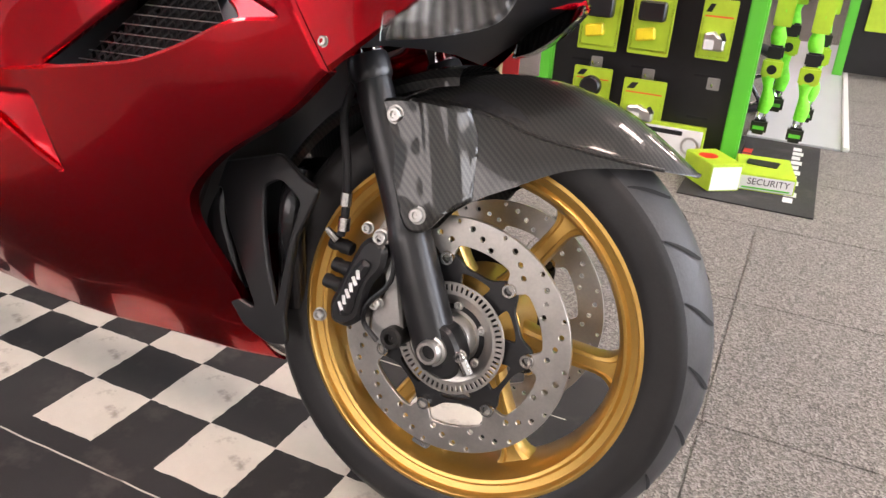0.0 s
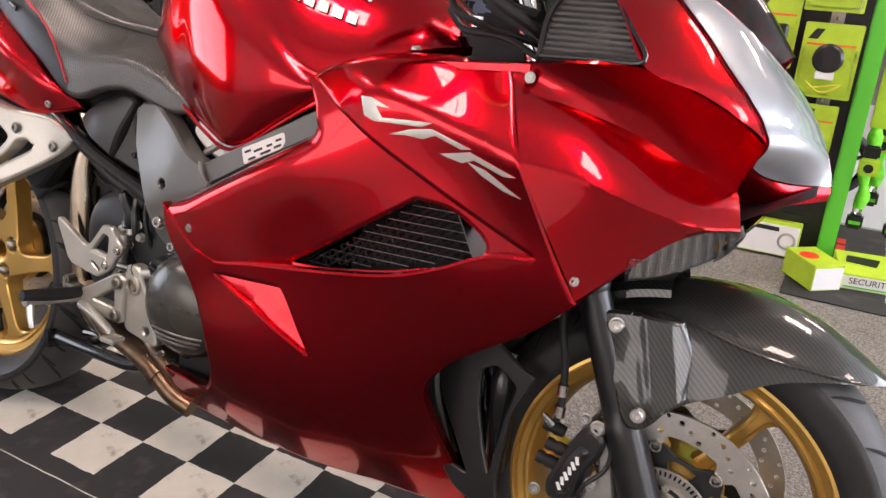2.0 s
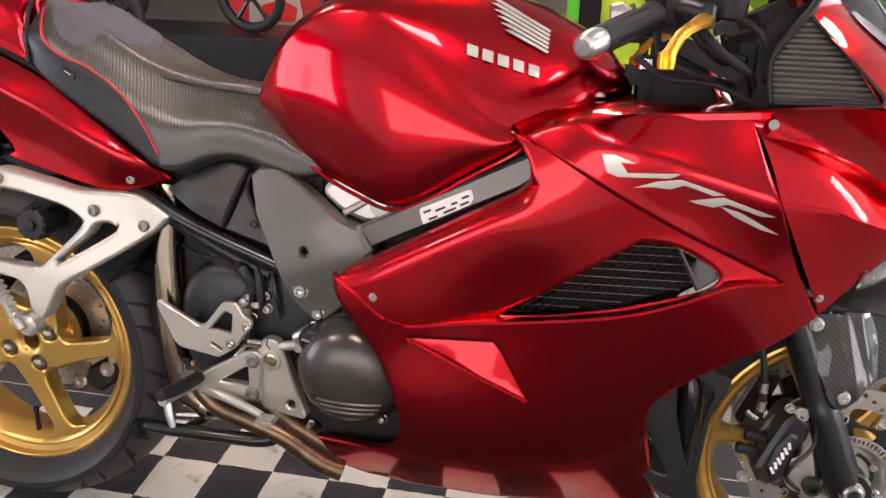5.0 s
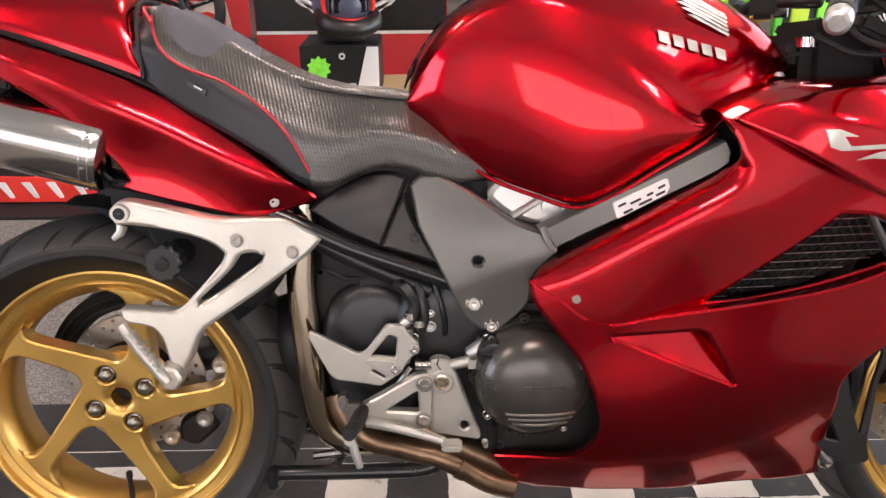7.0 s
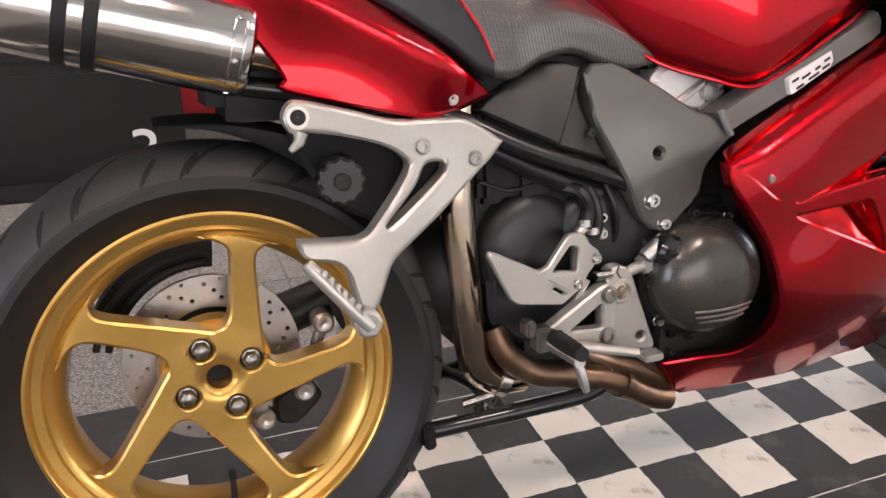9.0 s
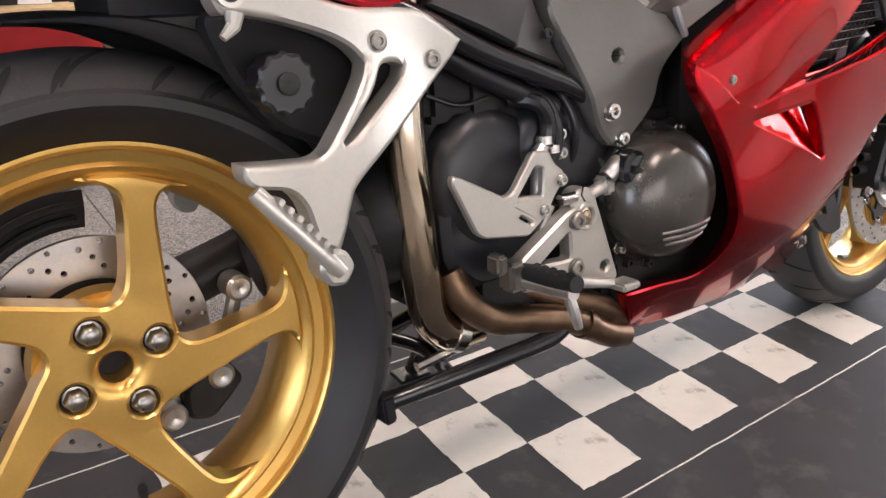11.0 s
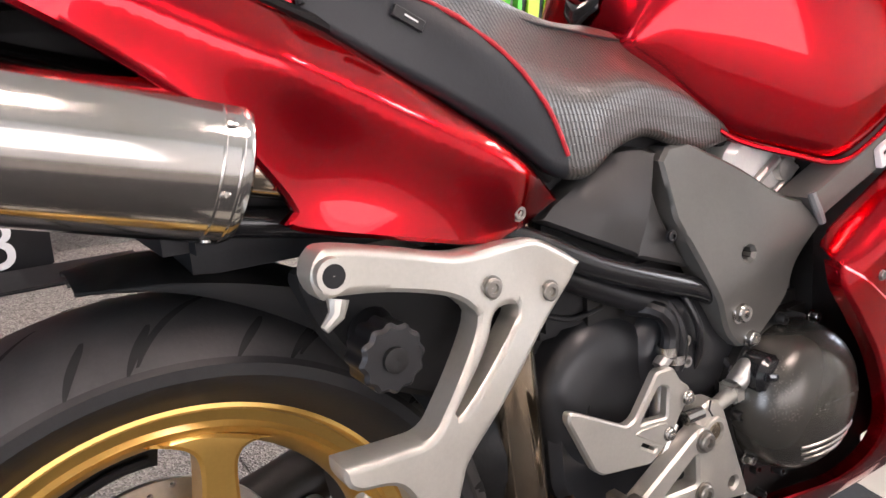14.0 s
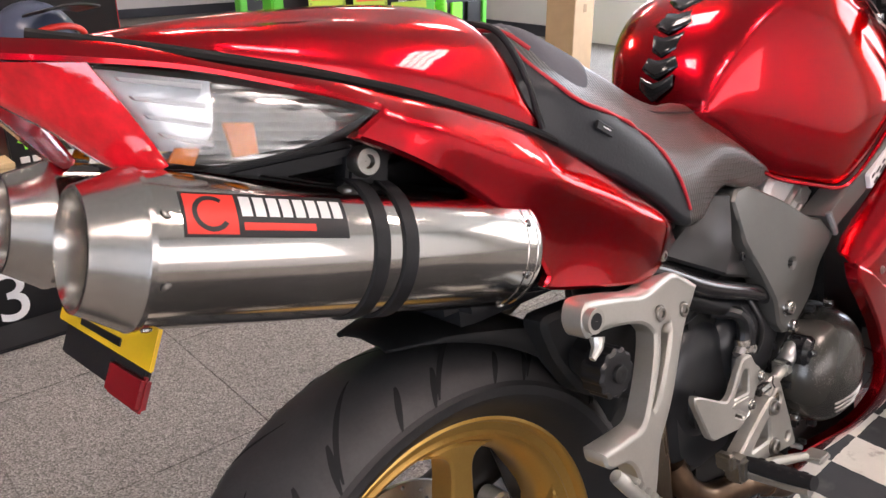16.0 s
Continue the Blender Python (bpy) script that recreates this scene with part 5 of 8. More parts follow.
S_FLAT = [(0.105, 0.55), (0.2, 0.60), (0.3, 0.66), (0.4, 0.55), (0.5, 0.42), (0.618, 0.5)]
pipe_line = curve([(0.128, 0.953), (0.143, 0.905), (0.178, 0.868), (0.244, 0.840), (0.299, 0.802), (0.336, 0.757), (0.360, 0.708)], 0.006)
nv, rows = 34, []
for x in np.linspace(0.105, 0.618, 80):
    zt, zl, w, fl = (float(along(x, c)) for c in (S_TOP, S_LOW, S_WID, S_FLAT))
    prof = curve([(0, zt - 0.010), (w * fl * 0.6, zt - 0.006), (w * fl, zt - 0.004), (w * (0.55 + 0.45 * fl), zt - 0.02 - 0.16 * (zt - zl)), (w * 0.985, 0.45 * zt + 0.55 * zl), (w, zl + 0.015), (w * 0.985, zl), (w * 0.9, zl - 0.002)], 0.002)
    d = np.r_[0, np.cumsum(np.linalg.norm(np.diff(prof, axis=0), axis=1))]
    s = np.linspace(0, d[-1], nv)
    rows.append([(x, -a, b) for a, b in zip(np.interp(s, d, prof[:, 0]), np.interp(s, d, prof[:, 1]))])
rows = np.array(rows)
side_poly = np.vstack([pipe_line, [(0.36, 0.66), (0.0, 0.70), (0.0, 0.953)]])
mid = 0.25 * (rows[:-1, :-1] + rows[1:, :-1] + rows[:-1, 1:] + rows[1:, 1:])
is_side = inside(side_poly, mid[:, :, [0, 2]].reshape(-1, 2)).reshape(mid.shape[:2])
for s in (1, -1):
    pts = rows * np.array((1, s, 1))
    flat = pts.reshape(-1, 3)
    for nm, keep, mt, lab in (("seat_side", is_side, VINYL, "smooth black vinyl seat side"), ("seat_cover", ~is_side, RIBBED, "ribbed carbon-look seat cover")):
        f = [(i * nv + j, i * nv + j + 1, (i + 1) * nv + j + 1, (i + 1) * nv + j) for i in range(79) for j in range(nv - 1) if keep[i, j]]
        used_v = sorted({q for g2 in f for q in g2})
        re = {q: n2 for n2, q in enumerate(used_v)}
        part(nm, ([flat[q] for q in used_v], [tuple(re[q] for q in g2) for g2 in f]), mt, bike, lab, 60)


def seat_z(x, y):
    i = float(np.clip((x - 0.105) / (0.618 - 0.105) * 79, 0, 78.999))
    a, k = int(i), i - int(i)
    return sum(f * float(np.interp(abs(y), -rows[n, :22, 1], rows[n, :22, 2])) for n, f in ((a, 1 - k), (a + 1, k)))


pad_rows = []
for r in np.linspace(0.02, 1, 14):
    ring = []
    for t in np.linspace(0, 2 * math.pi, 49)[:-1]:
        x, y = 0.197 + 0.072 * r * math.cos(t), 0.117 * r * math.sin(t)
        ring.append((x, y, seat_z(x, y) + (0.0035 if r < 0.97 else -0.001)))
    pad_rows.append(ring)
part("seat_insert", grid(pad_rows, True), PAD, bike, "grey suede seat insert", 60)
part("seat_piping", tube([(0.140, -0.106, 0.925), (0.124, -0.085, 0.945), (0.116, -0.045, 0.950), (0.115, 0, 0.951), (0.116, 0.045, 0.950), (0.124, 0.085, 0.945), (0.140, 0.106, 0.925)], 0.0024, 8), REDP, bike)


def seat_y(x, z):
    i = int(np.clip(round((x - 0.105) / (0.618 - 0.105) * 79), 0, 79))
    j = int(np.argmin(np.abs(rows[i, 6:, 2] - z))) + 6
    return float(rows[i, j, 1])


for s in (1, -1):
    part("seat_piping", tube([(p[0], s * (seat_y(p[0], p[1]) - 0.001), p[1] + 0.001) for p in pipe_line[3::3]], 0.0022, 8), REDP, bike, "red leather piping")
    part("seat_seam", tube([(x, s * (-w2), z2) for x, w2, z2 in ((0.150, 0.075, 0.940), (0.19, 0.092, 0.905), (0.25, 0.100, 0.873), (0.33, 0.098, 0.838), (0.42, 0.080, 0.822), (0.50, 0.060, 0.812))], 0.0014, 6), VINYL, bike)
part("seat_tag", slab([(0.196, 0.846), (0.221, 0.832), (0.217, 0.824), (0.192, 0.838)], -0.1395, -0.1365, 0.001, 0.0006), BLACK, bike)
part("seat_tag_print", slab([(0.203, 0.8385), (0.214, 0.8324), (0.2132, 0.8312), (0.2022, 0.8373)], -0.1402, -0.1392, 0.0005, 0.0002), WHITE, bike)

# tail panel
TAIL = [(0.364, -0.110, 0.671), (0.341, -0.120, 0.690), (0.241, -0.130, 0.768), (0.119, -0.128, 0.840), (-0.053, -0.132, 0.905), (-0.194, -0.124, 0.943), (-0.32, -0.075, 0.976), (-0.283, -0.112, 0.955),
        (0.300, -0.146, 0.712), (0.225, -0.154, 0.752), (0.105, -0.157, 0.820), (-0.03, -0.157, 0.876), (-0.10, -0.154, 0.896), (0.000, -0.151, 0.820), (0.07, -0.147, 0.752), (0.10, -0.138, 0.697), (0.20, -0.142, 0.70), (0.278, -0.130, 0.650), (0.301, -0.139, 0.675), (-0.2, -0.132, 0.938)]
tail_outline = [(0.366, 0.671, 1), (0.341, 0.693), (0.241, 0.768), (0.119, 0.840), (-0.02, 0.893), (-0.10, 0.918), (-0.194, 0.945), (-0.256, 0.966), (-0.325, 0.980, 1), (-0.327, 0.966, 1), (-0.283, 0.957), (-0.20, 0.938), (-0.083, 0.896, 1),
                (-0.116, 0.880, 1), (-0.066, 0.855), (0.000, 0.812), (0.055, 0.765), (0.088, 0.725), (0.100, 0.705, 1), (0.090, 0.697, 1), (0.112, 0.687), (0.20, 0.665), (0.262, 0.651), (0.299, 0.652), (0.332, 0.660)]
tail_sheet = creased(TAIL, (-0.06, 0.886), (0.300, 0.712), 0.5, 0.10, 1e-3)
both("tail_panel", panel(tail_outline, tail_sheet, 0.008, 0.0025, 0.008, (), 0.004), RED, "candy-red tail panel")
bolt((0.303, float(tail_sheet((0.303, 0.671))[0]) + 0.0015, 0.671), 0.0062, 0.0035, name="fairing_screw", material=NUT)
both("tail_gap", tube([(0.355, -0.112, 0.692), (0.25, -0.124, 0.772), (0.12, -0.120, 0.846), (-0.05, -0.122, 0.910), (-0.2, -0.105, 0.953), (-0.30, -0.065, 0.980)], 0.0045, 8), SEAL)
# seat hump
rows = []
for x in np.linspace(0.128, -0.275, 44):
    zt = float(along(-x, [(-0.128, 0.900), (-0.118, 0.952), (-0.10, 0.970), (-0.05, 0.980), (0.05, 0.987), (0.15, 0.987), (0.23, 0.983), (0.275, 0.977)]))
    ze = float(along(-x, [(-0.128, 0.852), (-0.05, 0.882), (0.02, 0.907), (0.1, 0.931), (0.2, 0.957), (0.275, 0.972)]))
    w = float(along(-x, [(-0.128, 0.122), (0.05, 0.127), (0.14, 0.118), (0.22, 0.098), (0.275, 0.060)]))
    c = curve([(0, zt), (w * 0.45, zt - 0.003), (w * 0.70, zt - 0.012 - 0.08 * (zt - ze)), (w * 0.86, 0.6 * zt + 0.4 * ze), (w, ze), (w * 0.97, ze - 0.008)], 0.006)
    d = np.r_[0, np.cumsum(np.linalg.norm(np.diff(c, axis=0), axis=1))]
    s = np.linspace(0, d[-1], 15)
    h = list(zip(np.interp(s, d, c[:, 0]), np.interp(s, d, c[:, 1])))
    rows.append([(x - 0.018 * max(0, (z - ze) / max(0.01, zt - ze)) * max(0, 1 - (0.128 - x) / 0.1), -y, z) for y, z in h[::-1]] + [(x - 0.018 * max(0, (z - ze) / max(0.01, zt - ze)) * max(0, 1 - (0.128 - x) / 0.1), y, z) for y, z in h[1:]])
part("seat_cowl", grid(rows, False, True), RED, bike, "candy-red single-seat hump", 50)
part("hump_edge", tube([(0.128, -0.124, 0.848), (0.121, -0.112, 0.905), (0.116, -0.088, 0.945), (0.112, -0.05, 0.957), (0.112, 0.0, 0.959), (0.112, 0.05, 0.957), (0.116, 0.088, 0.945), (0.121, 0.112, 0.905), (0.128, 0.124, 0.848)], 0.0035, 8), MATTB, bike)

# tail lamps
LENS = [(-0.083, -0.151, 0.895), (-0.117, -0.154, 0.886), (-0.205, -0.136, 0.877), (-0.244, -0.122, 0.884), (-0.277, -0.108, 0.955), (-0.20, -0.137, 0.93), (-0.17, -0.147, 0.90)]
lens_o = [(-0.083, 0.8955, 1), (-0.118, 0.8835), (-0.155, 0.876), (-0.205, 0.873), (-0.243, 0.882, 1), (-0.262, 0.918), (-0.278, 0.955, 1), (-0.20, 0.936), (-0.14, 0.916)]
both("tail_lens", panel(lens_o, LENS, 0.002, 0.001, 0.012), CLEAR, "clear tail-lamp lens")
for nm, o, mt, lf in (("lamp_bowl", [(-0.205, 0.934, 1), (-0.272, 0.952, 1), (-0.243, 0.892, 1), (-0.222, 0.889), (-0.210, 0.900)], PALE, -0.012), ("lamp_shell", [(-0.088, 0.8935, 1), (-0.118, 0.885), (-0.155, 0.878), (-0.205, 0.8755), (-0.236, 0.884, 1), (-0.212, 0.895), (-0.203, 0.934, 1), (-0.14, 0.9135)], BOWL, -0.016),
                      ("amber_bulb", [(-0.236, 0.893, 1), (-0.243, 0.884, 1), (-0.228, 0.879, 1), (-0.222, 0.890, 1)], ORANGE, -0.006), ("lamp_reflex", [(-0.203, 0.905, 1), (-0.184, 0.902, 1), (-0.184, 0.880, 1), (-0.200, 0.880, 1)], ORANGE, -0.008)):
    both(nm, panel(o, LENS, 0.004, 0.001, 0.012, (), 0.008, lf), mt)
for k in range(4):
    z = 0.941 - 0.0135 * k
    both("lamp_fin", panel([(-0.212, z - 0.008, 1), (-0.262 + 0.006 * k, z + 0.004, 1), (-0.260 + 0.006 * k, z + 0.001, 1), (-0.213, z - 0.011, 1)], LENS, 0.006, 0.001, 0.012, (), 0.008, -0.006), WHITE)
both("tail_light", panel([(-0.279, 0.956, 1), (-0.244, 0.882, 1), (-0.262, 0.878), (-0.300, 0.918), (-0.330, 0.948, 1), (-0.331, 0.966, 1)], [(-0.279, -0.109, 0.956), (-0.243, -0.121, 0.882), (-0.27, -0.095, 0.89), (-0.33, -0.03, 0.948), (-0.331, -0.06, 0.966), (-0.29, -0.09, 0.93)], 0.02, 0.002, 0.012), TAILRED, "bright red rear light lens")
part("tail_under", block(-0.235, 0.05, -0.118, 0.118, 0.856, 0.874, 0.006), MATTB, bike)

# ---- front fork, brakes and mudguard
def rake(z, y=-0.105):
    return (1.452 - 0.43 * (z - 0.29), y, z)


for s in (1, -1):
    m = (lambda vf: vf) if s == 1 else flip
    leg = part("fork_leg", m(join(tube([rake(0.262), rake(0.275), rake(0.29), rake(0.40), rake(0.43), rake(0.575)], [0.022, 0.0260, 0.0270, 0.0260, 0.0225, 0.0215], 28, 0.012),
                                   tube([rake(0.570), rake(0.574), rake(0.592), rake(0.597)], [0.0225, 0.0245, 0.0245, 0.0225], 28, 0.006))), FORKB, bike, "satin-black fork leg")
    part("fork_foot", m(slab([(1.430, 0.315), (1.475, 0.315), (1.492, 0.292), (1.494, 0.262), (1.478, 0.250), (1.447, 0.256), (1.434, 0.28)], -0.124, -0.090, 0.010, 0.004)), FORKB, leg)
    part("axle_bolt", m(moved(join(lathe([(0.0185, 0.0), (0.0185, -0.004), (0.015, -0.005)], 28), lathe([(0.0145, -0.004), (0.0145, -0.011), (0.0125, -0.014), (0.0095, -0.014), (0.0085, -0.004), (0.0004, -0.003)], 28)), pose(1.459, -0.124, 0.284))), ALLOY, leg, "bright axle bolt")
    part("pinch_bolt", m(moved(join(tube([(0, 0, 0), (0.012, 0, -0.018)], 0.0062, 10), bolt_head(0.007, 0.006)), pose(1.492, -0.118, 0.284))), STEEL, leg)
    part("fork_tube", m(tube([rake(0.59), rake(0.93)], 0.0205, 24, 0.05)), CHROME, bike, "polished fork tube")
part("lower_yoke", block(-0.055, 0.035, -0.135, 0.135, -0.018, 0.018, 0.008), DARK, bike).matrix_basis = pose(1.295, 0, 0.665, 0, 24, 0)
part("top_yoke", block(-0.06, 0.04, -0.14, 0.14, -0.012, 0.012, 0.006), DARK, bike).matrix_basis = pose(1.19, 0, 0.895, 0, 24, 0)

# caliper with hose
cal = part("brake_caliper", join(
    slab([(1.318, 0.303), (1.337, 0.352), (1.352, 0.388), (1.366, 0.399), (1.387, 0.388), (1.386, 0.362), (1.370, 0.338), (1.363, 0.293), (1.345, 0.279), (1.322, 0.282)], -0.128, -0.056, 0.008, 0.006),
    slab([(1.333, 0.310), (1.344, 0.348), (1.360, 0.372), (1.372, 0.366), (1.358, 0.335), (1.352, 0.298), (1.338, 0.294)], -0.136, -0.124, 0.006, 0.005)), BLACK, bike, "black four-piston brake caliper")
for k in range(6):
    t = k / 5
    part("caliper_print", block(-0.0022, 0.0022, -0.0006, 0.0006, -0.0055, 0.0055, 0), WHITE, cal).matrix_basis = pose(1.3405 + 0.0185 * t, -0.1363, 0.309 + 0.043 * t, 0, -28 + 14 * (k % 2), 0)
for x, z, r in ((1.304, 0.284, 0.007), (1.374, 0.397, 0.0085), (1.378, 0.318, 0.0075), (1.356, 0.405, 0.006)):
    bolt((x, -0.118, z), r, 0.008, cal, ALLOY, "caliper_bolt")
for z, x in ((0.372, 1.309), (0.345, 1.316), (0.322, 1.306)):
    part("slider_boot", moved(lathe([(0.0085, 0), (0.0095, 0.006), (0.008, 0.012), (0.0095, 0.018), (0.008, 0.03)], 16, axis="X"), pose(x - 0.012, -0.098, z, 0, 8, 0)), MATTB, cal)
part("bleed_nipple", tube([(1.312, -0.11, 0.378), (1.296, -0.112, 0.390)], [0.0065, 0.004], 10), STEEL, cal)
part("caliper_bracket", slab([(1.372, 0.40), (1.392, 0.395), (1.404, 0.33), (1.415, 0.285), (1.395, 0.262), (1.372, 0.270), (1.368, 0.30), (1.384, 0.33)], -0.112, -0.092, 0.006, 0.003), ALLOY, cal)
part("pivot_boss", moved(lathe([(0.014, 0.02), (0.014, -0.012), (0.011, -0.015), (0.007, -0.015), (0.006, -0.008), (0.0005, -0.008)], 20), pose(1.405, -0.112, 0.282)), DARK, cal)
part("brake_hose", tube([(1.300, -0.095, 0.56), (1.299, -0.103, 0.52), (1.313, -0.108, 0.465), (1.318, -0.110, 0.41), (1.315, -0.110, 0.385)], 0.0052, 10), MATTB, bike, "black rubber brake hose")
for z, x in ((0.40, 1.318), (0.43, 1.317)):
    part("hose_ferrule", moved(lathe([(0.0055, -0.009), (0.0072, -0.008), (0.0072, 0.008), (0.0055, 0.009)], 14, axis="Z"), pose(x, -0.110, z)), STEEL, bike)
part("brake_pipe", tube([(1.352, -0.104, 0.53), (1.372, -0.118, 0.46), (1.392, -0.122, 0.40), (1.396, -0.124, 0.352), (1.372, -0.128, 0.318), (1.366, -0.122, 0.292), (1.388, -0.124, 0.275)], 0.0032, 8), BLACK, bike)
lc = part("brake_caliper", flip((slab([(1.318, 0.303), (1.337, 0.352), (1.352, 0.388), (1.387, 0.388), (1.370, 0.338), (1.363, 0.293), (1.345, 0.279)], -0.125, -0.056, 0.008, 0.006))), COVER, bike)

# carbon mudguard
G_TOP = [(1.345, 0.556), (1.40, 0.586), (1.469, 0.600), (1.536, 0.597), (1.603, 0.577), (1.652, 0.549), (1.694, 0.522)]
G_RID = [(1.345, 0.548), (1.40, 0.560), (1.459, 0.556), (1.521, 0.541), (1.592, 0.532), (1.646, 0.526), (1.694, 0.5215)]
G_WID = [(1.345, 0.080), (1.46, 0.086), (1.56, 0.080), (1.63, 0.060), (1.67, 0.034), (1.694, 0.006)]
G_LOW = [(1.345, 0.540), (1.362, 0.505), (1.385, 0.456), (1.408, 0.424), (1.432, 0.418), (1.452, 0.442), (1.48, 0.463), (1.514, 0.482), (1.571, 0.511), (1.645, 0.523), (1.694, 0.5205)]
rows = []
for x in np.linspace(1.345, 1.694, 70):
    zt, zr, w, zl = (float(along(x, c)) for c in (G_TOP, G_RID, G_WID, G_LOW))
    zl = min(zl, zr - 0.001)
    q = 0.018 * min(1, (zr - zl) / 0.06)
    half = [(0, zt), (w * 0.25, zt - 0.03 * (zt - zr)), (w * 0.5, zt - 0.16 * (zt - zr)), (w * 0.72, zt - 0.40 * (zt - zr)), (w * 0.88, zt - 0.68 * (zt - zr)), (w * 0.97, zr + 0.006 * (zt - zr) / 0.04), (w + 0.001, zr),
            (w + q * 0.3, zr * 0.8 + zl * 0.2), (w + q * 0.75, zr * 0.45 + zl * 0.55), (w + q, zl), (w + q - 0.003, zl)]
    rows.append([(x, -y, z) for y, z in half[::-1]] + [(x, y, z) for y, z in half[1:]])
guard = part("front_mudguard", grid(rows), CARBON, bike, "glossy woven carbon front mudguard", 45)
guard.modifiers.new("thickness", "SOLIDIFY").thickness = 0.003
part("mudguard_rear", join(lathe([(0.292, -0.070), (0.302, -0.069), (0.312, -0.058), (0.317, -0.03), (0.3175, 0.0), (0.317, 0.03), (0.312, 0.058), (0.302, 0.069), (0.292, 0.070)], 26, (1.464, 0, 0.289), "Y", 52, 98)), CARBON, bike)
# the flank beside the fork: a flat bolted plate, then two raised flutes that run down to its foot
FLANK = [(1.350, -0.120, 0.552), (1.372, -0.118, 0.50), (1.400, -0.130, 0.44), (1.418, -0.132, 0.422), (1.398, -0.119, 0.545), (1.404, -0.126, 0.50), (1.424, -0.133, 0.45),
         (1.470, -0.084, 0.54), (1.470, -0.097, 0.47), (1.50, -0.082, 0.53)]
flank_base = spline_sheet(FLANK)


def flank_face(q):
    """The bolted plate and its two flutes."""
    q = np.atleast_2d(q)
    u = q[:, 0] - 1.404 + (q[:, 1] - 0.545) * 0.30
    k = np.clip((u + 0.006) / 0.014, 0, 1)
    return flank_base(q) - 0.0055 * k * k * (3 - 2 * k) - 0.0045 * np.exp(-((u - 0.034) / 0.010) ** 2)


both("guard_flank", panel([(1.350, 0.553, 1), (1.372, 0.5575), (1.402, 0.560), (1.450, 0.5575, 1), (1.468, 0.515), (1.474, 0.462, 1), (1.452, 0.444), (1.440, 0.428), (1.428, 0.417), (1.412, 0.416), (1.400, 0.428), (1.388, 0.455), (1.368, 0.500)],
     flank_face, 0.006, 0.003, 0.004, (), 0.004), CARBON, "glossy carbon mudguard flank with raised flutes")
for p in ((1.373, float(flank_face((1.373, 0.539))[0]) + 0.001, 0.539), (1.421, float(flank_face((1.421, 0.436))[0]) + 0.001, 0.436)):
    bolt(p, 0.0085, 0.006, name="guard_bolt", material=ALLOY)


def guard_y(q):
    """The mudguard's right lateral above its ridge, a little proud."""
    out = []
    for x, z in np.atleast_2d(q):
        zt, zr, w = (float(along(x, c)) for c in (G_TOP, G_RID, G_WID))
        t = min(1.0, max(0.0, (zt - z) / (zt - zr)))
        out.append(-float(np.interp(t, (0, 0.03, 0.16, 0.40, 0.68, 0.97, 1.0), np.array((0, 0.25, 0.5, 0.72, 0.88, 0.97, 1.0)) * w)) - 0.0032)
    return np.array(out)


# the slot is not cut: a black panel on the surface gives its shade
part("guard_vent", panel([(1.418, 0.562, 1), (1.436, 0.5745), (1.468, 0.574), (1.498, 0.5655), (1.518, 0.552, 1), (1.490, 0.5525), (1.462, 0.5520), (1.436, 0.5560)], guard_y, 0.001, 0.0004, 0.01, (), 0.006), MATTB, bike, "mudguard slot, its shaded inside as a raised dark panel")
part("guard_ridge", tube([(x, float(guard_y((x, float(along(x, G_RID)) + 0.001))[0]) + 0.0008, float(along(x, G_RID))) for x in np.linspace(1.41, 1.66, 22)], 0.0022, 8), CARBON, bike)

# carbon radiator cheek inside the cowl mouth
cheek = [(1.083, 0.386), (1.121, 0.438), (1.215, 0.466), (1.251, 0.440), (1.275, 0.432), (1.248, 0.364), (1.241, 0.257), (1.250, 0.222), (1.222, 0.215), (1.180, 0.230), (1.135, 0.280), (1.088, 0.345)]
for s in (1, -1):
    vf = slab(cheek, -0.104, -0.096, 0.010, 0.002, [[(1.098, 0.385), (1.128, 0.408), (1.142, 0.36), (1.196, 0.258), (1.166, 0.266), (1.098, 0.345)], [(1.194, 0.421), (1.218, 0.434), (1.250, 0.412), (1.238, 0.356), (1.228, 0.268), (1.212, 0.313), (1.198, 0.369)]])
    part("radiator_cheek", vf if s == 1 else flip(vf), BLACK, bike, "satin-black radiator guard")
    vf = join(tube([(1.115, -0.075, 0.42), (1.12, -0.085, 0.36), (1.15, -0.075, 0.27)], 0.021, 18), tube([(1.215, -0.06, 0.44), (1.222, -0.075, 0.38), (1.222, -0.05, 0.26)], 0.019, 18))
    part("header_pipe", vf if s == 1 else flip(vf), GLOSSB, bike)
    part("cowl_chin", tube([(1.175, s * -0.062, 0.235), (1.20, s * -0.05, 0.20), (1.225, s * -0.03, 0.19), (1.235, 0, 0.188)], [0.010, 0.016, 0.018, 0.018], 14), STEEL, bike)
part("radiator", block(-0.02, 0.02, -0.13, 0.13, -0.16, 0.16, 0.006), DARK, bike).matrix_basis = pose(1.12, 0, 0.46, 0, 18, 0)

# ---- engine and frame
part("crankcase", block(0.40, 0.80, -0.085, 0.13, 0.24, 0.60, 0.02), DARK, bike, "dark engine crankcase")
part("engine_flank", block(0.62, 0.90, -0.112, 0.112, 0.205, 0.50, 0.015), DARK, bike)
part("sump", block(0.70, 1.04, -0.075, 0.075, 0.20, 0.46, 0.03), DARK, bike)
part("cylinder_bank", block(0.72, 1.02, -0.12, 0.12, 0.44, 0.71, 0.03), DARK, bike)
part("battery_box", block(0.36, 0.62, -0.078, 0.078, 0.52, 0.70, 0.01), MATTB, bike)
part("airbox", block(0.60, 1.10, -0.105, 0.105, 0.69, 0.80, 0.02), MATTB, bike)
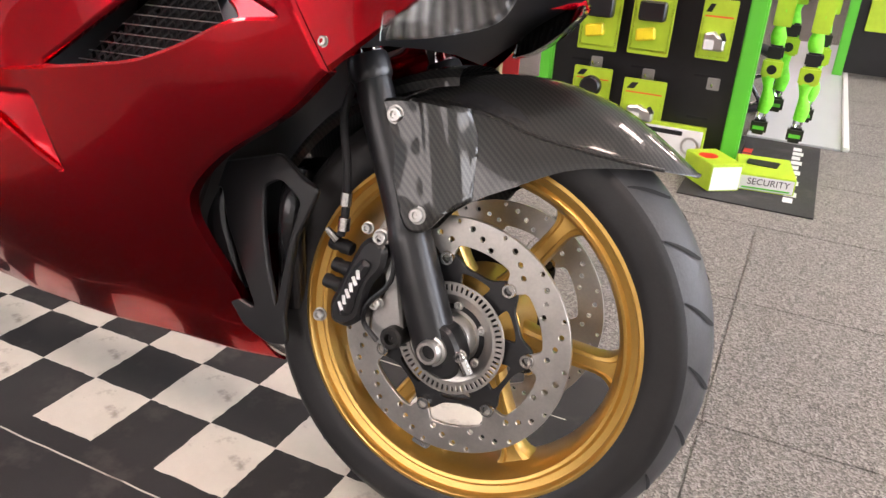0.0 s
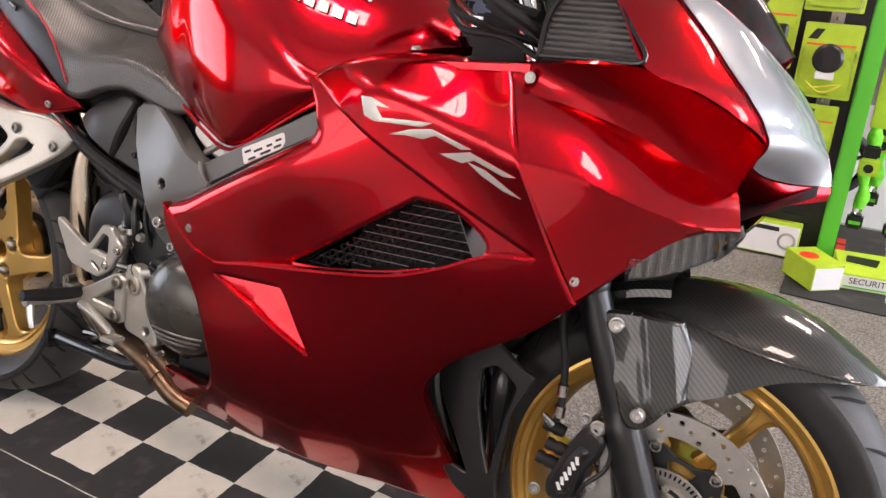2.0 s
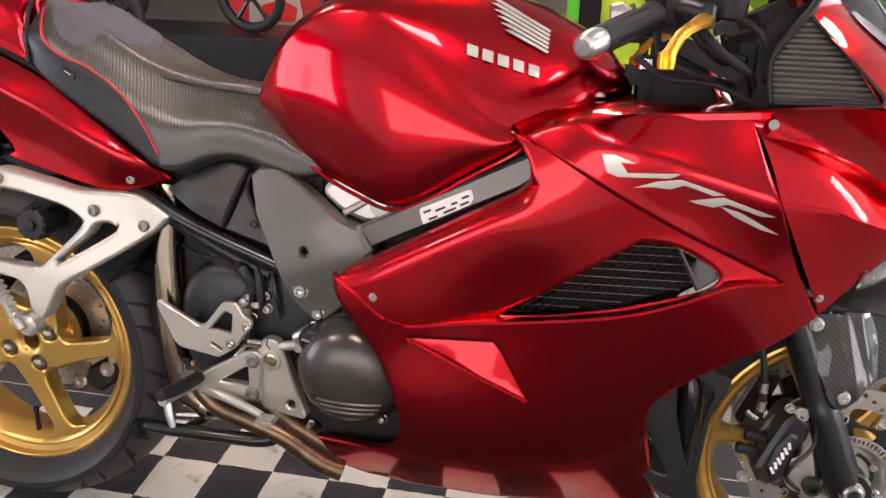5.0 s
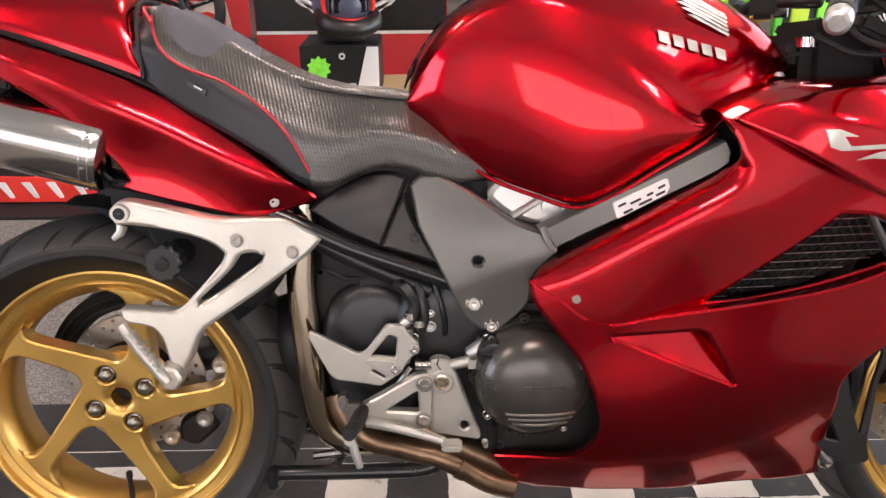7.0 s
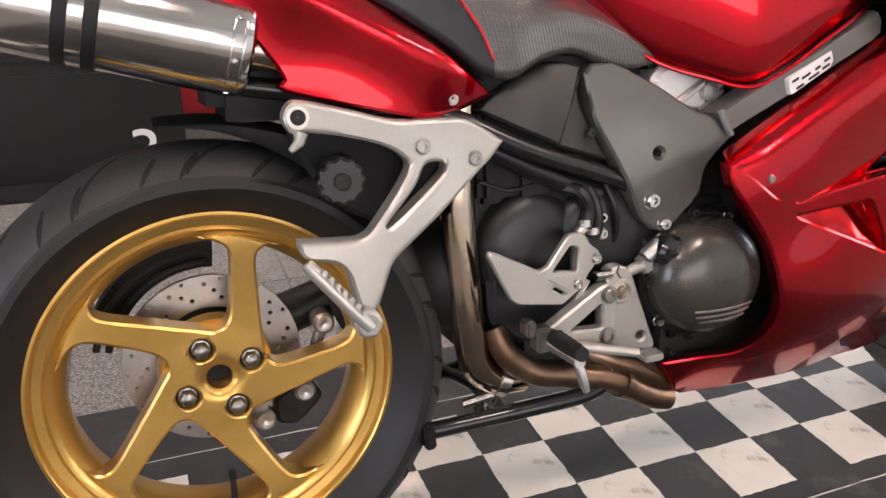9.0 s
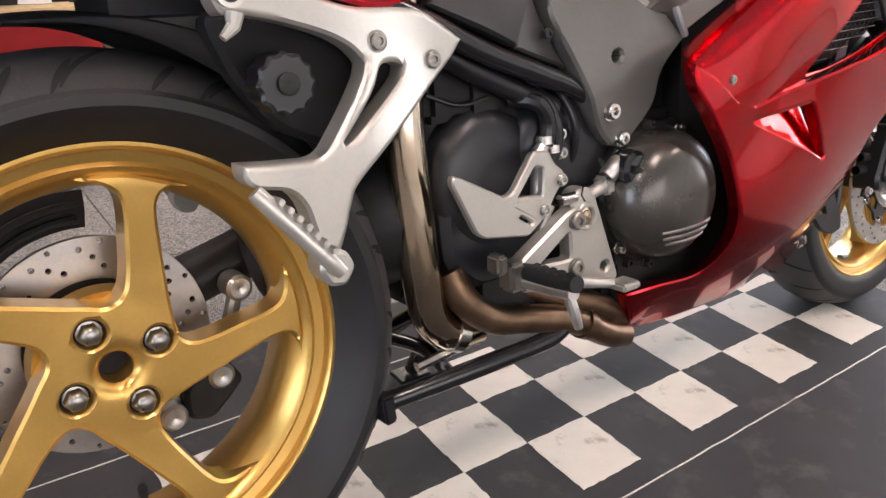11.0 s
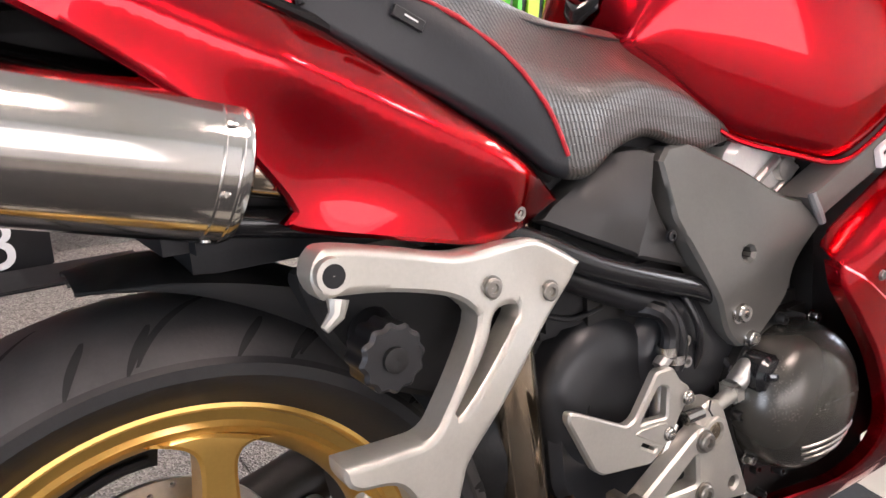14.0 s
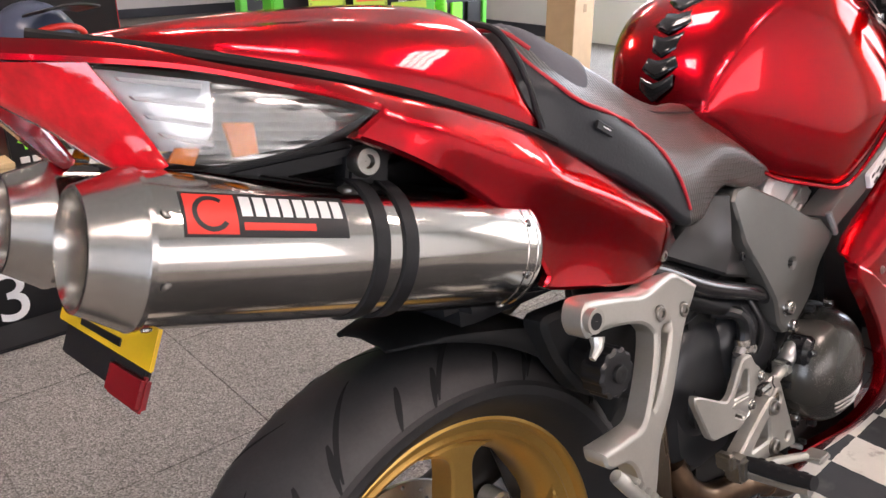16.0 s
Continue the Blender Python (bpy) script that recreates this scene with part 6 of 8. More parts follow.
part("underseat_tray", block(0.02, 0.60, -0.085, 0.085, 0.655, 0.735, 0.02), MATTB, bike)
cov = part("clutch_cover", moved(lathe(curve([(0.088, 0.075), (0.0875, 0.045), (0.083, 0.022), (0.072, 0.006), (0.055, -0.005), (0.03, -0.012), (0.0005, -0.014)], 0.006), 64), Matrix.Translation((0.687, -0.179, 0.392)) @ Matrix.Diagonal((1.06, 1, 1.02, 1))), COVER, bike, "graphite clutch cover with raised ribs")
part("cover_rim", moved(lathe([(0.094, 0.085), (0.094, 0.058), (0.090, 0.053), (0.086, 0.053)], 64), Matrix.Translation((0.687, -0.179, 0.392)) @ Matrix.Diagonal((1.05, 1, 1.02, 1))), DARK, cov)
COVER_LINE = [(0.0, -0.193), (0.03, -0.191), (0.055, -0.184), (0.072, -0.173), (0.083, -0.157), (0.0875, -0.134)]


def cover_y(x, z):
    """The clutch cover's face at a place in the side view."""
    return float(np.interp(math.hypot((x - 0.687) / 1.06, (z - 0.392) / 1.02), [a for a, b in COVER_LINE], [b for a, b in COVER_LINE]))


for k, (hw, z) in enumerate(((0.052, 0.3545), (0.048, 0.3455), (0.041, 0.3365))):
    part("cover_rib", tube([(0.692 + hw * u, cover_y(0.692 + hw * u, z) - 0.0006, z) for u in np.linspace(-1, 1, 13)], 0.0021, 6), NUT, cov)
for k in range(5):
    x = 0.6645 + 0.0165 * k
    part("cover_mark", slab([(x, 0.4015), (x + 0.012, 0.4015), (x + 0.012, 0.3955), (x, 0.3955)], cover_y(x + 0.006, 0.3985) - 0.0008, cover_y(x + 0.006, 0.3985) + 0.006, 0.001, 0.0005), COVER, cov)
for a in range(9):
    t = radians(20 + 40 * a)
    bolt((0.688 + 0.094 * math.cos(t), -0.128, 0.392 + 0.097 * math.sin(t)), 0.0062, 0.012, cov, STEEL if a % 2 else DARK, "cover_bolt")
part("filler_cap", moved(join(lathe([(0.024, 0.02), (0.024, -0.004), (0.019, -0.010), (0.012, -0.011), (0.0005, -0.010)], 24), tube([(-0.016, -0.012, 0.004), (0.016, -0.012, -0.004)], 0.005, 8)), pose(0.622, -0.150, 0.438, 0, 0, 0)), GLOSSB, cov)
dome = lambda r, d: lathe(curve([(r, 0.06), (r, 0.0), (r * 0.96, -d * 0.45), (r * 0.8, -d * 0.82), (r * 0.45, -d), (0.0005, -d * 1.04)], 0.008), 48)
part("gearbox_cover", moved(dome(0.088, 0.034), Matrix.Translation((0.440, -0.065, 0.446)) @ Matrix.Diagonal((0.96, 1, 1.04, 1))), GEARC, bike, "rounded blue-black gearbox cover")
part("gearbox_skirt", slab([(0.362, 0.45), (0.52, 0.45), (0.52, 0.36), (0.505, 0.315), (0.41, 0.312), (0.366, 0.352)], -0.090, -0.03, 0.02, 0.01), GEARC, bike)
part("starter_cover", moved(dome(0.082, 0.036), Matrix.Translation((0.560, -0.075, 0.470)) @ Matrix.Diagonal((1.12, 1, 0.95, 1))), GEARC, bike)
bolt((0.461, -0.075, 0.522), 0.012, 0.010, material=DARK, name="cover_bolt")
rng = random.Random(5)
for k in range(26):
    x, z = rng.uniform(0.50, 0.66), rng.uniform(0.27, 0.50)
    if (x - 0.69) ** 2 + (z - 0.405) ** 2 > 0.0072 and not (0.50 < x < 0.61 and z < 0.43):
        bolt((x, -0.10 - rng.uniform(0, 0.03), z), rng.uniform(0.004, 0.008), rng.uniform(0.008, 0.02), material=rng.choice((STEEL, DARK, DARK, ALLOY)), name="engine_bolt")
for pts, r in (([(0.50, -0.09, 0.56), (0.515, -0.115, 0.52), (0.52, -0.118, 0.485), (0.515, -0.115, 0.465)], 0.008), ([(0.53, -0.10, 0.56), (0.545, -0.12, 0.51), (0.552, -0.115, 0.47), (0.548, -0.10, 0.44)], 0.0045),
               ([(0.47, -0.09, 0.54), (0.49, -0.118, 0.535), (0.505, -0.118, 0.51), (0.50, -0.118, 0.482)], 0.010), ([(0.60, -0.10, 0.46), (0.612, -0.12, 0.42), (0.60, -0.12, 0.38), (0.615, -0.11, 0.32)], 0.006),
               ([(0.585, -0.10, 0.44), (0.598, -0.115, 0.40), (0.618, -0.12, 0.36), (0.63, -0.11, 0.30)], 0.004), ([(0.36, -0.075, 0.555), (0.40, -0.082, 0.54), (0.44, -0.085, 0.545)], 0.003)):
    part("engine_hose", tube(pts, r, 10), BLACK, bike)
for x, z in ((0.512, 0.478), (0.50, 0.49)):
    part("hose_clip", moved(lathe([(0.0095, -0.005), (0.011, -0.005), (0.011, 0.005), (0.0095, 0.005)], 16, axis="Z"), pose(x, -0.117, z)), STEEL, bike)
part("coolant_union", moved(join(lathe([(0.010, -0.016), (0.012, -0.012), (0.012, 0.012), (0.010, 0.016)], 16, axis="X")), pose(0.60, -0.135, 0.440, 0, -35, 0)), ALLOY, bike)

PLATE = [(0.501, -0.116, 0.690), (0.545, -0.113, 0.700), (0.692, -0.142, 0.624), (0.717, -0.148, 0.594), (0.60, -0.140, 0.580), (0.632, -0.138, 0.463), (0.676, -0.142, 0.511), (0.517, -0.124, 0.618), (0.57, -0.136, 0.535), (0.62, -0.141, 0.62)]
plate_base = spline_sheet(PLATE)


def plate_face(q):
    """The pivot plate: a broad upper face that folds back along a line from the rear corner to the spar."""
    q = np.atleast_2d(q)
    h = (q[:, 1] - 0.552) * 0.92 - (q[:, 0] - 0.60) * 0.39
    return plate_base(q) + np.where(h > 0, 0.04, 0.17) * (np.sqrt(h * h + 0.003 ** 2) - 0.003) - 0.003


part("pivot_plate", panel([(0.501, 0.690, 1), (0.514, 0.703, 1), (0.545, 0.705, 1), (0.604, 0.672), (0.654, 0.638), (0.692, 0.624, 1), (0.717, 0.594, 1), (0.683, 0.556), (0.676, 0.511), (0.632, 0.463, 1), (0.606, 0.468, 1), (0.579, 0.495), (0.553, 0.548), (0.512, 0.630, 1)],
     plate_face, 0.030, 0.004, 0.009,
     [[(0.601 + 0.0075 * math.cos(a), 0.580 + 0.0075 * math.sin(a)) for a in np.linspace(0, 2 * math.pi, 9)[:-1]]]), FRAME, bike, "warm-grey cast frame pivot plate")
for x, z, r in ((0.595, 0.514, 0.0105), (0.622, 0.476, 0.0090)):
    bolt((x, float(plate_face((x, z))[0]) + 0.001, z), r, 0.010, name="frame_bolt", material=STEEL)
part("plate_hole", moved(lathe([(0.0074, 0.0), (0.0074, 0.02), (0.0004, 0.02)], 16), pose(0.601, -0.139, 0.580)), MATTB, bike)
for s in (1, -1):
    vf = panel([(0.689, 0.628, 1), (0.81, 0.690), (0.928, 0.751), (0.944, 0.757), (0.953, 0.745), (0.952, 0.733), (0.939, 0.716), (0.82, 0.655), (0.714, 0.600, 1)], [(0.69, -0.150, 0.625), (0.714, -0.152, 0.60), (0.93, -0.174, 0.75), (0.94, -0.178, 0.72), (0.82, -0.168, 0.67)], 0.035, 0.006, 0.016)
    part("frame_spar", vf if s == 1 else flip(vf), FRAME, bike, "warm-grey frame spar")
lab = part("frame_label", slab([(0.790, 0.670), (0.866, 0.706), (0.8725, 0.686), (0.797, 0.647)], -0.1725, -0.165, 0.004, 0.0005), WHITE, bike, "pale information label")
for x, z, w in ((0.803, 0.668, 0.012), (0.822, 0.673, 0.016), (0.842, 0.683, 0.010), (0.858, 0.6935, 0.011), (0.812, 0.659, 0.014), (0.836, 0.672, 0.02), (0.857, 0.684, 0.014)):
    part("print_bar", block(-w / 2, w / 2, -0.0006, 0.0006, -0.0017, 0.0017, 0), BLACK, lab).matrix_basis = pose(x, -0.1728, z, 0, -26, 0)
part("rubber_strap", tube([(0.694, -0.152, 0.633), (0.700, -0.156, 0.614), (0.712, -0.154, 0.598)], 0.005, 8), GREY, bike)
part("throttle_cover", slab([(0.612, 0.672), (0.640, 0.700), (0.75, 0.690), (0.752, 0.660), (0.70, 0.622), (0.648, 0.640)], -0.100, -0.05, 0.02, 0.008), PALEC, bike, "pale silver throttle body casting")
part("throttle_rib", join(tube([(0.655, -0.102, 0.640), (0.70, -0.104, 0.668)], 0.006, 8), tube([(0.70, -0.102, 0.628), (0.735, -0.104, 0.655)], 0.005, 8), moved(lathe([(0.014, 0.0), (0.014, -0.012), (0.0005, -0.013)], 18), pose(0.712, -0.098, 0.655))), ALLOY, bike)
part("side_cover", panel([(0.349, 0.652, 1), (0.372, 0.672), (0.432, 0.703), (0.47, 0.708), (0.496, 0.701, 1), (0.482, 0.667), (0.455, 0.601, 1), (0.396, 0.628)], [(0.349, -0.100, 0.652), (0.432, -0.098, 0.703), (0.496, -0.112, 0.700), (0.455, -0.124, 0.601), (0.42, -0.126, 0.66), (0.38, -0.114, 0.645)], 0.015, 0.005, 0.014), SIDEC, bike, "matt graphite side cover")
part("side_cover", panel([(0.499, 0.694, 1), (0.494, 0.665), (0.510, 0.625), (0.543, 0.570, 1), (0.457, 0.599, 1), (0.483, 0.660)], [(0.499, -0.108, 0.694), (0.543, -0.112, 0.570), (0.457, -0.119, 0.599), (0.49, -0.108, 0.64)], 0.01, 0.003, 0.014), SIDEC, bike)
bolt((0.508, -0.117, 0.612), 0.006, 0.004, material=BLACK, name="cover_screw")
for s in (1, -1):
    part("subframe_rail", tube([(0.05, s * -0.085, 0.70), (0.20, s * -0.105, 0.675), (0.30, s * -0.116, 0.650), (0.41, s * -0.120, 0.598), (0.545, s * -0.118, 0.548), (0.60, s * -0.115, 0.52)], 0.0125, 16), GLOSSB, bike, "gloss-black subframe rail")
    part("subframe_stay", tube([(0.32, s * -0.095, 0.625), (0.43, s * -0.10, 0.568), (0.53, s * -0.10, 0.525)], 0.014, 14), BLACK, bike)

# ---- foot rests
PIL = [(0.10, -0.186, 0.668), (0.328, -0.138, 0.597), (0.37, -0.134, 0.613), (0.254, -0.157, 0.616), (0.156, -0.198, 0.43), (0.09, -0.198, 0.527), (0.22, -0.180, 0.53)]
for s in (1, -1):
    vf = panel([(0.087, 0.666), (0.095, 0.681), (0.112, 0.683), (0.17, 0.668), (0.224, 0.653), (0.285, 0.650), (0.318, 0.646), (0.345, 0.632), (0.371, 0.615, 1), (0.346, 0.590), (0.282, 0.545), (0.209, 0.499), (0.193, 0.478), (0.183, 0.455), (0.172, 0.438), (0.158, 0.440),
                (0.150, 0.462), (0.144, 0.486), (0.130, 0.502), (0.100, 0.510), (0.091, 0.520), (0.091, 0.531, 1), (0.14, 0.526), (0.168, 0.526), (0.188, 0.543), (0.231, 0.592), (0.228, 0.609), (0.202, 0.626), (0.15, 0.642), (0.106, 0.650), (0.094, 0.650)],
               PIL, 0.024, 0.0032, 0.008, [[(0.238, 0.575), (0.255, 0.598), (0.279, 0.598), (0.283, 0.586), (0.217, 0.542), (0.196, 0.531), (0.194, 0.535)]], 0.006)
    pb = part("pillion_bracket", vf if s == 1 else flip(vf), SILVER, bike, "satin-silver cast pillion foot-rest bracket", 45)
    part("helmet_hook", tube([(0.103, s * -0.190, 0.650), (0.100, s * -0.192, 0.640), (0.090, s * -0.193, 0.632)], [0.008, 0.006, 0.0035], 10), SILVER, pb)
    # the shade inside the eye, drawn as a black disc on its face
    part("eye_shade_disc", moved(lathe([(0.0086, 0.0), (0.0086, -0.0012), (0.0004, -0.0012)], 20), pose(0.101, s * -0.189 - 0.0028, 0.667)), MATTB, pb)
    part("hook_eye", moved(lathe([(0.0085, -0.004), (0.0125, -0.004), (0.0125, 0.02), (0.0085, 0.02), (0.0085, -0.004)], 24), pose(0.101, s * -0.189 if s == 1 else 0.170, 0.667)), SILVER, pb)
    part("pillion_peg", tube([(0.094, s * -0.206, 0.510), (0.106, s * -0.210, 0.494), (0.150, s * -0.222, 0.440), (0.158, s * -0.224, 0.430)], [0.007, 0.0085, 0.0085, 0.007], 12, 0.01), SILVER, pb)
    for k in range(7):
        part("peg_tooth", block(-0.003, 0.003, -0.010, 0.010, 0, 0.006, 0.001), SILVER, pb).matrix_basis = pose(0.108 + 0.0065 * k, s * (-0.212 - 0.002 * k), 0.4985 - 0.008 * k, 0, 50, 0)
    part("peg_clevis", slab([(0.146, 0.452), (0.168, 0.446), (0.176, 0.430), (0.166, 0.414), (0.148, 0.416), (0.140, 0.432)], s * -0.218, s * -0.19, 0.006, 0.004), SILVER, pb)
for p in ((0.327, -0.1390, 0.597), (0.2515, -0.1585, 0.620)):
    bolt(p, 0.0085, 0.0045, name="bracket_bolt", material=NUT)
heel = part("heel_guard", slab([(0.343, 0.464), (0.345, 0.473), (0.356, 0.469), (0.418, 0.436), (0.430, 0.440), (0.462, 0.482), (0.486, 0.481), (0.497, 0.463), (0.511, 0.452), (0.511, 0.441), (0.495, 0.424), (0.483, 0.404), (0.452, 0.383), (0.384, 0.394), (0.374, 0.402)], -0.139, -0.129, 0.005, 0.0022,
     [[(0.436, 0.431), (0.465, 0.466), (0.478, 0.461), (0.475, 0.428), (0.447, 0.432)], [(0.437, 0.4075), (0.441, 0.4105), (0.460, 0.3985), (0.456, 0.3955)]]), SILVER, bike, "satin-silver heel guard plate")
part("heel_step", slab([(0.437, 0.4275), (0.474, 0.4240), (0.478, 0.408), (0.466, 0.400), (0.428, 0.424)], -0.1405, -0.136, 0.003, 0.001), SILVER, heel)
part("peg_hanger", slab([(0.506, 0.4035), (0.520, 0.4065), (0.532, 0.400), (0.5325, 0.384), (0.5305, 0.340), (0.5310, 0.322), (0.521, 0.3155), (0.508, 0.3165), (0.430, 0.3245), (0.414, 0.333), (0.414, 0.350), (0.424, 0.356)], -0.150, -0.130, 0.006, 0.0032,
     [[(0.5085, 0.379), (0.5100, 0.343), (0.458, 0.3465)]]), SILVER, bike, "flat cast rider foot-rest hanger")
for p in ((0.519, -0.150, 0.391), (0.517, -0.150, 0.331)):
    bolt(p, 0.0105, 0.007, name="hanger_bolt", material=NUT)
for p in ((0.504, -0.141, 0.443), (0.475, -0.141, 0.411)):
    bolt(p, 0.0065, 0.005, name="heel_bolt", material=STEEL)
part("gearchange_plate", slab([(0.522, 0.412), (0.529, 0.424), (0.541, 0.427), (0.556, 0.424), (0.566, 0.408), (0.606, 0.298), (0.602, 0.291), (0.533, 0.303), (0.526, 0.312), (0.524, 0.330)], -0.140, -0.118, 0.006, 0.003, [[(0.580 + 0.0075 * math.cos(a), 0.316 + 0.0075 * math.sin(a)) for a in np.linspace(0, 2 * math.pi, 9)[:-1]]]), SILVER, bike, "satin-silver frame bracket")
part("pivot_socket", moved(lathe([(0.0185, 0.004), (0.018, -0.003), (0.0165, -0.0045), (0.013, -0.0045), (0.0115, -0.001)], 28), pose(0.545, -0.140, 0.390)), SILVER, bike)
part("pivot_core", moved(lathe([(0.0118, -0.0005), (0.008, -0.0012), (0.007, -0.0030), (0.0005, -0.0032)], 18), pose(0.545, -0.140, 0.390)), HEATED, bike)
part("clamp_slit", tube([(0.541, -0.1402, 0.428), (0.538, -0.1402, 0.418), (0.544, -0.1402, 0.409)], 0.0011, 6), MATTB, bike)
part("bracket_clamp", join(tube([(0.552, -0.132, 0.412), (0.590, -0.130, 0.420), (0.604, -0.128, 0.424)], [0.008, 0.009, 0.007], 12), block(0.582, 0.602, -0.140, -0.115, 0.408, 0.432, 0.004)), SILVER, bike)
part("clamp_bolt", tube([(0.505, -0.136, 0.416), (0.530, -0.136, 0.416)], 0.0075, 10), STEEL, bike)
part("rider_peg", tube([(0.424, -0.150, 0.350), (0.422, -0.172, 0.352), (0.418, -0.215, 0.356), (0.413, -0.255, 0.361)], [0.009, 0.0112, 0.0112, 0.0095], 14, 0.01), MATTB, bike, "rubber-topped rider foot rest")
for k in range(5):
    part("peg_ridge", block(-0.006, 0.006, -0.004, 0.004, 0, 0.0022, 0.0007), RUBBER, bike).matrix_basis = pose(0.421 - 0.0018 * k, -0.182 - 0.015 * k, 0.3620 + 0.0012 * k, 0, -15, 0)
part("peg_core", tube([(0.420, -0.150, 0.340), (0.413, -0.250, 0.349)], 0.008, 10), ALLOY, bike)
part("bank_feeler", tube([(0.415, -0.240, 0.345), (0.420, -0.243, 0.325), (0.426, -0.244, 0.305)], [0.006, 0.0065, 0.005], 10), ALLOY, bike)
part("peg_clevis", join(block(0.398, 0.424, -0.168, -0.140, 0.330, 0.366, 0.005), block(0.386, 0.402, -0.16, -0.135, 0.352, 0.376, 0.004)), NUT, bike)
part("brake_pedal", tube([(0.430, -0.150, 0.330), (0.47, -0.160, 0.326), (0.52, -0.172, 0.316), (0.548, -0.182, 0.311)], [0.009, 0.0085, 0.007, 0.0065], 12, 0.01), SILVER, bike, "silver brake pedal")
part("pedal_toe", block(0.543, 0.574, -0.206, -0.176, 0.304, 0.314, 0.003), SILVER, bike)
part("pedal_spring", tube([(0.43, -0.135, 0.345), (0.47, -0.13, 0.375), (0.498, -0.128, 0.41)], 0.005, 8), STEEL, bike)
part("master_cylinder", join(tube([(0.486, -0.118, 0.415), (0.492, -0.118, 0.470)], 0.011, 14), tube([(0.486, -0.118, 0.475), (0.500, -0.118, 0.486)], 0.008, 10)), ALLOY, bike)

# ---- exhaust
part("link_pipe", tube([(0.337, -0.070, 0.66), (0.330, -0.072, 0.575), (0.328, -0.073, 0.514), (0.333, -0.073, 0.420), (0.340, -0.071, 0.342), (0.352, -0.066, 0.288), (0.385, -0.058, 0.256), (0.43, -0.05, 0.248)], 0.0242, 24, 0.012), HEATED, bike, "heat-browned stainless link pipe")
part("pipe_clamp", moved(lathe([(0.0245, -0.008), (0.0275, -0.008), (0.0275, 0.008), (0.0245, 0.008)], 28, axis="X"), pose(0.392, -0.057, 0.2545, 0, 22, 0)), STEEL, bike)
part("collector_pipe", tube([(0.375, -0.075, 0.345), (0.392, -0.085, 0.302), (0.430, -0.09, 0.270), (0.48, -0.095, 0.258), (0.557, -0.102, 0.236), (0.62, -0.105, 0.200), (0.66, -0.10, 0.185)], 0.0195, 22, 0.012), BROWNED, bike, "browned exhaust collector pipe, coloured darker for shade")
part("collector_pipe", tube([(0.45, -0.05, 0.30), (0.52, -0.075, 0.282), (0.58, -0.095, 0.256), (0.655, -0.095, 0.218), (0.70, -0.08, 0.20)], 0.019, 20, 0.012), BROWNED, bike)
part("pipe_clamp", moved(lathe([(0.0195, -0.007), (0.0225, -0.007), (0.0225, 0.007), (0.0195, 0.007)], 28, axis="X"), pose(0.578, -0.1035, 0.226, 0, 28, 0)), BROWNED, bike)
AX0, AX1 = Vector((-0.2823, -0.1062, 0.8315)), Vector((0.0657, -0.112, 0.741))


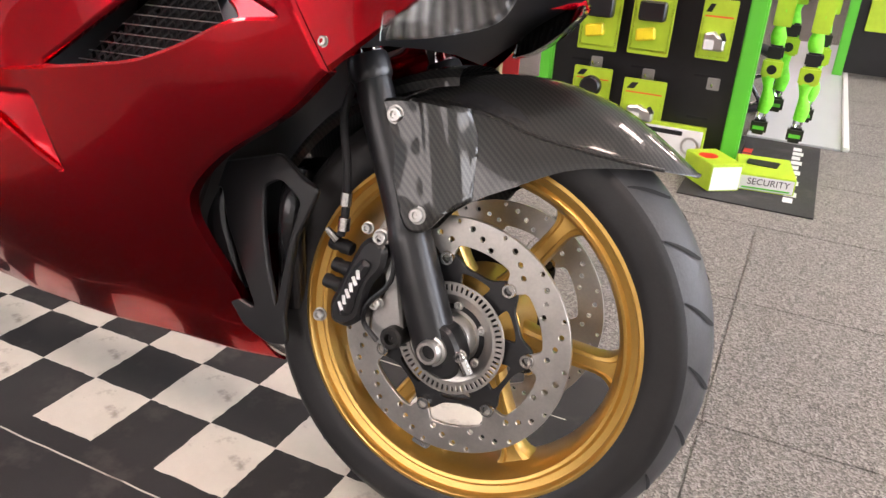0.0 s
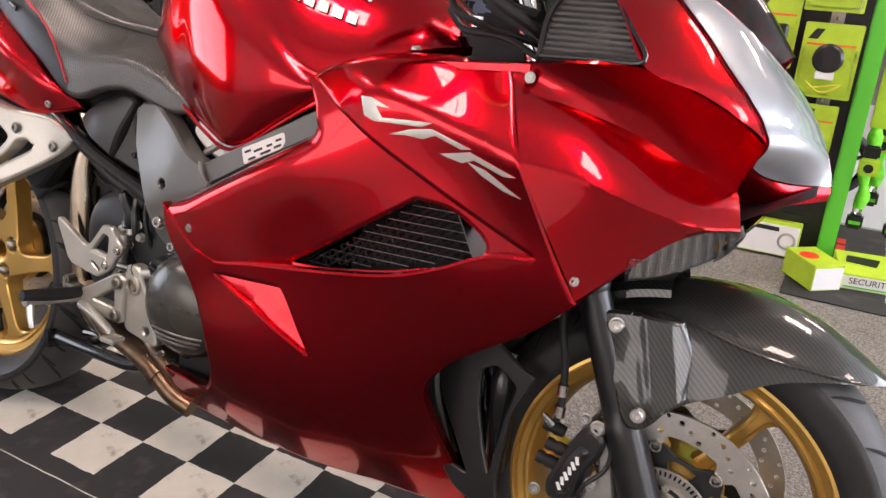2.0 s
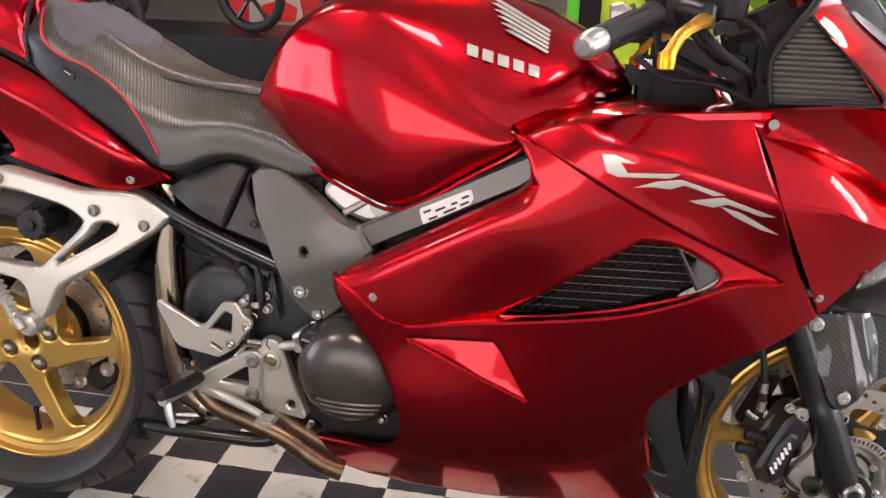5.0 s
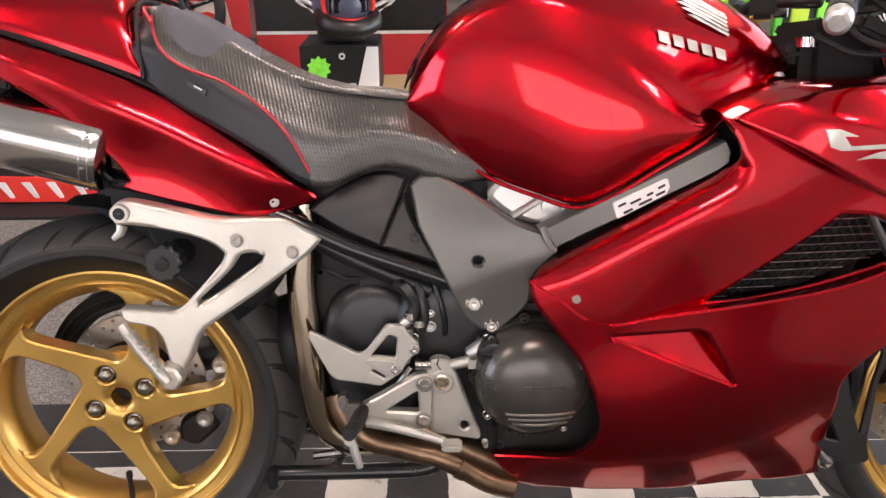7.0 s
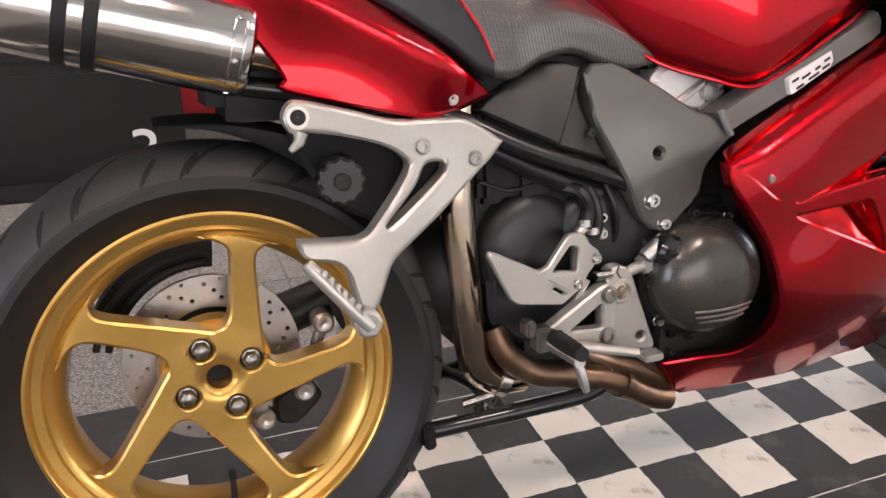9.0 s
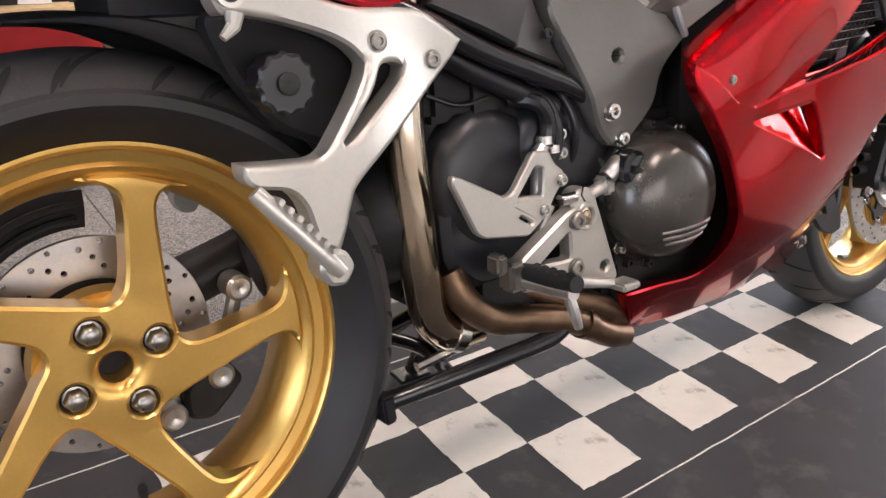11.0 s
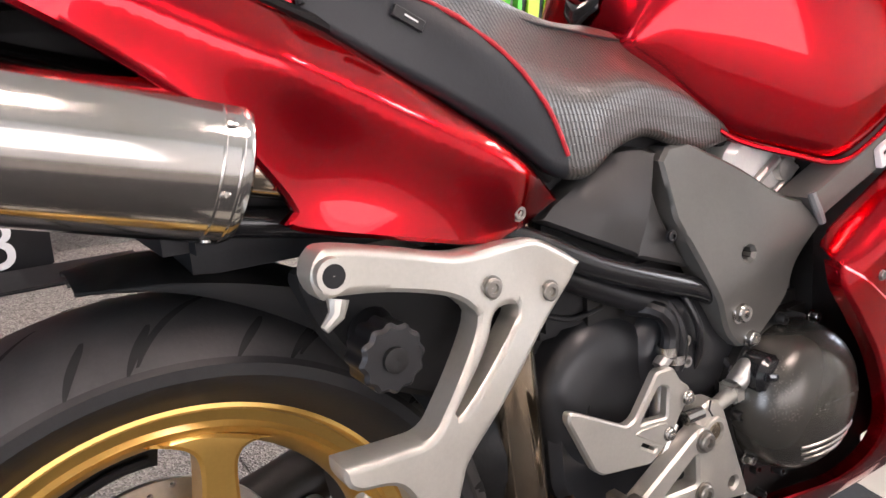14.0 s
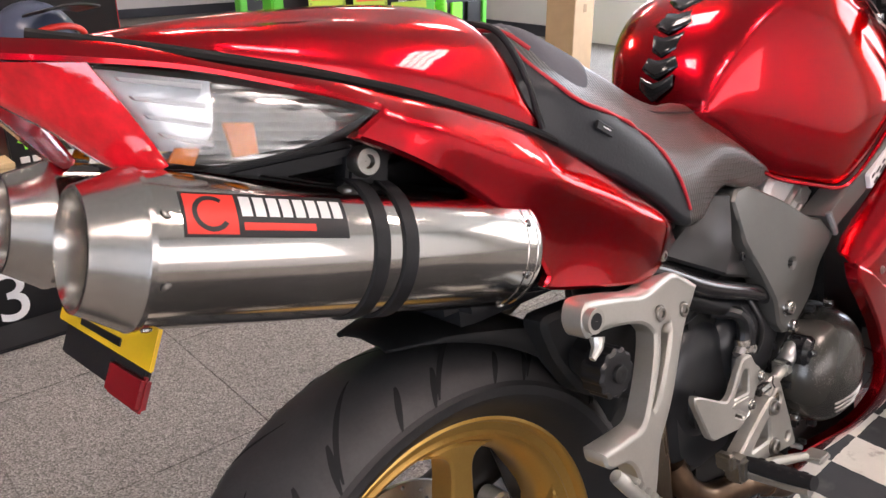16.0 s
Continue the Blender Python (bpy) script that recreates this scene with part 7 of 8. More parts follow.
def silencer(s):
    """A polished silencer can, its axis from tail to front, with end caps, strap and sticker."""
    a, b = AX0.copy(), AX1.copy()
    a.y, b.y = s * a.y, s * b.y
    d = (b - a).normalized()
    m = Matrix.Translation(a) @ d.to_track_quat("X", "Z").to_matrix().to_4x4()
    ln = (b - a).length
    can = part("silencer", moved(lathe([(0.0555, 0.0), (0.0565, 0.003), (0.0565, ln - 0.006), (0.054, ln), (0.046, ln + 0.004), (0.030, ln + 0.006)], 72, axis="X"), m), STAINLESS, bike, "polished stainless silencer can")
    part("end_cap", moved(lathe([(0.0576, 0.003), (0.0576, -0.001), (0.0562, -0.003), (0.0500, -0.017), (0.0440, -0.031), (0.0428, -0.0345), (0.0405, -0.0350), (0.0392, -0.031), (0.0372, -0.01), (0.0362, 0.06)], 64, axis="X"), m), STEEL, can, "conical stainless end cap")
    part("outlet_bore", moved(lathe([(0.0361, 0.0), (0.0355, 0.08), (0.0005, 0.085)], 40, axis="X"), m), MATTB, can)
    for x in (ln - 0.020, ln - 0.008):
        part("can_band", moved(lathe([(0.0563, x - 0.0016), (0.0568, x - 0.0008), (0.0568, x + 0.0008), (0.0563, x + 0.0016)], 64, axis="X"), m), STAINLESS, can)
    for x in (0.176, 0.204):
        part("strap", moved(lathe([(0.0567, x - 0.007), (0.0590, x - 0.0065), (0.0590, x + 0.0065), (0.0567, x + 0.007)], 64, axis="X"), m), MATTB, can, "black rubber strap")
    part("strap_lug", moved(block(0.169, 0.211, -0.012 * s, 0.012 * s, 0.054, 0.085, 0.004), m), MATTB, can)
    for x, t in ((0.010, 60), (0.010, 110), (0.010, 160), (ln - 0.016, 60), (ln - 0.016, 110), (ln - 0.016, 160)):
        r = radians(t)
        p = m @ Vector((x, -s * 0.0566 * math.sin(r), 0.0566 * math.cos(r)))
        part("rivet", moved(lathe([(0.0042, 0), (0.0036, 0.0015), (0.0005, 0.0022)], 12, axis="Z"), Matrix.Translation(p) @ (p - m @ Vector((x, 0, 0))).to_track_quat("Z", "Y").to_matrix().to_4x4()), STEEL, can)

    def sticker(x0, x1, t0, t1, mt, lift, nm):
        rows = [[m @ Vector((x, -s * (0.0566 + lift) * math.sin(radians(t)), (0.0566 + lift) * math.cos(radians(t)))) for x in (x0, x1)] for t in np.linspace(t0, t1, 9)]
        return part(nm, grid(rows), mt, can)

    sticker(0.020, 0.146, 42, 76, BLACK, 0.0005, "sticker")
    sticker(0.022, 0.058, 44, 74, LABELR, 0.0008, "sticker_square")
    rows = []
    for ring in (0.010, 0.0135):
        rows.append([m @ Vector((0.040 + ring * math.cos(t), -s * 0.0577 * math.sin(radians(59) + ring * math.sin(t) / 0.0577), 0.0577 * math.cos(radians(59) + ring * math.sin(t) / 0.0577))) for t in np.linspace(0.6, 5.4, 24)])
    part("sticker_swirl", grid(rows), BLACK, can)
    for k in range(8):
        x = 0.0615 + 0.0104 * k
        sticker(x, x + 0.0080, 45 + 0.2 * k, 61, WHITE, 0.0009, "sticker_bar")
    sticker(0.062, 0.118, 65.5, 71, LABELR, 0.0009, "sticker_bar")
    part("hanger_bolt", moved(join(lathe([(0.0125, 0.01), (0.0135, -0.004), (0.011, -0.009), (0.006, -0.009), (0.005, -0.004), (0.0004, -0.004)], 24)), pose(-0.088, s * -0.122, 0.856, 0, 0, 0 if s == 1 else 180)), NUT, can)
    part("front_pipe", tube([b + d * 0.0, b + d * 0.05, Vector((0.23, s * -0.09, 0.69)), Vector((0.32, s * -0.07, 0.655))], 0.021, 18), HEATED, can)


silencer(1)
silencer(-1)
part("tail_inner", block(-0.20, 0.16, -0.07, 0.07, 0.74, 0.86, 0.02), MATTB, bike)

# ---- rear end
rows = []
for t in np.linspace(0, 1, 26):
    a = radians(97 - 62 * t)
    r = 0.345 - 0.006 * t
    w = along(t, [(0, 0.045), (0.1, 0.065), (0.3, 0.092), (1, 0.096)])
    w = float(w)
    lo = float(along(t, [(0, 0.002), (0.2, 0.012), (0.5, 0.035), (1, 0.06)]))
    rows.append([(RW[0] + q * math.cos(a), y, RW[2] + q * math.sin(a)) for q, y in ((r - lo, -w), (r - 0.004, -w + 0.003), (r, -w * 0.7), (r + 0.004, 0), (r, w * 0.7), (r - 0.004, w - 0.003), (r - lo, w))])
hug = part("rear_hugger", grid(rows), SEAL, bike, "matt black rear hugger", 45)
hug.modifiers.new("thickness", "SOLIDIFY").thickness = 0.003
part("shock_bracket", slab([(0.10, 0.655), (0.30, 0.645), (0.33, 0.58), (0.26, 0.50), (0.16, 0.545), (0.12, 0.60)], -0.120, -0.09, 0.02, 0.006), SEAL, bike)
knob_out = [(0.0265 * (1 + 0.05 * math.cos(12 * a)) * math.cos(a), 0.0265 * (1 + 0.05 * math.cos(12 * a)) * math.sin(a)) for a in np.linspace(0, 2 * math.pi, 97)[:-1]]
knob = part("preload_knob", moved(slab(knob_out, -0.022, 0.006, bevel=0.003, raw=True), pose(0.148, -0.155, 0.591)), BLACK, bike, "black fluted preload adjuster knob")
part("knob_cap", moved(lathe([(0.010, -0.0215), (0.010, -0.026), (0.007, -0.027), (0.0005, -0.026)], 18), pose(0.148, -0.155, 0.591)), DARK, knob)
part("preload_body", tube([(0.148, -0.15, 0.591), (0.165, -0.10, 0.60)], 0.02, 16), DARK, knob)
part("swingarm", join(tube([(0.0, 0.115, 0.317), (0.12, 0.125, 0.345), (0.28, 0.11, 0.39), (0.42, 0.07, 0.42)], [0.05, 0.046, 0.05, 0.055], 20, 0.02, True, 0.7), tube([(0.30, 0.10, 0.40), (0.40, -0.02, 0.42), (0.43, -0.09, 0.42)], 0.04, 16, 0.02), lathe([(0.06, 0.075), (0.085, 0.085), (0.085, 0.14), (0.06, 0.15), (0.0005, 0.15)], 40, RW)), DARK, bike, "black single-sided swingarm")
part("swingarm_pivot", join(tube([(0.20, 0.09, 0.37), (0.30, 0.03, 0.40), (0.38, -0.02, 0.42)], [0.06, 0.085, 0.09], 20, 0.02), block(0.33, 0.44, -0.055, 0.10, 0.29, 0.56, 0.02)), DARK, bike)
part("hub_carrier", lathe([(0.128, 0.085), (0.150, 0.080), (0.168, 0.088), (0.170, 0.110), (0.150, 0.122), (0.128, 0.115), (0.128, 0.085)], 30, RW, "Y", 75, 84), DARK, bike, "black curved hub carrier guard")
for r in (0.139, 0.155):
    part("rear_brake_hose", tube([(r * math.cos(radians(a)), 0.074, 0.317 + r * math.sin(radians(a))) for a in range(88, 172, 8)], 0.005, 8), MATTB, bike)
part("rear_shock", tube([(0.33, 0.0, 0.64), (0.37, 0.0, 0.40)], 0.032, 18), DARK, bike)
rc = part("rear_caliper", slab([(0.075, 0.245), (0.125, 0.275), (0.150, 0.235), (0.105, 0.195), (0.075, 0.205)], 0.040, 0.095, 0.012, 0.006), DARK, bike)
for x, z in ((0.157, 0.349), (0.121, 0.248), (0.060, 0.215)):
    part("caliper_link", moved(lathe([(0.016, 0.03), (0.016, 0.0), (0.012, -0.004), (0.006, -0.004), (0.0005, -0.002)], 20), pose(x, 0.04, z)), ALLOY, rc)
part("torque_arm", tube([(0.157, 0.05, 0.349), (0.121, 0.05, 0.248)], 0.009, 10), ALLOY, rc)

# ---- stands
cs = part("centre_stand", join(tube([(0.268, -0.078, 0.205), (0.30, -0.085, 0.209), (0.42, -0.10, 0.218), (0.52, -0.105, 0.225), (0.56, -0.10, 0.25)], 0.0125, 14), tube([(0.268, 0.078, 0.205), (0.42, 0.10, 0.218), (0.56, 0.10, 0.25)], 0.0125, 14), tube([(0.36, -0.09, 0.214), (0.38, 0.0, 0.216), (0.36, 0.09, 0.214)], 0.010, 12)), GLOSSB, bike, "gloss-black folded centre stand")
part("stand_foot", block(-0.018, 0.018, -0.02, 0.02, -0.008, 0.008, 0.003), GLOSSB, cs).matrix_basis = pose(0.266, -0.078, 0.203, 0, 85, 0)
part("stand_spring", tube([(0.33, -0.06, 0.225), (0.42, -0.06, 0.235)], 0.007, 8), STEEL, cs)
part("side_stand", join(tube([(0.50, 0.10, 0.26), (0.50, 0.17, 0.15), (0.50, 0.225, 0.068)], 0.012, 12), moved(block(-0.03, 0.03, -0.02, 0.02, -0.004, 0.004, 0.002), pose(0.50, 0.230, 0.058, 11, 0, 0))), GLOSSB, bike, "black side stand, down")

# ---- bars and cockpit
for s in (1, -1):
    end = Vector((1.016, s * -0.307, 0.911))
    inn = Vector((1.098, s * -0.165, 0.957))
    d = (inn - end).normalized()
    bar = part("handlebar", tube([inn + d * 0.10 + Vector((0.04, 0, -0.02)), inn + d * 0.02, inn, end + d * 0.02], 0.011, 14), BLACK, bike, "black handlebar")
    part("grip", tube([end + d * 0.020, end + d * 0.024, end + d * 0.085, end + d * 0.150, end + d * 0.156], [0.0165, 0.0175, 0.0162, 0.0165, 0.019], 20, 0.008), MATTB, bar, "black rubber grip")
    part("bar_end", tube([end - d * 0.018, end - d * 0.015, end - d * 0.004, end + d * 0.014, end + d * 0.021], [0.010, 0.0145, 0.0165, 0.0168, 0.0155], 24, 0.005), ALLOY, bar, "brushed alloy bar end")
    for k in range(10):
        a = k * 0.628
        side = d.cross(Vector((0, 0, 1))).normalized()
        up = side.cross(d)
        o = (side * math.cos(a) + up * math.sin(a)) * 0.0168
        part("grip_rib", tube([end + d * (0.035 + 0.010 * (k % 3)) + o, end + d * (0.12 + 0.008 * (k % 3)) + o], 0.0011, 5, 0.05), MATTB, bar)
    lev = part("brake_lever", tube([(1.100, s * -0.352, 0.898), (1.106, s * -0.335, 0.908), (1.118, s * -0.300, 0.926), (1.135, s * -0.262, 0.938), (1.150, s * -0.215, 0.946), (1.160, s * -0.176, 0.953)], [0.010, 0.0075, 0.0075, 0.009, 0.0115, 0.012], 12, 0.012, True, 0.6), GOLDA, bar, "gold anodised lever")
    part("lever_tip", moved(lathe([(0.0005, -0.010), (0.009, -0.009), (0.010, 0.0), (0.009, 0.009), (0.0005, 0.010)], 14, axis="Z"), pose(1.100, s * -0.353, 0.896)), GOLDA, lev)
    part("lever_perch", join(tube([(1.162, s * -0.180, 0.955), (1.13, s * -0.150, 0.962)], [0.014, 0.018], 12), moved(lathe([(0.012, -0.014), (0.012, 0.012), (0.009, 0.016), (0.0005, 0.016)], 16, axis="Z"), pose(1.160, s * -0.176, 0.955))), BLACK, bar)
    part("switch_block", moved(block(-0.022, 0.022, -0.024, 0.024, -0.026, 0.026, 0.008), pose(1.112, s * -0.140, 0.962, 0, 0, s * 25)), MATTB, bar)
    part("fluid_reservoir", moved(join(lathe([(0.024, -0.03), (0.026, 0.0), (0.026, 0.016), (0.020, 0.020), (0.0005, 0.020)], 24, axis="Z")), pose(1.19, s * -0.145, 0.985)), MATTB, bar)
for pts, r in (([(1.13, -0.16, 0.95), (1.16, -0.18, 0.92), (1.19, -0.15, 0.90), (1.23, -0.09, 0.90)], 0.0055), ([(1.15, -0.17, 0.945), (1.18, -0.20, 0.91), (1.22, -0.18, 0.885), (1.24, -0.12, 0.86)], 0.006), ([(1.10, -0.15, 0.945), (1.11, -0.17, 0.90), (1.16, -0.17, 0.88), (1.21, -0.13, 0.87)], 0.005),
               ([(1.08, -0.12, 0.90), (1.12, -0.15, 0.875), (1.18, -0.16, 0.87), (1.23, -0.16, 0.85)], 0.0045), ([(1.17, -0.14, 0.96), (1.22, -0.17, 0.945), (1.25, -0.16, 0.90), (1.245, -0.13, 0.86)], 0.004), ([(1.12, -0.1, 0.92), (1.17, -0.12, 0.91), (1.22, -0.15, 0.90)], 0.007)):
    part("cable", tube(pts, r, 9), MATTB, bike)
part("steering_crown", join(block(1.06, 1.16, -0.06, 0.06, 0.86, 0.89, 0.012), moved(lathe([(0.03, -0.02), (0.03, 0.012), (0.02, 0.018), (0.0005, 0.018)], 24, axis="Z"), pose(1.14, 0, 0.90))), DARK, bike)
part("dashboard", block(-0.03, 0.05, -0.11, 0.11, -0.05, 0.05, 0.02), MATTB, bike).matrix_basis = pose(1.27, 0, 0.93, 0, -30, 0)
part("inner_shroud", block(1.215, 1.300, -0.145, 0.145, 0.80, 0.945, 0.02), MATTB, bike)
part("frame_head", block(1.09, 1.215, -0.078, 0.078, 0.79, 0.925, 0.02), MATTB, bike)
part("cockpit_floor", block(1.00, 1.36, -0.17, 0.17, 0.77, 0.80, 0.01), MATTB, bike)
part("ignition_ring", moved(lathe([(0.012, 0), (0.017, 0), (0.017, 0.014), (0.012, 0.014)], 20, axis="Z"), pose(1.10, -0.06, 0.885)), CHROME, bike)

# ---- number plate hanger
pl = Matrix.Translation((-0.250, 0.012, 0.803)) @ pose(0, 0, 0, 0, 26, 0)
part("plate_hanger", join(tube([(-0.18, -0.03, 0.86), (-0.22, -0.035, 0.84), (-0.25, -0.035, 0.80)], 0.010, 10), tube([(-0.18, 0.03, 0.86), (-0.22, 0.035, 0.84), (-0.25, 0.035, 0.80)], 0.010, 10), moved(block(0.001, 0.006, -0.10, 0.10, -0.10, 0.045, 0.002), pl)), MATTB, bike, "black number-plate hanger")
np_ = part("number_plate", moved(block(-0.003, 0.0, -0.115, 0.115, -0.072, 0.048, 0.001), pl), YELLOW, bike, "yellow rear number plate")
for row, z in ((0, 0.018), (1, -0.030)):
    for k in range(4 if row == 0 else 3):
        y = -0.072 + 0.048 * k + (0.02 if row else 0)
        part("plate_bar", moved(block(-0.0042, -0.003, y - 0.015, y + 0.015, z - 0.019, z + 0.019, 0), pl), BLACK, np_)
part("plate_bar", moved(block(-0.0042, -0.003, -0.05, 0.05, -0.066, -0.060, 0), pl), BLACK, np_)
part("rear_reflector", moved(block(-0.002, 0.006, -0.105, -0.030, -0.105, -0.078, 0.003), pl), REFRED, bike, "red rear reflector")

# ---------------------------------------------------------------- the shop's goods behind the motorcycle


def letters(text, size, depth, material, parent, m, name="lettering"):
    """Raised letters in the built-in font, as a mesh, on the xy plane of m."""
    c = bpy.data.curves.new(name, "FONT")
    c.body, c.size, c.extrude, c.align_x, c.align_y = text, size, depth, "CENTER", "CENTER"
    o = bpy.data.objects.new(name, c)
    me = bpy.data.meshes.new_from_object(o)
    bpy.data.objects.remove(o)
    me.materials.append(material)
    ob = new(name, me)
    ob.parent = parent
    ob.matrix_basis = m
    return ob


# display rack with hanging packs
RX0, RX1, RYF = 0.955, 1.600, 1.878
rack = thing("display_rack", "black slotted display rack with bright green posts", "display rack")
part("back_panel", block(RX0, RX1 - 0.03, RYF, RYF + 0.03, 0.02, 1.75, 0.003), BLACK, rack)
part("post", block(RX1 - 0.03, RX1 + 0.025, RYF - 0.02, RYF + 0.05, -0.004, 1.78, 0.006), GREEN, rack, "bright green square post")
part("post", block(RX0 - 0.045, RX0, RYF - 0.02, RYF + 0.05, -0.004, 1.78, 0.006), GREEN, rack, "bright green square post")
part("foot_plate", block(RX0 - 0.045, RX1 + 0.025, RYF - 0.05, RYF + 0.32, -0.004, 0.018, 0.004), BLACK, rack)
for k in range(11):
    for i in range(3):
        x = RX0 + 0.10 + 0.21 * i
        part("slot", block(x - 0.035, x + 0.035, RYF - 0.0012, RYF + 0.002, 0.14 + 0.14 * k, 0.148 + 0.14 * k, 0), MATTB, rack)

STRIP = plain("orange_print", (0.75, 0.14, 0.02), 0.45)
BLISTER = glassy("clear_blister", (0.93, 0.95, 0.93), 0.06)


def blister_pack(w, h, kind):
    ob = thing("blister_pack", "lime-green blister pack holding a disc lock, hung on a hook", "blister pack", group="packs on the display rack")
    part("backing_card", slab([(-w / 2, -h), (w / 2, -h), (w / 2, 0), (-w / 2, 0)], -0.001, 0.0, 0.006, 0.0003), LIME, ob)
    part("printed_strip", block(-w * 0.42, w * 0.42, -0.0016, -0.001, -h * 0.30, -h * 0.27, 0), STRIP, ob)
    part("printed_logo", slab([(-w * 0.42, -h * 0.22), (-w * 0.25, -h * 0.22), (-w * 0.15, -h * 0.08), (-w * 0.30, -h * 0.08)], -0.0016, -0.001, 0.002, 0.0002), BLACK, ob)
    if kind == 0:
        part("lock_body", slab([(-w * 0.32, -h * 0.62), (-w * 0.32, -h * 0.40), (w * 0.32, -h * 0.40), (w * 0.32, -h * 0.62)], -0.035, -0.002, 0.012, 0.006), BLACK, ob)
        part("lock_arm", slab([(-w * 0.30, -h * 0.86), (-w * 0.34, -h * 0.72), (w * 0.10, -h * 0.68), (w * 0.16, -h * 0.82)], -0.025, -0.002, 0.010, 0.005), plain("yellow_lock", (0.75, 0.62, 0.02), 0.4), ob)
    elif kind == 1:
        part("lock_body", lathe([(0.0005, -0.034), (w * 0.22, -0.034), (w * 0.27, -0.026), (w * 0.27, -0.002)], 24, (0, 0, -h * 0.46)), BLACK, ob)
        part("price_label", block(-w * 0.16, w * 0.16, -0.03, -0.002, -h * 0.74, -h * 0.64, 0.002), WHITE, ob)
        part("reminder_cable", tube([(-w * 0.3, -0.01, -h * 0.8), (0, -0.014, -h * 0.92), (w * 0.3, -0.01, -h * 0.8), (0, -0.012, -h * 0.84), (-w * 0.25, -0.01, -h * 0.88)], 0.003, 6), plain("yellow_cable", (0.7, 0.62, 0.05), 0.4), ob)
    else:
        part("lock_body", slab([(-w * 0.30, -h * 0.84), (-w * 0.30, -h * 0.56), (0.0, -h * 0.52), (w * 0.1, -h * 0.60), (w * 0.32, -h * 0.60), (w * 0.32, -h * 0.84)], -0.034, -0.002, 0.008, 0.006), ALLOY, ob)
        part("lock_key", tube([(w * 0.2, -0.02, -h * 0.55), (w * 0.3, -0.03, -h * 0.66)], 0.008, 8), BLACK, ob)
        part("price_label", block(-w * 0.26, w * 0.02, -0.037, -0.033, -h * 0.82, -h * 0.66, 0.001), WHITE, ob)
    part("hanging_tab", slab([(-w * 0.16, 0.0), (w * 0.16, 0.0), (w * 0.10, 0.022), (-w * 0.10, 0.022)], -0.001, 0.0, 0.006, 0.0003), BLISTER, ob)
    part("blister_rim", join(*[block(a, b, -0.004, -0.001, c, d, 0) for a, b, c, d in ((-w * 0.46, -w * 0.43, -h * 0.96, -h * 0.33), (w * 0.43, w * 0.46, -h * 0.96, -h * 0.33), (-w * 0.43, w * 0.43, -h * 0.96, -h * 0.94))]), BLISTER, ob)
    return ob


def hook(x, z):
    ob = thing("rack_hook", "short chromed steel hook on the rack", "hook", group="rack hooks")
    part("wire", tube([(x, RYF, z), (x, RYF - 0.05, z), (x, RYF - 0.065, z + 0.012)], 0.003, 8), CHROME, ob)
    part("price_holder", block(x - 0.02, x + 0.02, RYF - 0.006, RYF, z - 0.02, z + 0.02, 0.002), ALLOY, ob)
    return ob


for w, h, kind, x, z, y in ((0.105, 0.185, 2, 1.487, 0.530, 0.03), (0.135, 0.285, 0, 1.285, 0.620, 0.04), (0.135, 0.285, 0, 1.115, 0.615, 0.04), (0.135, 0.14, 1, 1.110, 0.268, 0.03), (0.145, 0.160, 2, 1.292, 0.250, 0.03),
                            (0.17, 0.23, 1, 1.475, 0.785, 0.04), (0.15, 0.23, 0, 1.295, 0.865, 0.04), (0.15, 0.23, 2, 1.11, 0.88, 0.04), (0.17, 0.24, 0, 1.46, 1.06, 0.04), (0.15, 0.24, 1, 1.27, 1.13, 0.04), (0.15, 0.24, 2, 1.09, 1.15, 0.04), (0.17, 0.24, 2, 1.45, 1.34, 0.04), (0.16, 0.24, 0, 1.24, 1.40, 0.04)):
    p = blister_pack(w, h, kind)
    p.matrix_basis = pose(x, RYF - y, z, -3, 0, 0)
    hook(x, z + 0.012)
hook(1.506, 0.262)


def carton(name, label, w, d, h, m):
    ob = thing(name, label, "box", m)
    part("carton", block(-w / 2, w / 2, -d / 2, d / 2, 0, h, 0.002), LIME, ob)
    part("white_flank", block(-w / 2 + 0.004, w / 2 - 0.004, -d / 2 - 0.0012, -d / 2 + 0.001, 0.004, h * 0.9, 0), WHITE, ob)
    return ob


c1 = carton("lock_carton", "small lime and white lock carton standing on the black mat", 0.105, 0.16, 0.085, pose(1.575, 1.655, 0.0, 0, 0, 38))
part("red_seal", moved(lathe([(0.03, 0.0), (0.03, 0.0006), (0.0005, 0.0006)], 20, axis="Z"), pose(-0.015, 0.01, 0.085)), LABELR, c1)
c2 = carton("lock_carton", "flat lime carton lettered SECURITY on the black mat", 0.165, 0.22, 0.052, pose(1.725, 1.765, 0.0, 0, 0, 8))
letters("SECURITY", 0.028, 0.0004, BLACK, c2, pose(0.005, -0.1115, 0.030, 90, 0, 0))
part("printed_strip", block(-0.07, 0.07, -0.1122, -0.1112, 0.008, 0.013, 0), GREEN, c2)
part("print_shape", slab([(-0.05, -0.06), (0.05, -0.05), (0.03, 0.02), (-0.06, 0.0)], 0.0, 0.001, 0.01, 0.0002), BLACK, c2).matrix_basis = pose(0, 0, 0.0535, 90, 0, 0)
c3 = carton("lock_carton", "lime alarm-lock carton leaning at the rack's foot", 0.20, 0.05, 0.12, pose(1.415, 1.835, 0.0, -8, 0, 0))
part("print_bar", block(-0.085, 0.03, -0.0275, -0.026, 0.085, 0.10, 0), BLACK, c3)
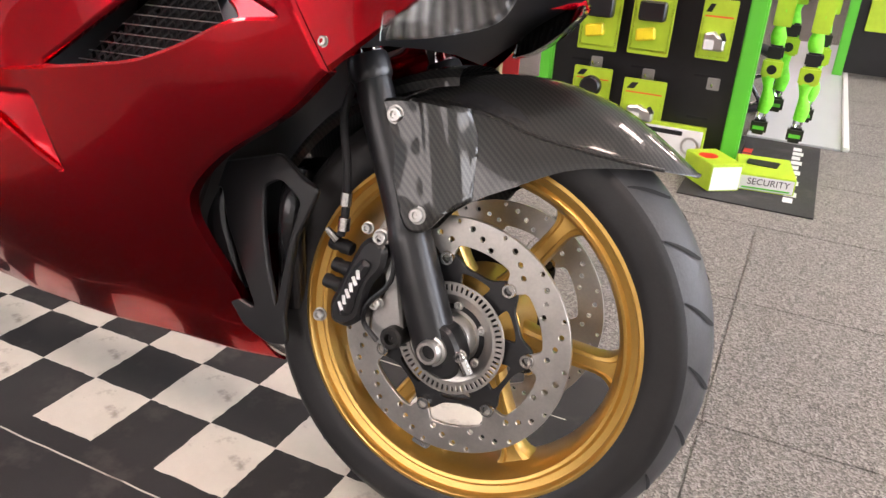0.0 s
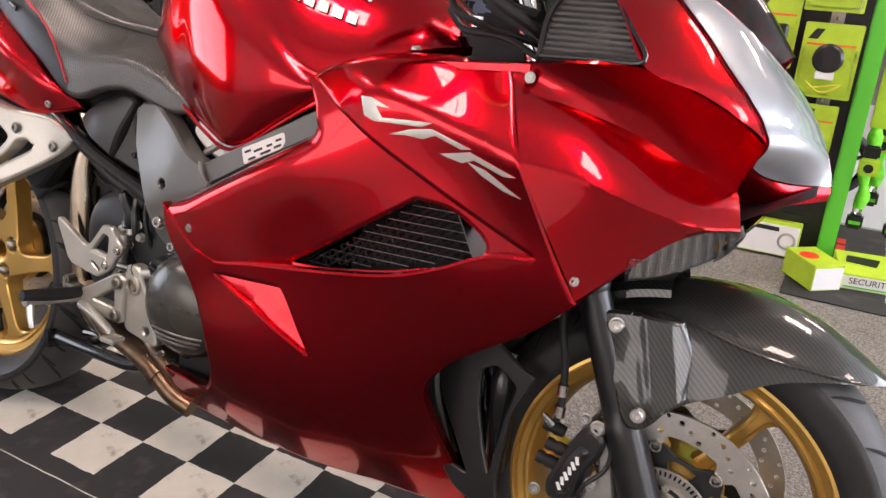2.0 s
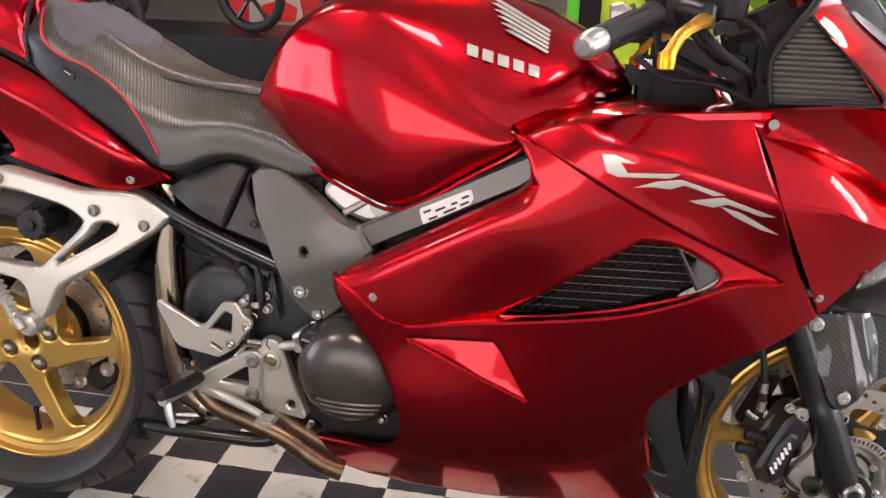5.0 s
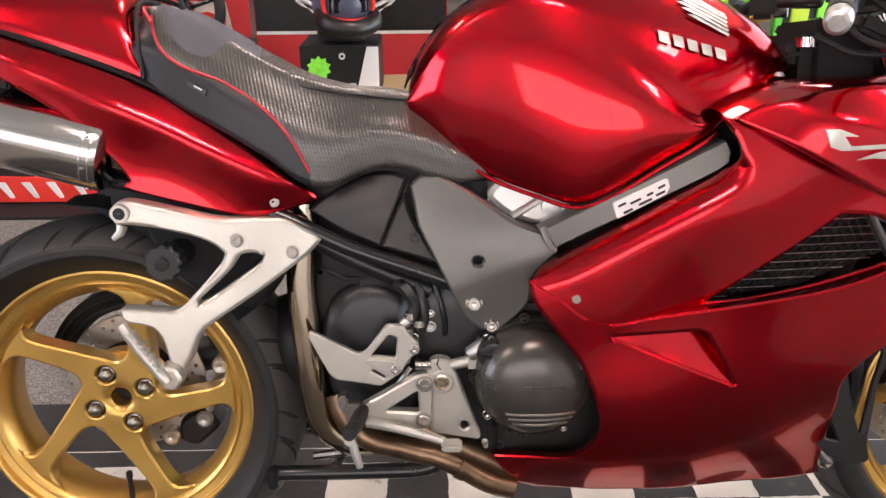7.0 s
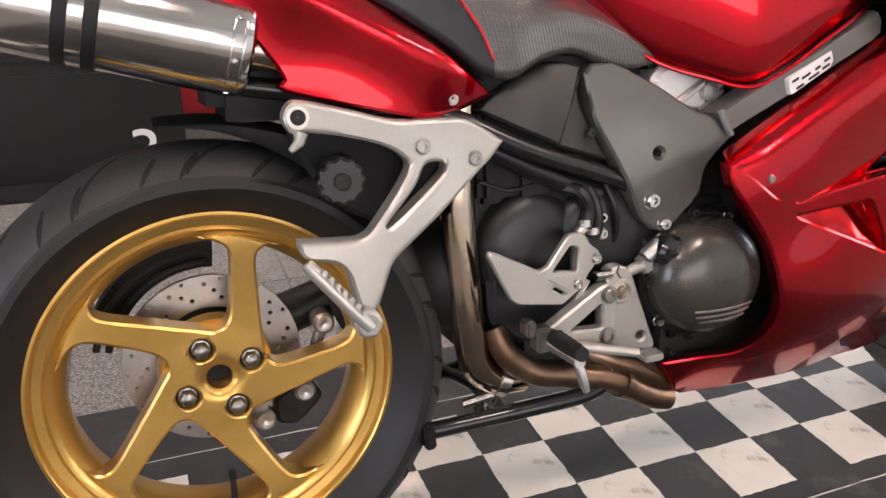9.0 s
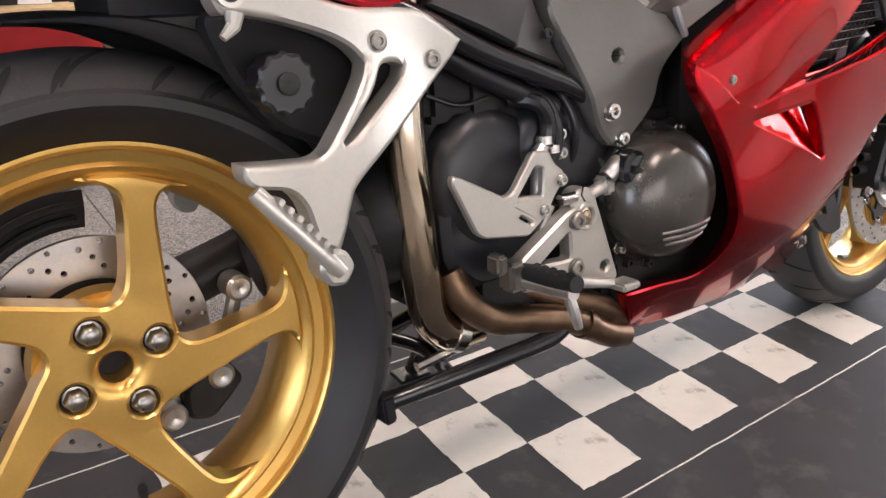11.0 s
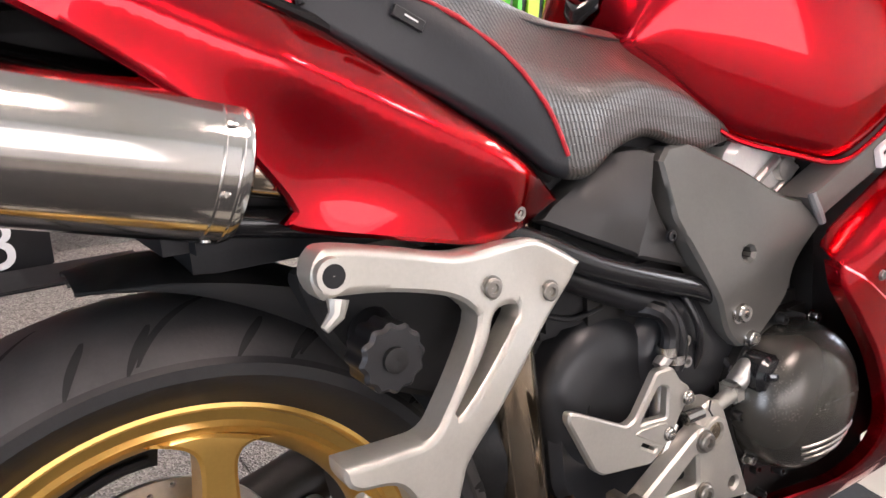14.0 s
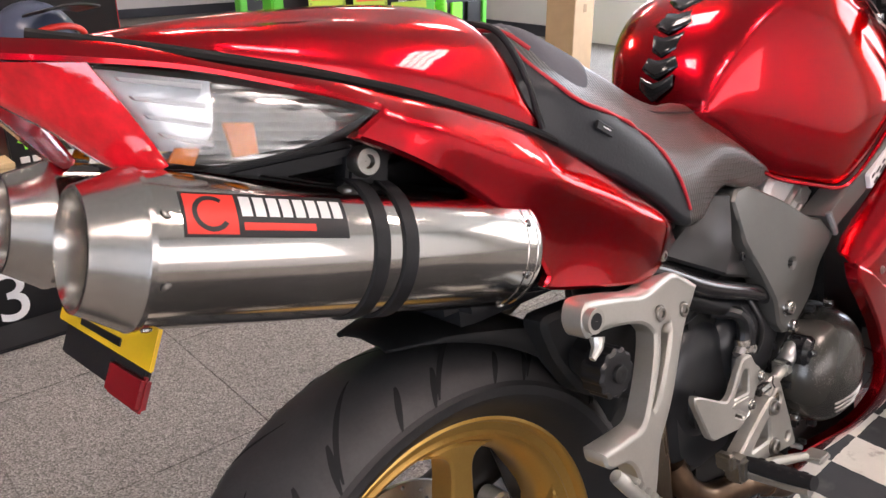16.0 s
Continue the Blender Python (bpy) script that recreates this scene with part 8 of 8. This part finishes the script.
part("print_shape", moved(lathe([(0.022, 0.0), (0.03, 0.0), (0.03, 0.001), (0.022, 0.001)], 20), pose(0.06, -0.0275, 0.055)), ALLOY, c3)

brand_mat = thing("counter_mat", "black floor mat with worn white lettering under the rack", "mat")
part("mat_base", block(1.500, 1.886, 1.500, 2.320, -0.0042, 0.0, 0.0012), MATBLACK, brand_mat)
for k in range(11):
    y = 1.60 + 0.062 * k
    part("print_bar", block(1.795, 1.823 + 0.008 * (k % 2), y, y + 0.045, -0.001, 0.0008, 0), WHITE, brand_mat)
for k in range(4):
    y = 1.86 + 0.075 * k
    part("red_bar", block(1.632, 1.662, y, y + 0.06, -0.001, 0.0008, 0), LABELR, brand_mat)
pale = thing("pale_board", "pale grey board with a white edge lying on the carpet", "board")
part("board", block(1.62, 1.955, 2.335, 5.2, -0.004, 0.004, 0.002), plain("pale_vinyl", (0.50, 0.52, 0.54), 0.35, 0.0, 0.06, 4), pale)
part("edge_strip", block(1.956, 1.982, 2.335, 5.2, -0.004, 0.012, 0.004), WHITE, pale)


def chain_lock(x, y, z0, z1):
    ob = thing("chain_lock", "hanging chain lock in a crumpled neon green sleeve", "chain lock", group="chain locks by the rack")
    rg = random.Random(int(x * 1000))
    n = 26
    pts = [(x + 0.006 * math.sin(1.7 * i) + rg.uniform(-0.002, 0.002), y + 0.005 * math.cos(1.3 * i), z0 + 0.075 + (z1 - z0 - 0.075) * i / n) for i in range(n + 1)]
    part("sleeve", tube(pts, [0.019 + 0.0045 * math.sin(i * 2.4) + rg.uniform(-0.001, 0.002) for i in range(n + 1)], 12, 0.012), SLEEVE, ob)
    part("chain_link", tube([(x - 0.008, y, z0 + 0.085), (x - 0.011, y, z0 + 0.065), (x, y, z0 + 0.045), (x + 0.011, y, z0 + 0.065), (x + 0.008, y, z0 + 0.085)], 0.005, 8), CHROME, ob)
    part("end_cap", block(x - 0.026, x + 0.026, y - 0.02, y + 0.02, z0, z0 + 0.052, 0.008), BLACK, ob)
    part("cap_mark", block(x - 0.018, x + 0.018, y - 0.0212, y - 0.019, z0 + 0.018, z0 + 0.030, 0), GREEN, ob)
    part("buckle", block(x - 0.032, x + 0.032, y - 0.03, y - 0.012, z0 + 0.195, z0 + 0.255, 0.006), LIME, ob)
    part("buckle_eye", moved(lathe([(0.0155, 0.0), (0.0155, -0.0014), (0.0005, -0.0014)], 18), pose(x, y - 0.03, z0 + 0.222)), BLACK, ob)
    part("buckle_cap", block(x - 0.025, x + 0.025, y - 0.026, y + 0.005, z0 + 0.255, z0 + 0.30, 0.006), BLACK, ob)
    part("header_card", block(x - 0.028, x + 0.028, y - 0.024, y - 0.020, z0 + 0.36, z0 + 0.60, 0.002), LIME, ob)
    return ob


for x, y, z in ((1.668, 2.0, 0.095), (1.785, 2.0, 0.085), (1.70, 2.09, 0.16), (1.80, 2.09, 0.14)):
    chain_lock(x, y, z, 1.25)
rail = thing("hanging_rail", "green steel arm that carries the chain locks", "rail")
part("arm", tube([(1.612, 1.93, 1.26), (1.62, 2.0, 1.262), (1.84, 2.0, 1.262)], 0.012, 10), GREEN, rail)
part("arm", tube([(1.612, 1.93, 1.28), (1.63, 2.09, 1.282), (1.84, 2.09, 1.282)], 0.012, 10), GREEN, rail)

# low black plinth with printed front, and the things on it
plinth = thing("display_plinth", "low black plinth with red and white printed logos", "plinth")
part("body", block(-2.3, 0.085, 1.76, 2.45, -0.004, 0.355, 0.006), BLACK, plinth)
part("kick_strip", block(-2.3, 0.30, 1.60, 1.752, -0.004, 0.006, 0.003), MATTB, plinth)
part("logo_plate", slab([(-1.16, 0.012), (-0.76, 0.012), (-0.735, 0.05), (-0.76, 0.105), (-0.82, 0.125), (-0.90, 0.112), (-1.16, 0.118)], 1.748, 1.759, 0.02, 0.002), LABELR, plinth, "red outlined logo")
for k in range(4):
    x = -1.145 + 0.095 * k
    part("logo_bar", slab([(x, 0.095), (x + 0.035, 0.095), (x + 0.055, 0.045), (x + 0.06, 0.03), (x + 0.042, 0.03)], 1.744, 1.748, 0.005, 0.0008), WHITE, plinth)
letters("3", 0.215, 0.001, WHITE, plinth, pose(-0.045, 1.757, 0.075, 90, 0, 0))
mat2 = thing("small_mat", "black strip mat with scattered cream squares", "mat")
part("mat_base", block(0.09, 1.15, 1.575, 1.745, -0.0043, 0.0, 0.001), MATBLACK, mat2)
for x in (0.34, 0.62, 0.90):
    part("printed_square", block(x, x + 0.11, 1.60, 1.71, -0.001, 0.0007, 0), MATWHITE, mat2)

table = thing("display_table", "low pale wooden table behind the plinth", "table")
part("top", block(-0.02, 0.62, 1.80, 2.30, 0.345, 0.385, 0.004), WOOD, table)
for x, y in ((0.01, 1.83), (0.59, 1.83), (0.01, 2.27), (0.59, 2.27)):
    part("leg", block(x - 0.02, x + 0.02, y - 0.02, y + 0.02, -0.004, 0.345, 0.003), WOOD, table)
planks = thing("plank_stack", "stack of thin pale timber slats", "timber")
for k in range(6):
    part("slat", block(-0.16 + 0.004 * (k % 2), 0.035, 1.765, 1.86, 0.356 + 0.017 * k, 0.371 + 0.017 * k, 0.002), WOOD, planks)
hbox = thing("helmet_carton", "black helmet carton with a green star sticker on the table", "box")
part("carton", block(0.045, 0.345, 1.86, 2.14, 0.386, 0.585, 0.004), BLACK, hbox)
part("white_corner", slab([(0.25, 0.388), (0.343, 0.388), (0.343, 0.58), (0.30, 0.58)], 1.857, 1.862, 0.003, 0.0005), WHITE, hbox)
part("ring_mark", moved(lathe([(0.006, 0), (0.0125, 0), (0.0125, -0.001), (0.006, -0.001)], 20), pose(0.205, 1.859, 0.545)), WHITE, hbox)
star12 = [((0.047 if k % 2 else 0.036) * math.cos(k * math.pi / 10) + 0.115, (0.047 if k % 2 else 0.036) * math.sin(k * math.pi / 10) + 0.50) for k in range(20)]
part("star_sticker", slab(star12, 1.856, 1.859, 0.001, 0.0003), SLEEVE, hbox)
for k in range(6):
    part("print_bar", block(0.07 + 0.032 * k, 0.094 + 0.032 * k, 1.857, 1.861, 0.425, 0.442, 0), WHITE, hbox)
# helmet: shell, peak, chin bar, red eye-port trim
hel = thing("motocross_helmet", "black and grey off-road helmet with red trim, on its carton", "helmet", pose(0.205, 1.99, 0.587, 0, 0, 18))
rows = []
for u in np.linspace(0, math.pi, 18):
    rows.append([(0.118 * math.sin(u) * math.cos(w), 0.135 * math.sin(u) * math.sin(w), 0.135 + 0.128 * math.cos(u)) for w in np.linspace(0, 2 * math.pi, 33)[:-1]])
part("shell", grid(rows, True), plain("blue_grey_shell", (0.07, 0.085, 0.13), 0.3), hel)
part("chin_bar", tube([(-0.10, -0.05, 0.10), (-0.085, -0.13, 0.075), (0, -0.175, 0.06), (0.085, -0.13, 0.075), (0.10, -0.05, 0.10)], [0.03, 0.032, 0.034, 0.032, 0.03], 14), BLACK, hel)
part("eye_port", tube([(-0.085, -0.095, 0.10), (-0.092, -0.10, 0.165), (-0.04, -0.122, 0.195), (0.04, -0.122, 0.195), (0.092, -0.10, 0.165), (0.085, -0.095, 0.10), (0.03, -0.142, 0.088), (-0.03, -0.142, 0.088), (-0.085, -0.095, 0.10)], 0.009, 10), LABELR, hel)
part("goggle", block(-0.075, 0.075, -0.125, -0.09, 0.10, 0.18, 0.015), GLOSSB, hel)
part("goggle_tag", block(-0.01, 0.03, -0.1275, -0.124, 0.13, 0.16, 0), plain("yellow_tag", (0.6, 0.6, 0.05), 0.5), hel)
part("peak", grid([[(x, -0.09 - 0.11 * t, 0.245 + 0.02 * t - 1.6 * x * x) for x in np.linspace(-0.085, 0.085, 11)] for t in np.linspace(0, 1, 6)]), BLACK, hel).modifiers.new("thickness", "SOLIDIFY").thickness = 0.006
part("neck_roll", lathe([(0.075, 0.0), (0.10, 0.008), (0.105, 0.03), (0.09, 0.04)], 28, axis="Z"), MATTB, hel)

ban = thing("wall_banner", "red, black and white printed banner with a winged emblem", "banner")
part("cloth", block(-0.24, 0.62, 2.46, 2.475, 0.0, 1.5, 0.002), BANRED, ban)
part("black_field", block(-0.235, 0.615, 2.457, 2.4605, 0.55, 1.45, 0), BLACK, ban)
part("white_line", block(-0.235, 0.615, 2.4565, 2.4605, 0.535, 0.549, 0), WHITE, ban)
for s in (1, -1):
    for k in range(3):
        z = 0.665 - 0.03 * k
        part("emblem_feather", slab([(0.17 + s * 0.05, z - 0.03), (0.17 + s * (0.26 - 0.05 * k), z + 0.055), (0.17 + s * (0.20 - 0.05 * k), z - 0.005), (0.17 + s * 0.07, z - 0.055)], 2.452, 2.4565, 0.006, 0.0004), WHITE, ban)
ban2 = thing("wall_banner", "red, grey and white printed display panel", "banner")
part("cloth", block(-0.72, -0.26, 2.46, 2.475, 0.0, 1.3, 0.002), BANRED, ban2)
part("pale_field", slab([(-0.62, 0.42), (-0.32, 0.42), (-0.36, 0.68), (-0.60, 0.68)], 2.455, 2.4605, 0.01, 0.0005), plain("grey_print", (0.5, 0.47, 0.42), 0.6), ban2)
part("red_shape", slab([(-0.54, 0.54), (-0.38, 0.54), (-0.36, 0.60), (-0.44, 0.64), (-0.54, 0.61)], 2.45, 2.455, 0.012, 0.0005), LABELR, ban2)


def balance_bike(m, paint, label):
    """A child's electric balance bike: two spoked wheels, frame, fork, bars and saddle."""
    ob = thing("balance_bike", label, "balance bike", m, "small bikes on the plinth")
    for x in (0.0, 0.62):
        w = part("wheel", join(lathe([(0.112, -0.012), (0.118, -0.014), (0.118, 0.014), (0.112, 0.012), (0.106, 0.0), (0.112, -0.012)], 40, (x, 0, 0.15)), lathe([(0.0005, -0.03), (0.022, -0.03), (0.022, 0.03), (0.0005, 0.03)], 20, (x, 0, 0.15))), GLOSSB, ob)
        part("tyre", lathe(curve([(0.114, -0.016), (0.128, -0.024), (0.145, -0.018), (0.150, 0.0), (0.145, 0.018), (0.128, 0.024), (0.114, 0.016)], 0.006), 60, (x, 0, 0.15)), RUBBER, ob)
        for k in range(5):
            a = k * 1.2566 + 0.3
            part("spoke", tube([(x + 0.015 * math.cos(a), 0, 0.15 + 0.015 * math.sin(a)), (x + 0.112 * math.cos(a), 0, 0.15 + 0.112 * math.sin(a))], 0.009, 8), GLOSSB, ob)
        part("hub_cap", lathe([(0.011, -0.036), (0.011, -0.03), (0.0005, -0.037)], 12, (x, 0, 0.15)), ALLOY, ob)
    part("frame", tube([(0.02, 0, 0.16), (0.17, 0, 0.25), (0.33, 0, 0.30), (0.50, 0, 0.40)], [0.018, 0.024, 0.024, 0.02], 14), paint, ob)
    part("battery_case", block(0.20, 0.42, -0.04, 0.04, 0.17, 0.28, 0.02), BLACK, ob)
    for s in (-1, 1):
        part("fork_blade", tube([(0.62, s * 0.035, 0.15), (0.52, s * 0.035, 0.42)], 0.011, 10), BLACK, ob)
    part("steerer", tube([(0.53, 0, 0.38), (0.485, 0, 0.50)], 0.014, 10), BLACK, ob)
    part("bar", tube([(0.45, -0.2, 0.54), (0.48, -0.08, 0.50), (0.48, 0.08, 0.50), (0.45, 0.2, 0.54)], 0.010, 10), BLACK, ob)
    part("saddle", tube([(0.06, 0, 0.37), (0.14, 0, 0.355), (0.26, 0, 0.345)], [0.03, 0.045, 0.02], 14, 0.02, True, 0.5), BLACK, ob)
    part("seat_post", tube([(0.17, 0, 0.24), (0.14, 0, 0.35)], 0.012, 10), ALLOY, ob)
    return ob


for x0, x1, y0, y1, z in ((-1.24, -0.20, 1.93, 2.30, 0.55), (-1.86, -0.80, 1.765, 1.915, 0.48)):
    riser = thing("display_riser", "plain black display block on the plinth", "display block", group="blocks on the plinth")
    part("body", block(x0, x1, y0, y1, 0.356, z, 0.005), BLACK, riser)
balance_bike(pose(-1.03, 2.05, 0.551), BLACK, "small black balance bike on a black display block")
balance_bike(pose(-1.56, 1.84, 0.481), PINK, "small pink balance bike on a black display block")
balance_bike(pose(0.95, 2.6, -0.004, 0, 0, 12), LABELR, "small red balance bike standing on the carpet")

# far end: rails of goods, a tall carton, the grey wall
for x, y in ((1.9, 4.0), (2.9, 4.3), (3.9, 4.6)):
    r2 = thing("display_rack", "tall green and black goods rack at the far end", "display rack", group="far racks")
    part("back_panel", block(x + 0.05, x + 0.65, y, y + 0.03, 0.02, 1.8, 0.003), BLACK, r2)
    for q in (x, x + 0.65):
        part("post", block(q, q + 0.05, y - 0.02, y + 0.05, -0.004, 1.85, 0.005), GREEN, r2)
    for k in range(4):
        for i in range(3):
            part("pack", block(x + 0.10 + 0.18 * i, x + 0.22 + 0.18 * i, y - 0.03, y - 0.001, 0.25 + 0.38 * k, 0.45 + 0.38 * k, 0.004), (LIME, SLEEVE, BLACK)[(i + k) % 3], r2)
tall = thing("tall_carton", "tall brown cardboard carton standing on the carpet", "carton", pose(4.38, 3.45, -0.004, 0, 0, 12))
part("carton", block(-0.16, 0.16, -0.12, 0.12, 0, 1.25, 0.004), CARD, tall)
for k in range(6):
    part("print_bar", block(-0.02, 0.03, -0.1215, -0.119, 0.45 + 0.09 * k, 0.51 + 0.09 * k, 0), plain("faded_print", (0.25, 0.16, 0.09), 0.8) if k == 0 else bpy.data.materials["faded_print"], tall)

# ---------------------------------------------------------------- carpet tiles, last
floor = tagged(link_mesh("floor", *block(X0 - 0.2, X1 + 0.2, Y0 - 0.2, Y1 + 0.2, -0.15, -0.0085, 0), CARPET), "flecked grey carpet-tile shop floor", "floor", kind="structure")
S = 0.5
tile0 = None
OX, OY = 0.245, 0.355
rest = []
for i in range(-10, 14):
    for j in range(-9, 20):
        x, y = OX + i * S, OY + j * S
        if not (X0 < x + S and x < X1 and Y0 < y + S and y < Y1):
            continue
        if -3 <= i <= 8 and -4 <= j <= 8:
            if tile0 is None:
                tile0 = part("carpet_tile", block(0.0008, S - 0.0008, 0.0008, S - 0.0008, -0.0088, -0.0045, 0.0012), CARPET, floor)
                o = tile0
            else:
                o = new("carpet_tile", tile0.data)
                o.parent = floor
            o.location = (x, y, 0)
        else:
            rest.append(block(x + 0.0008, x + S - 0.0008, y + 0.0008, y + S - 0.0008, -0.0088, -0.0045, 0.0012))
r = link_mesh("carpet_tiles", *join(*rest), CARPET, floor)
r["kind"] = "stuff"
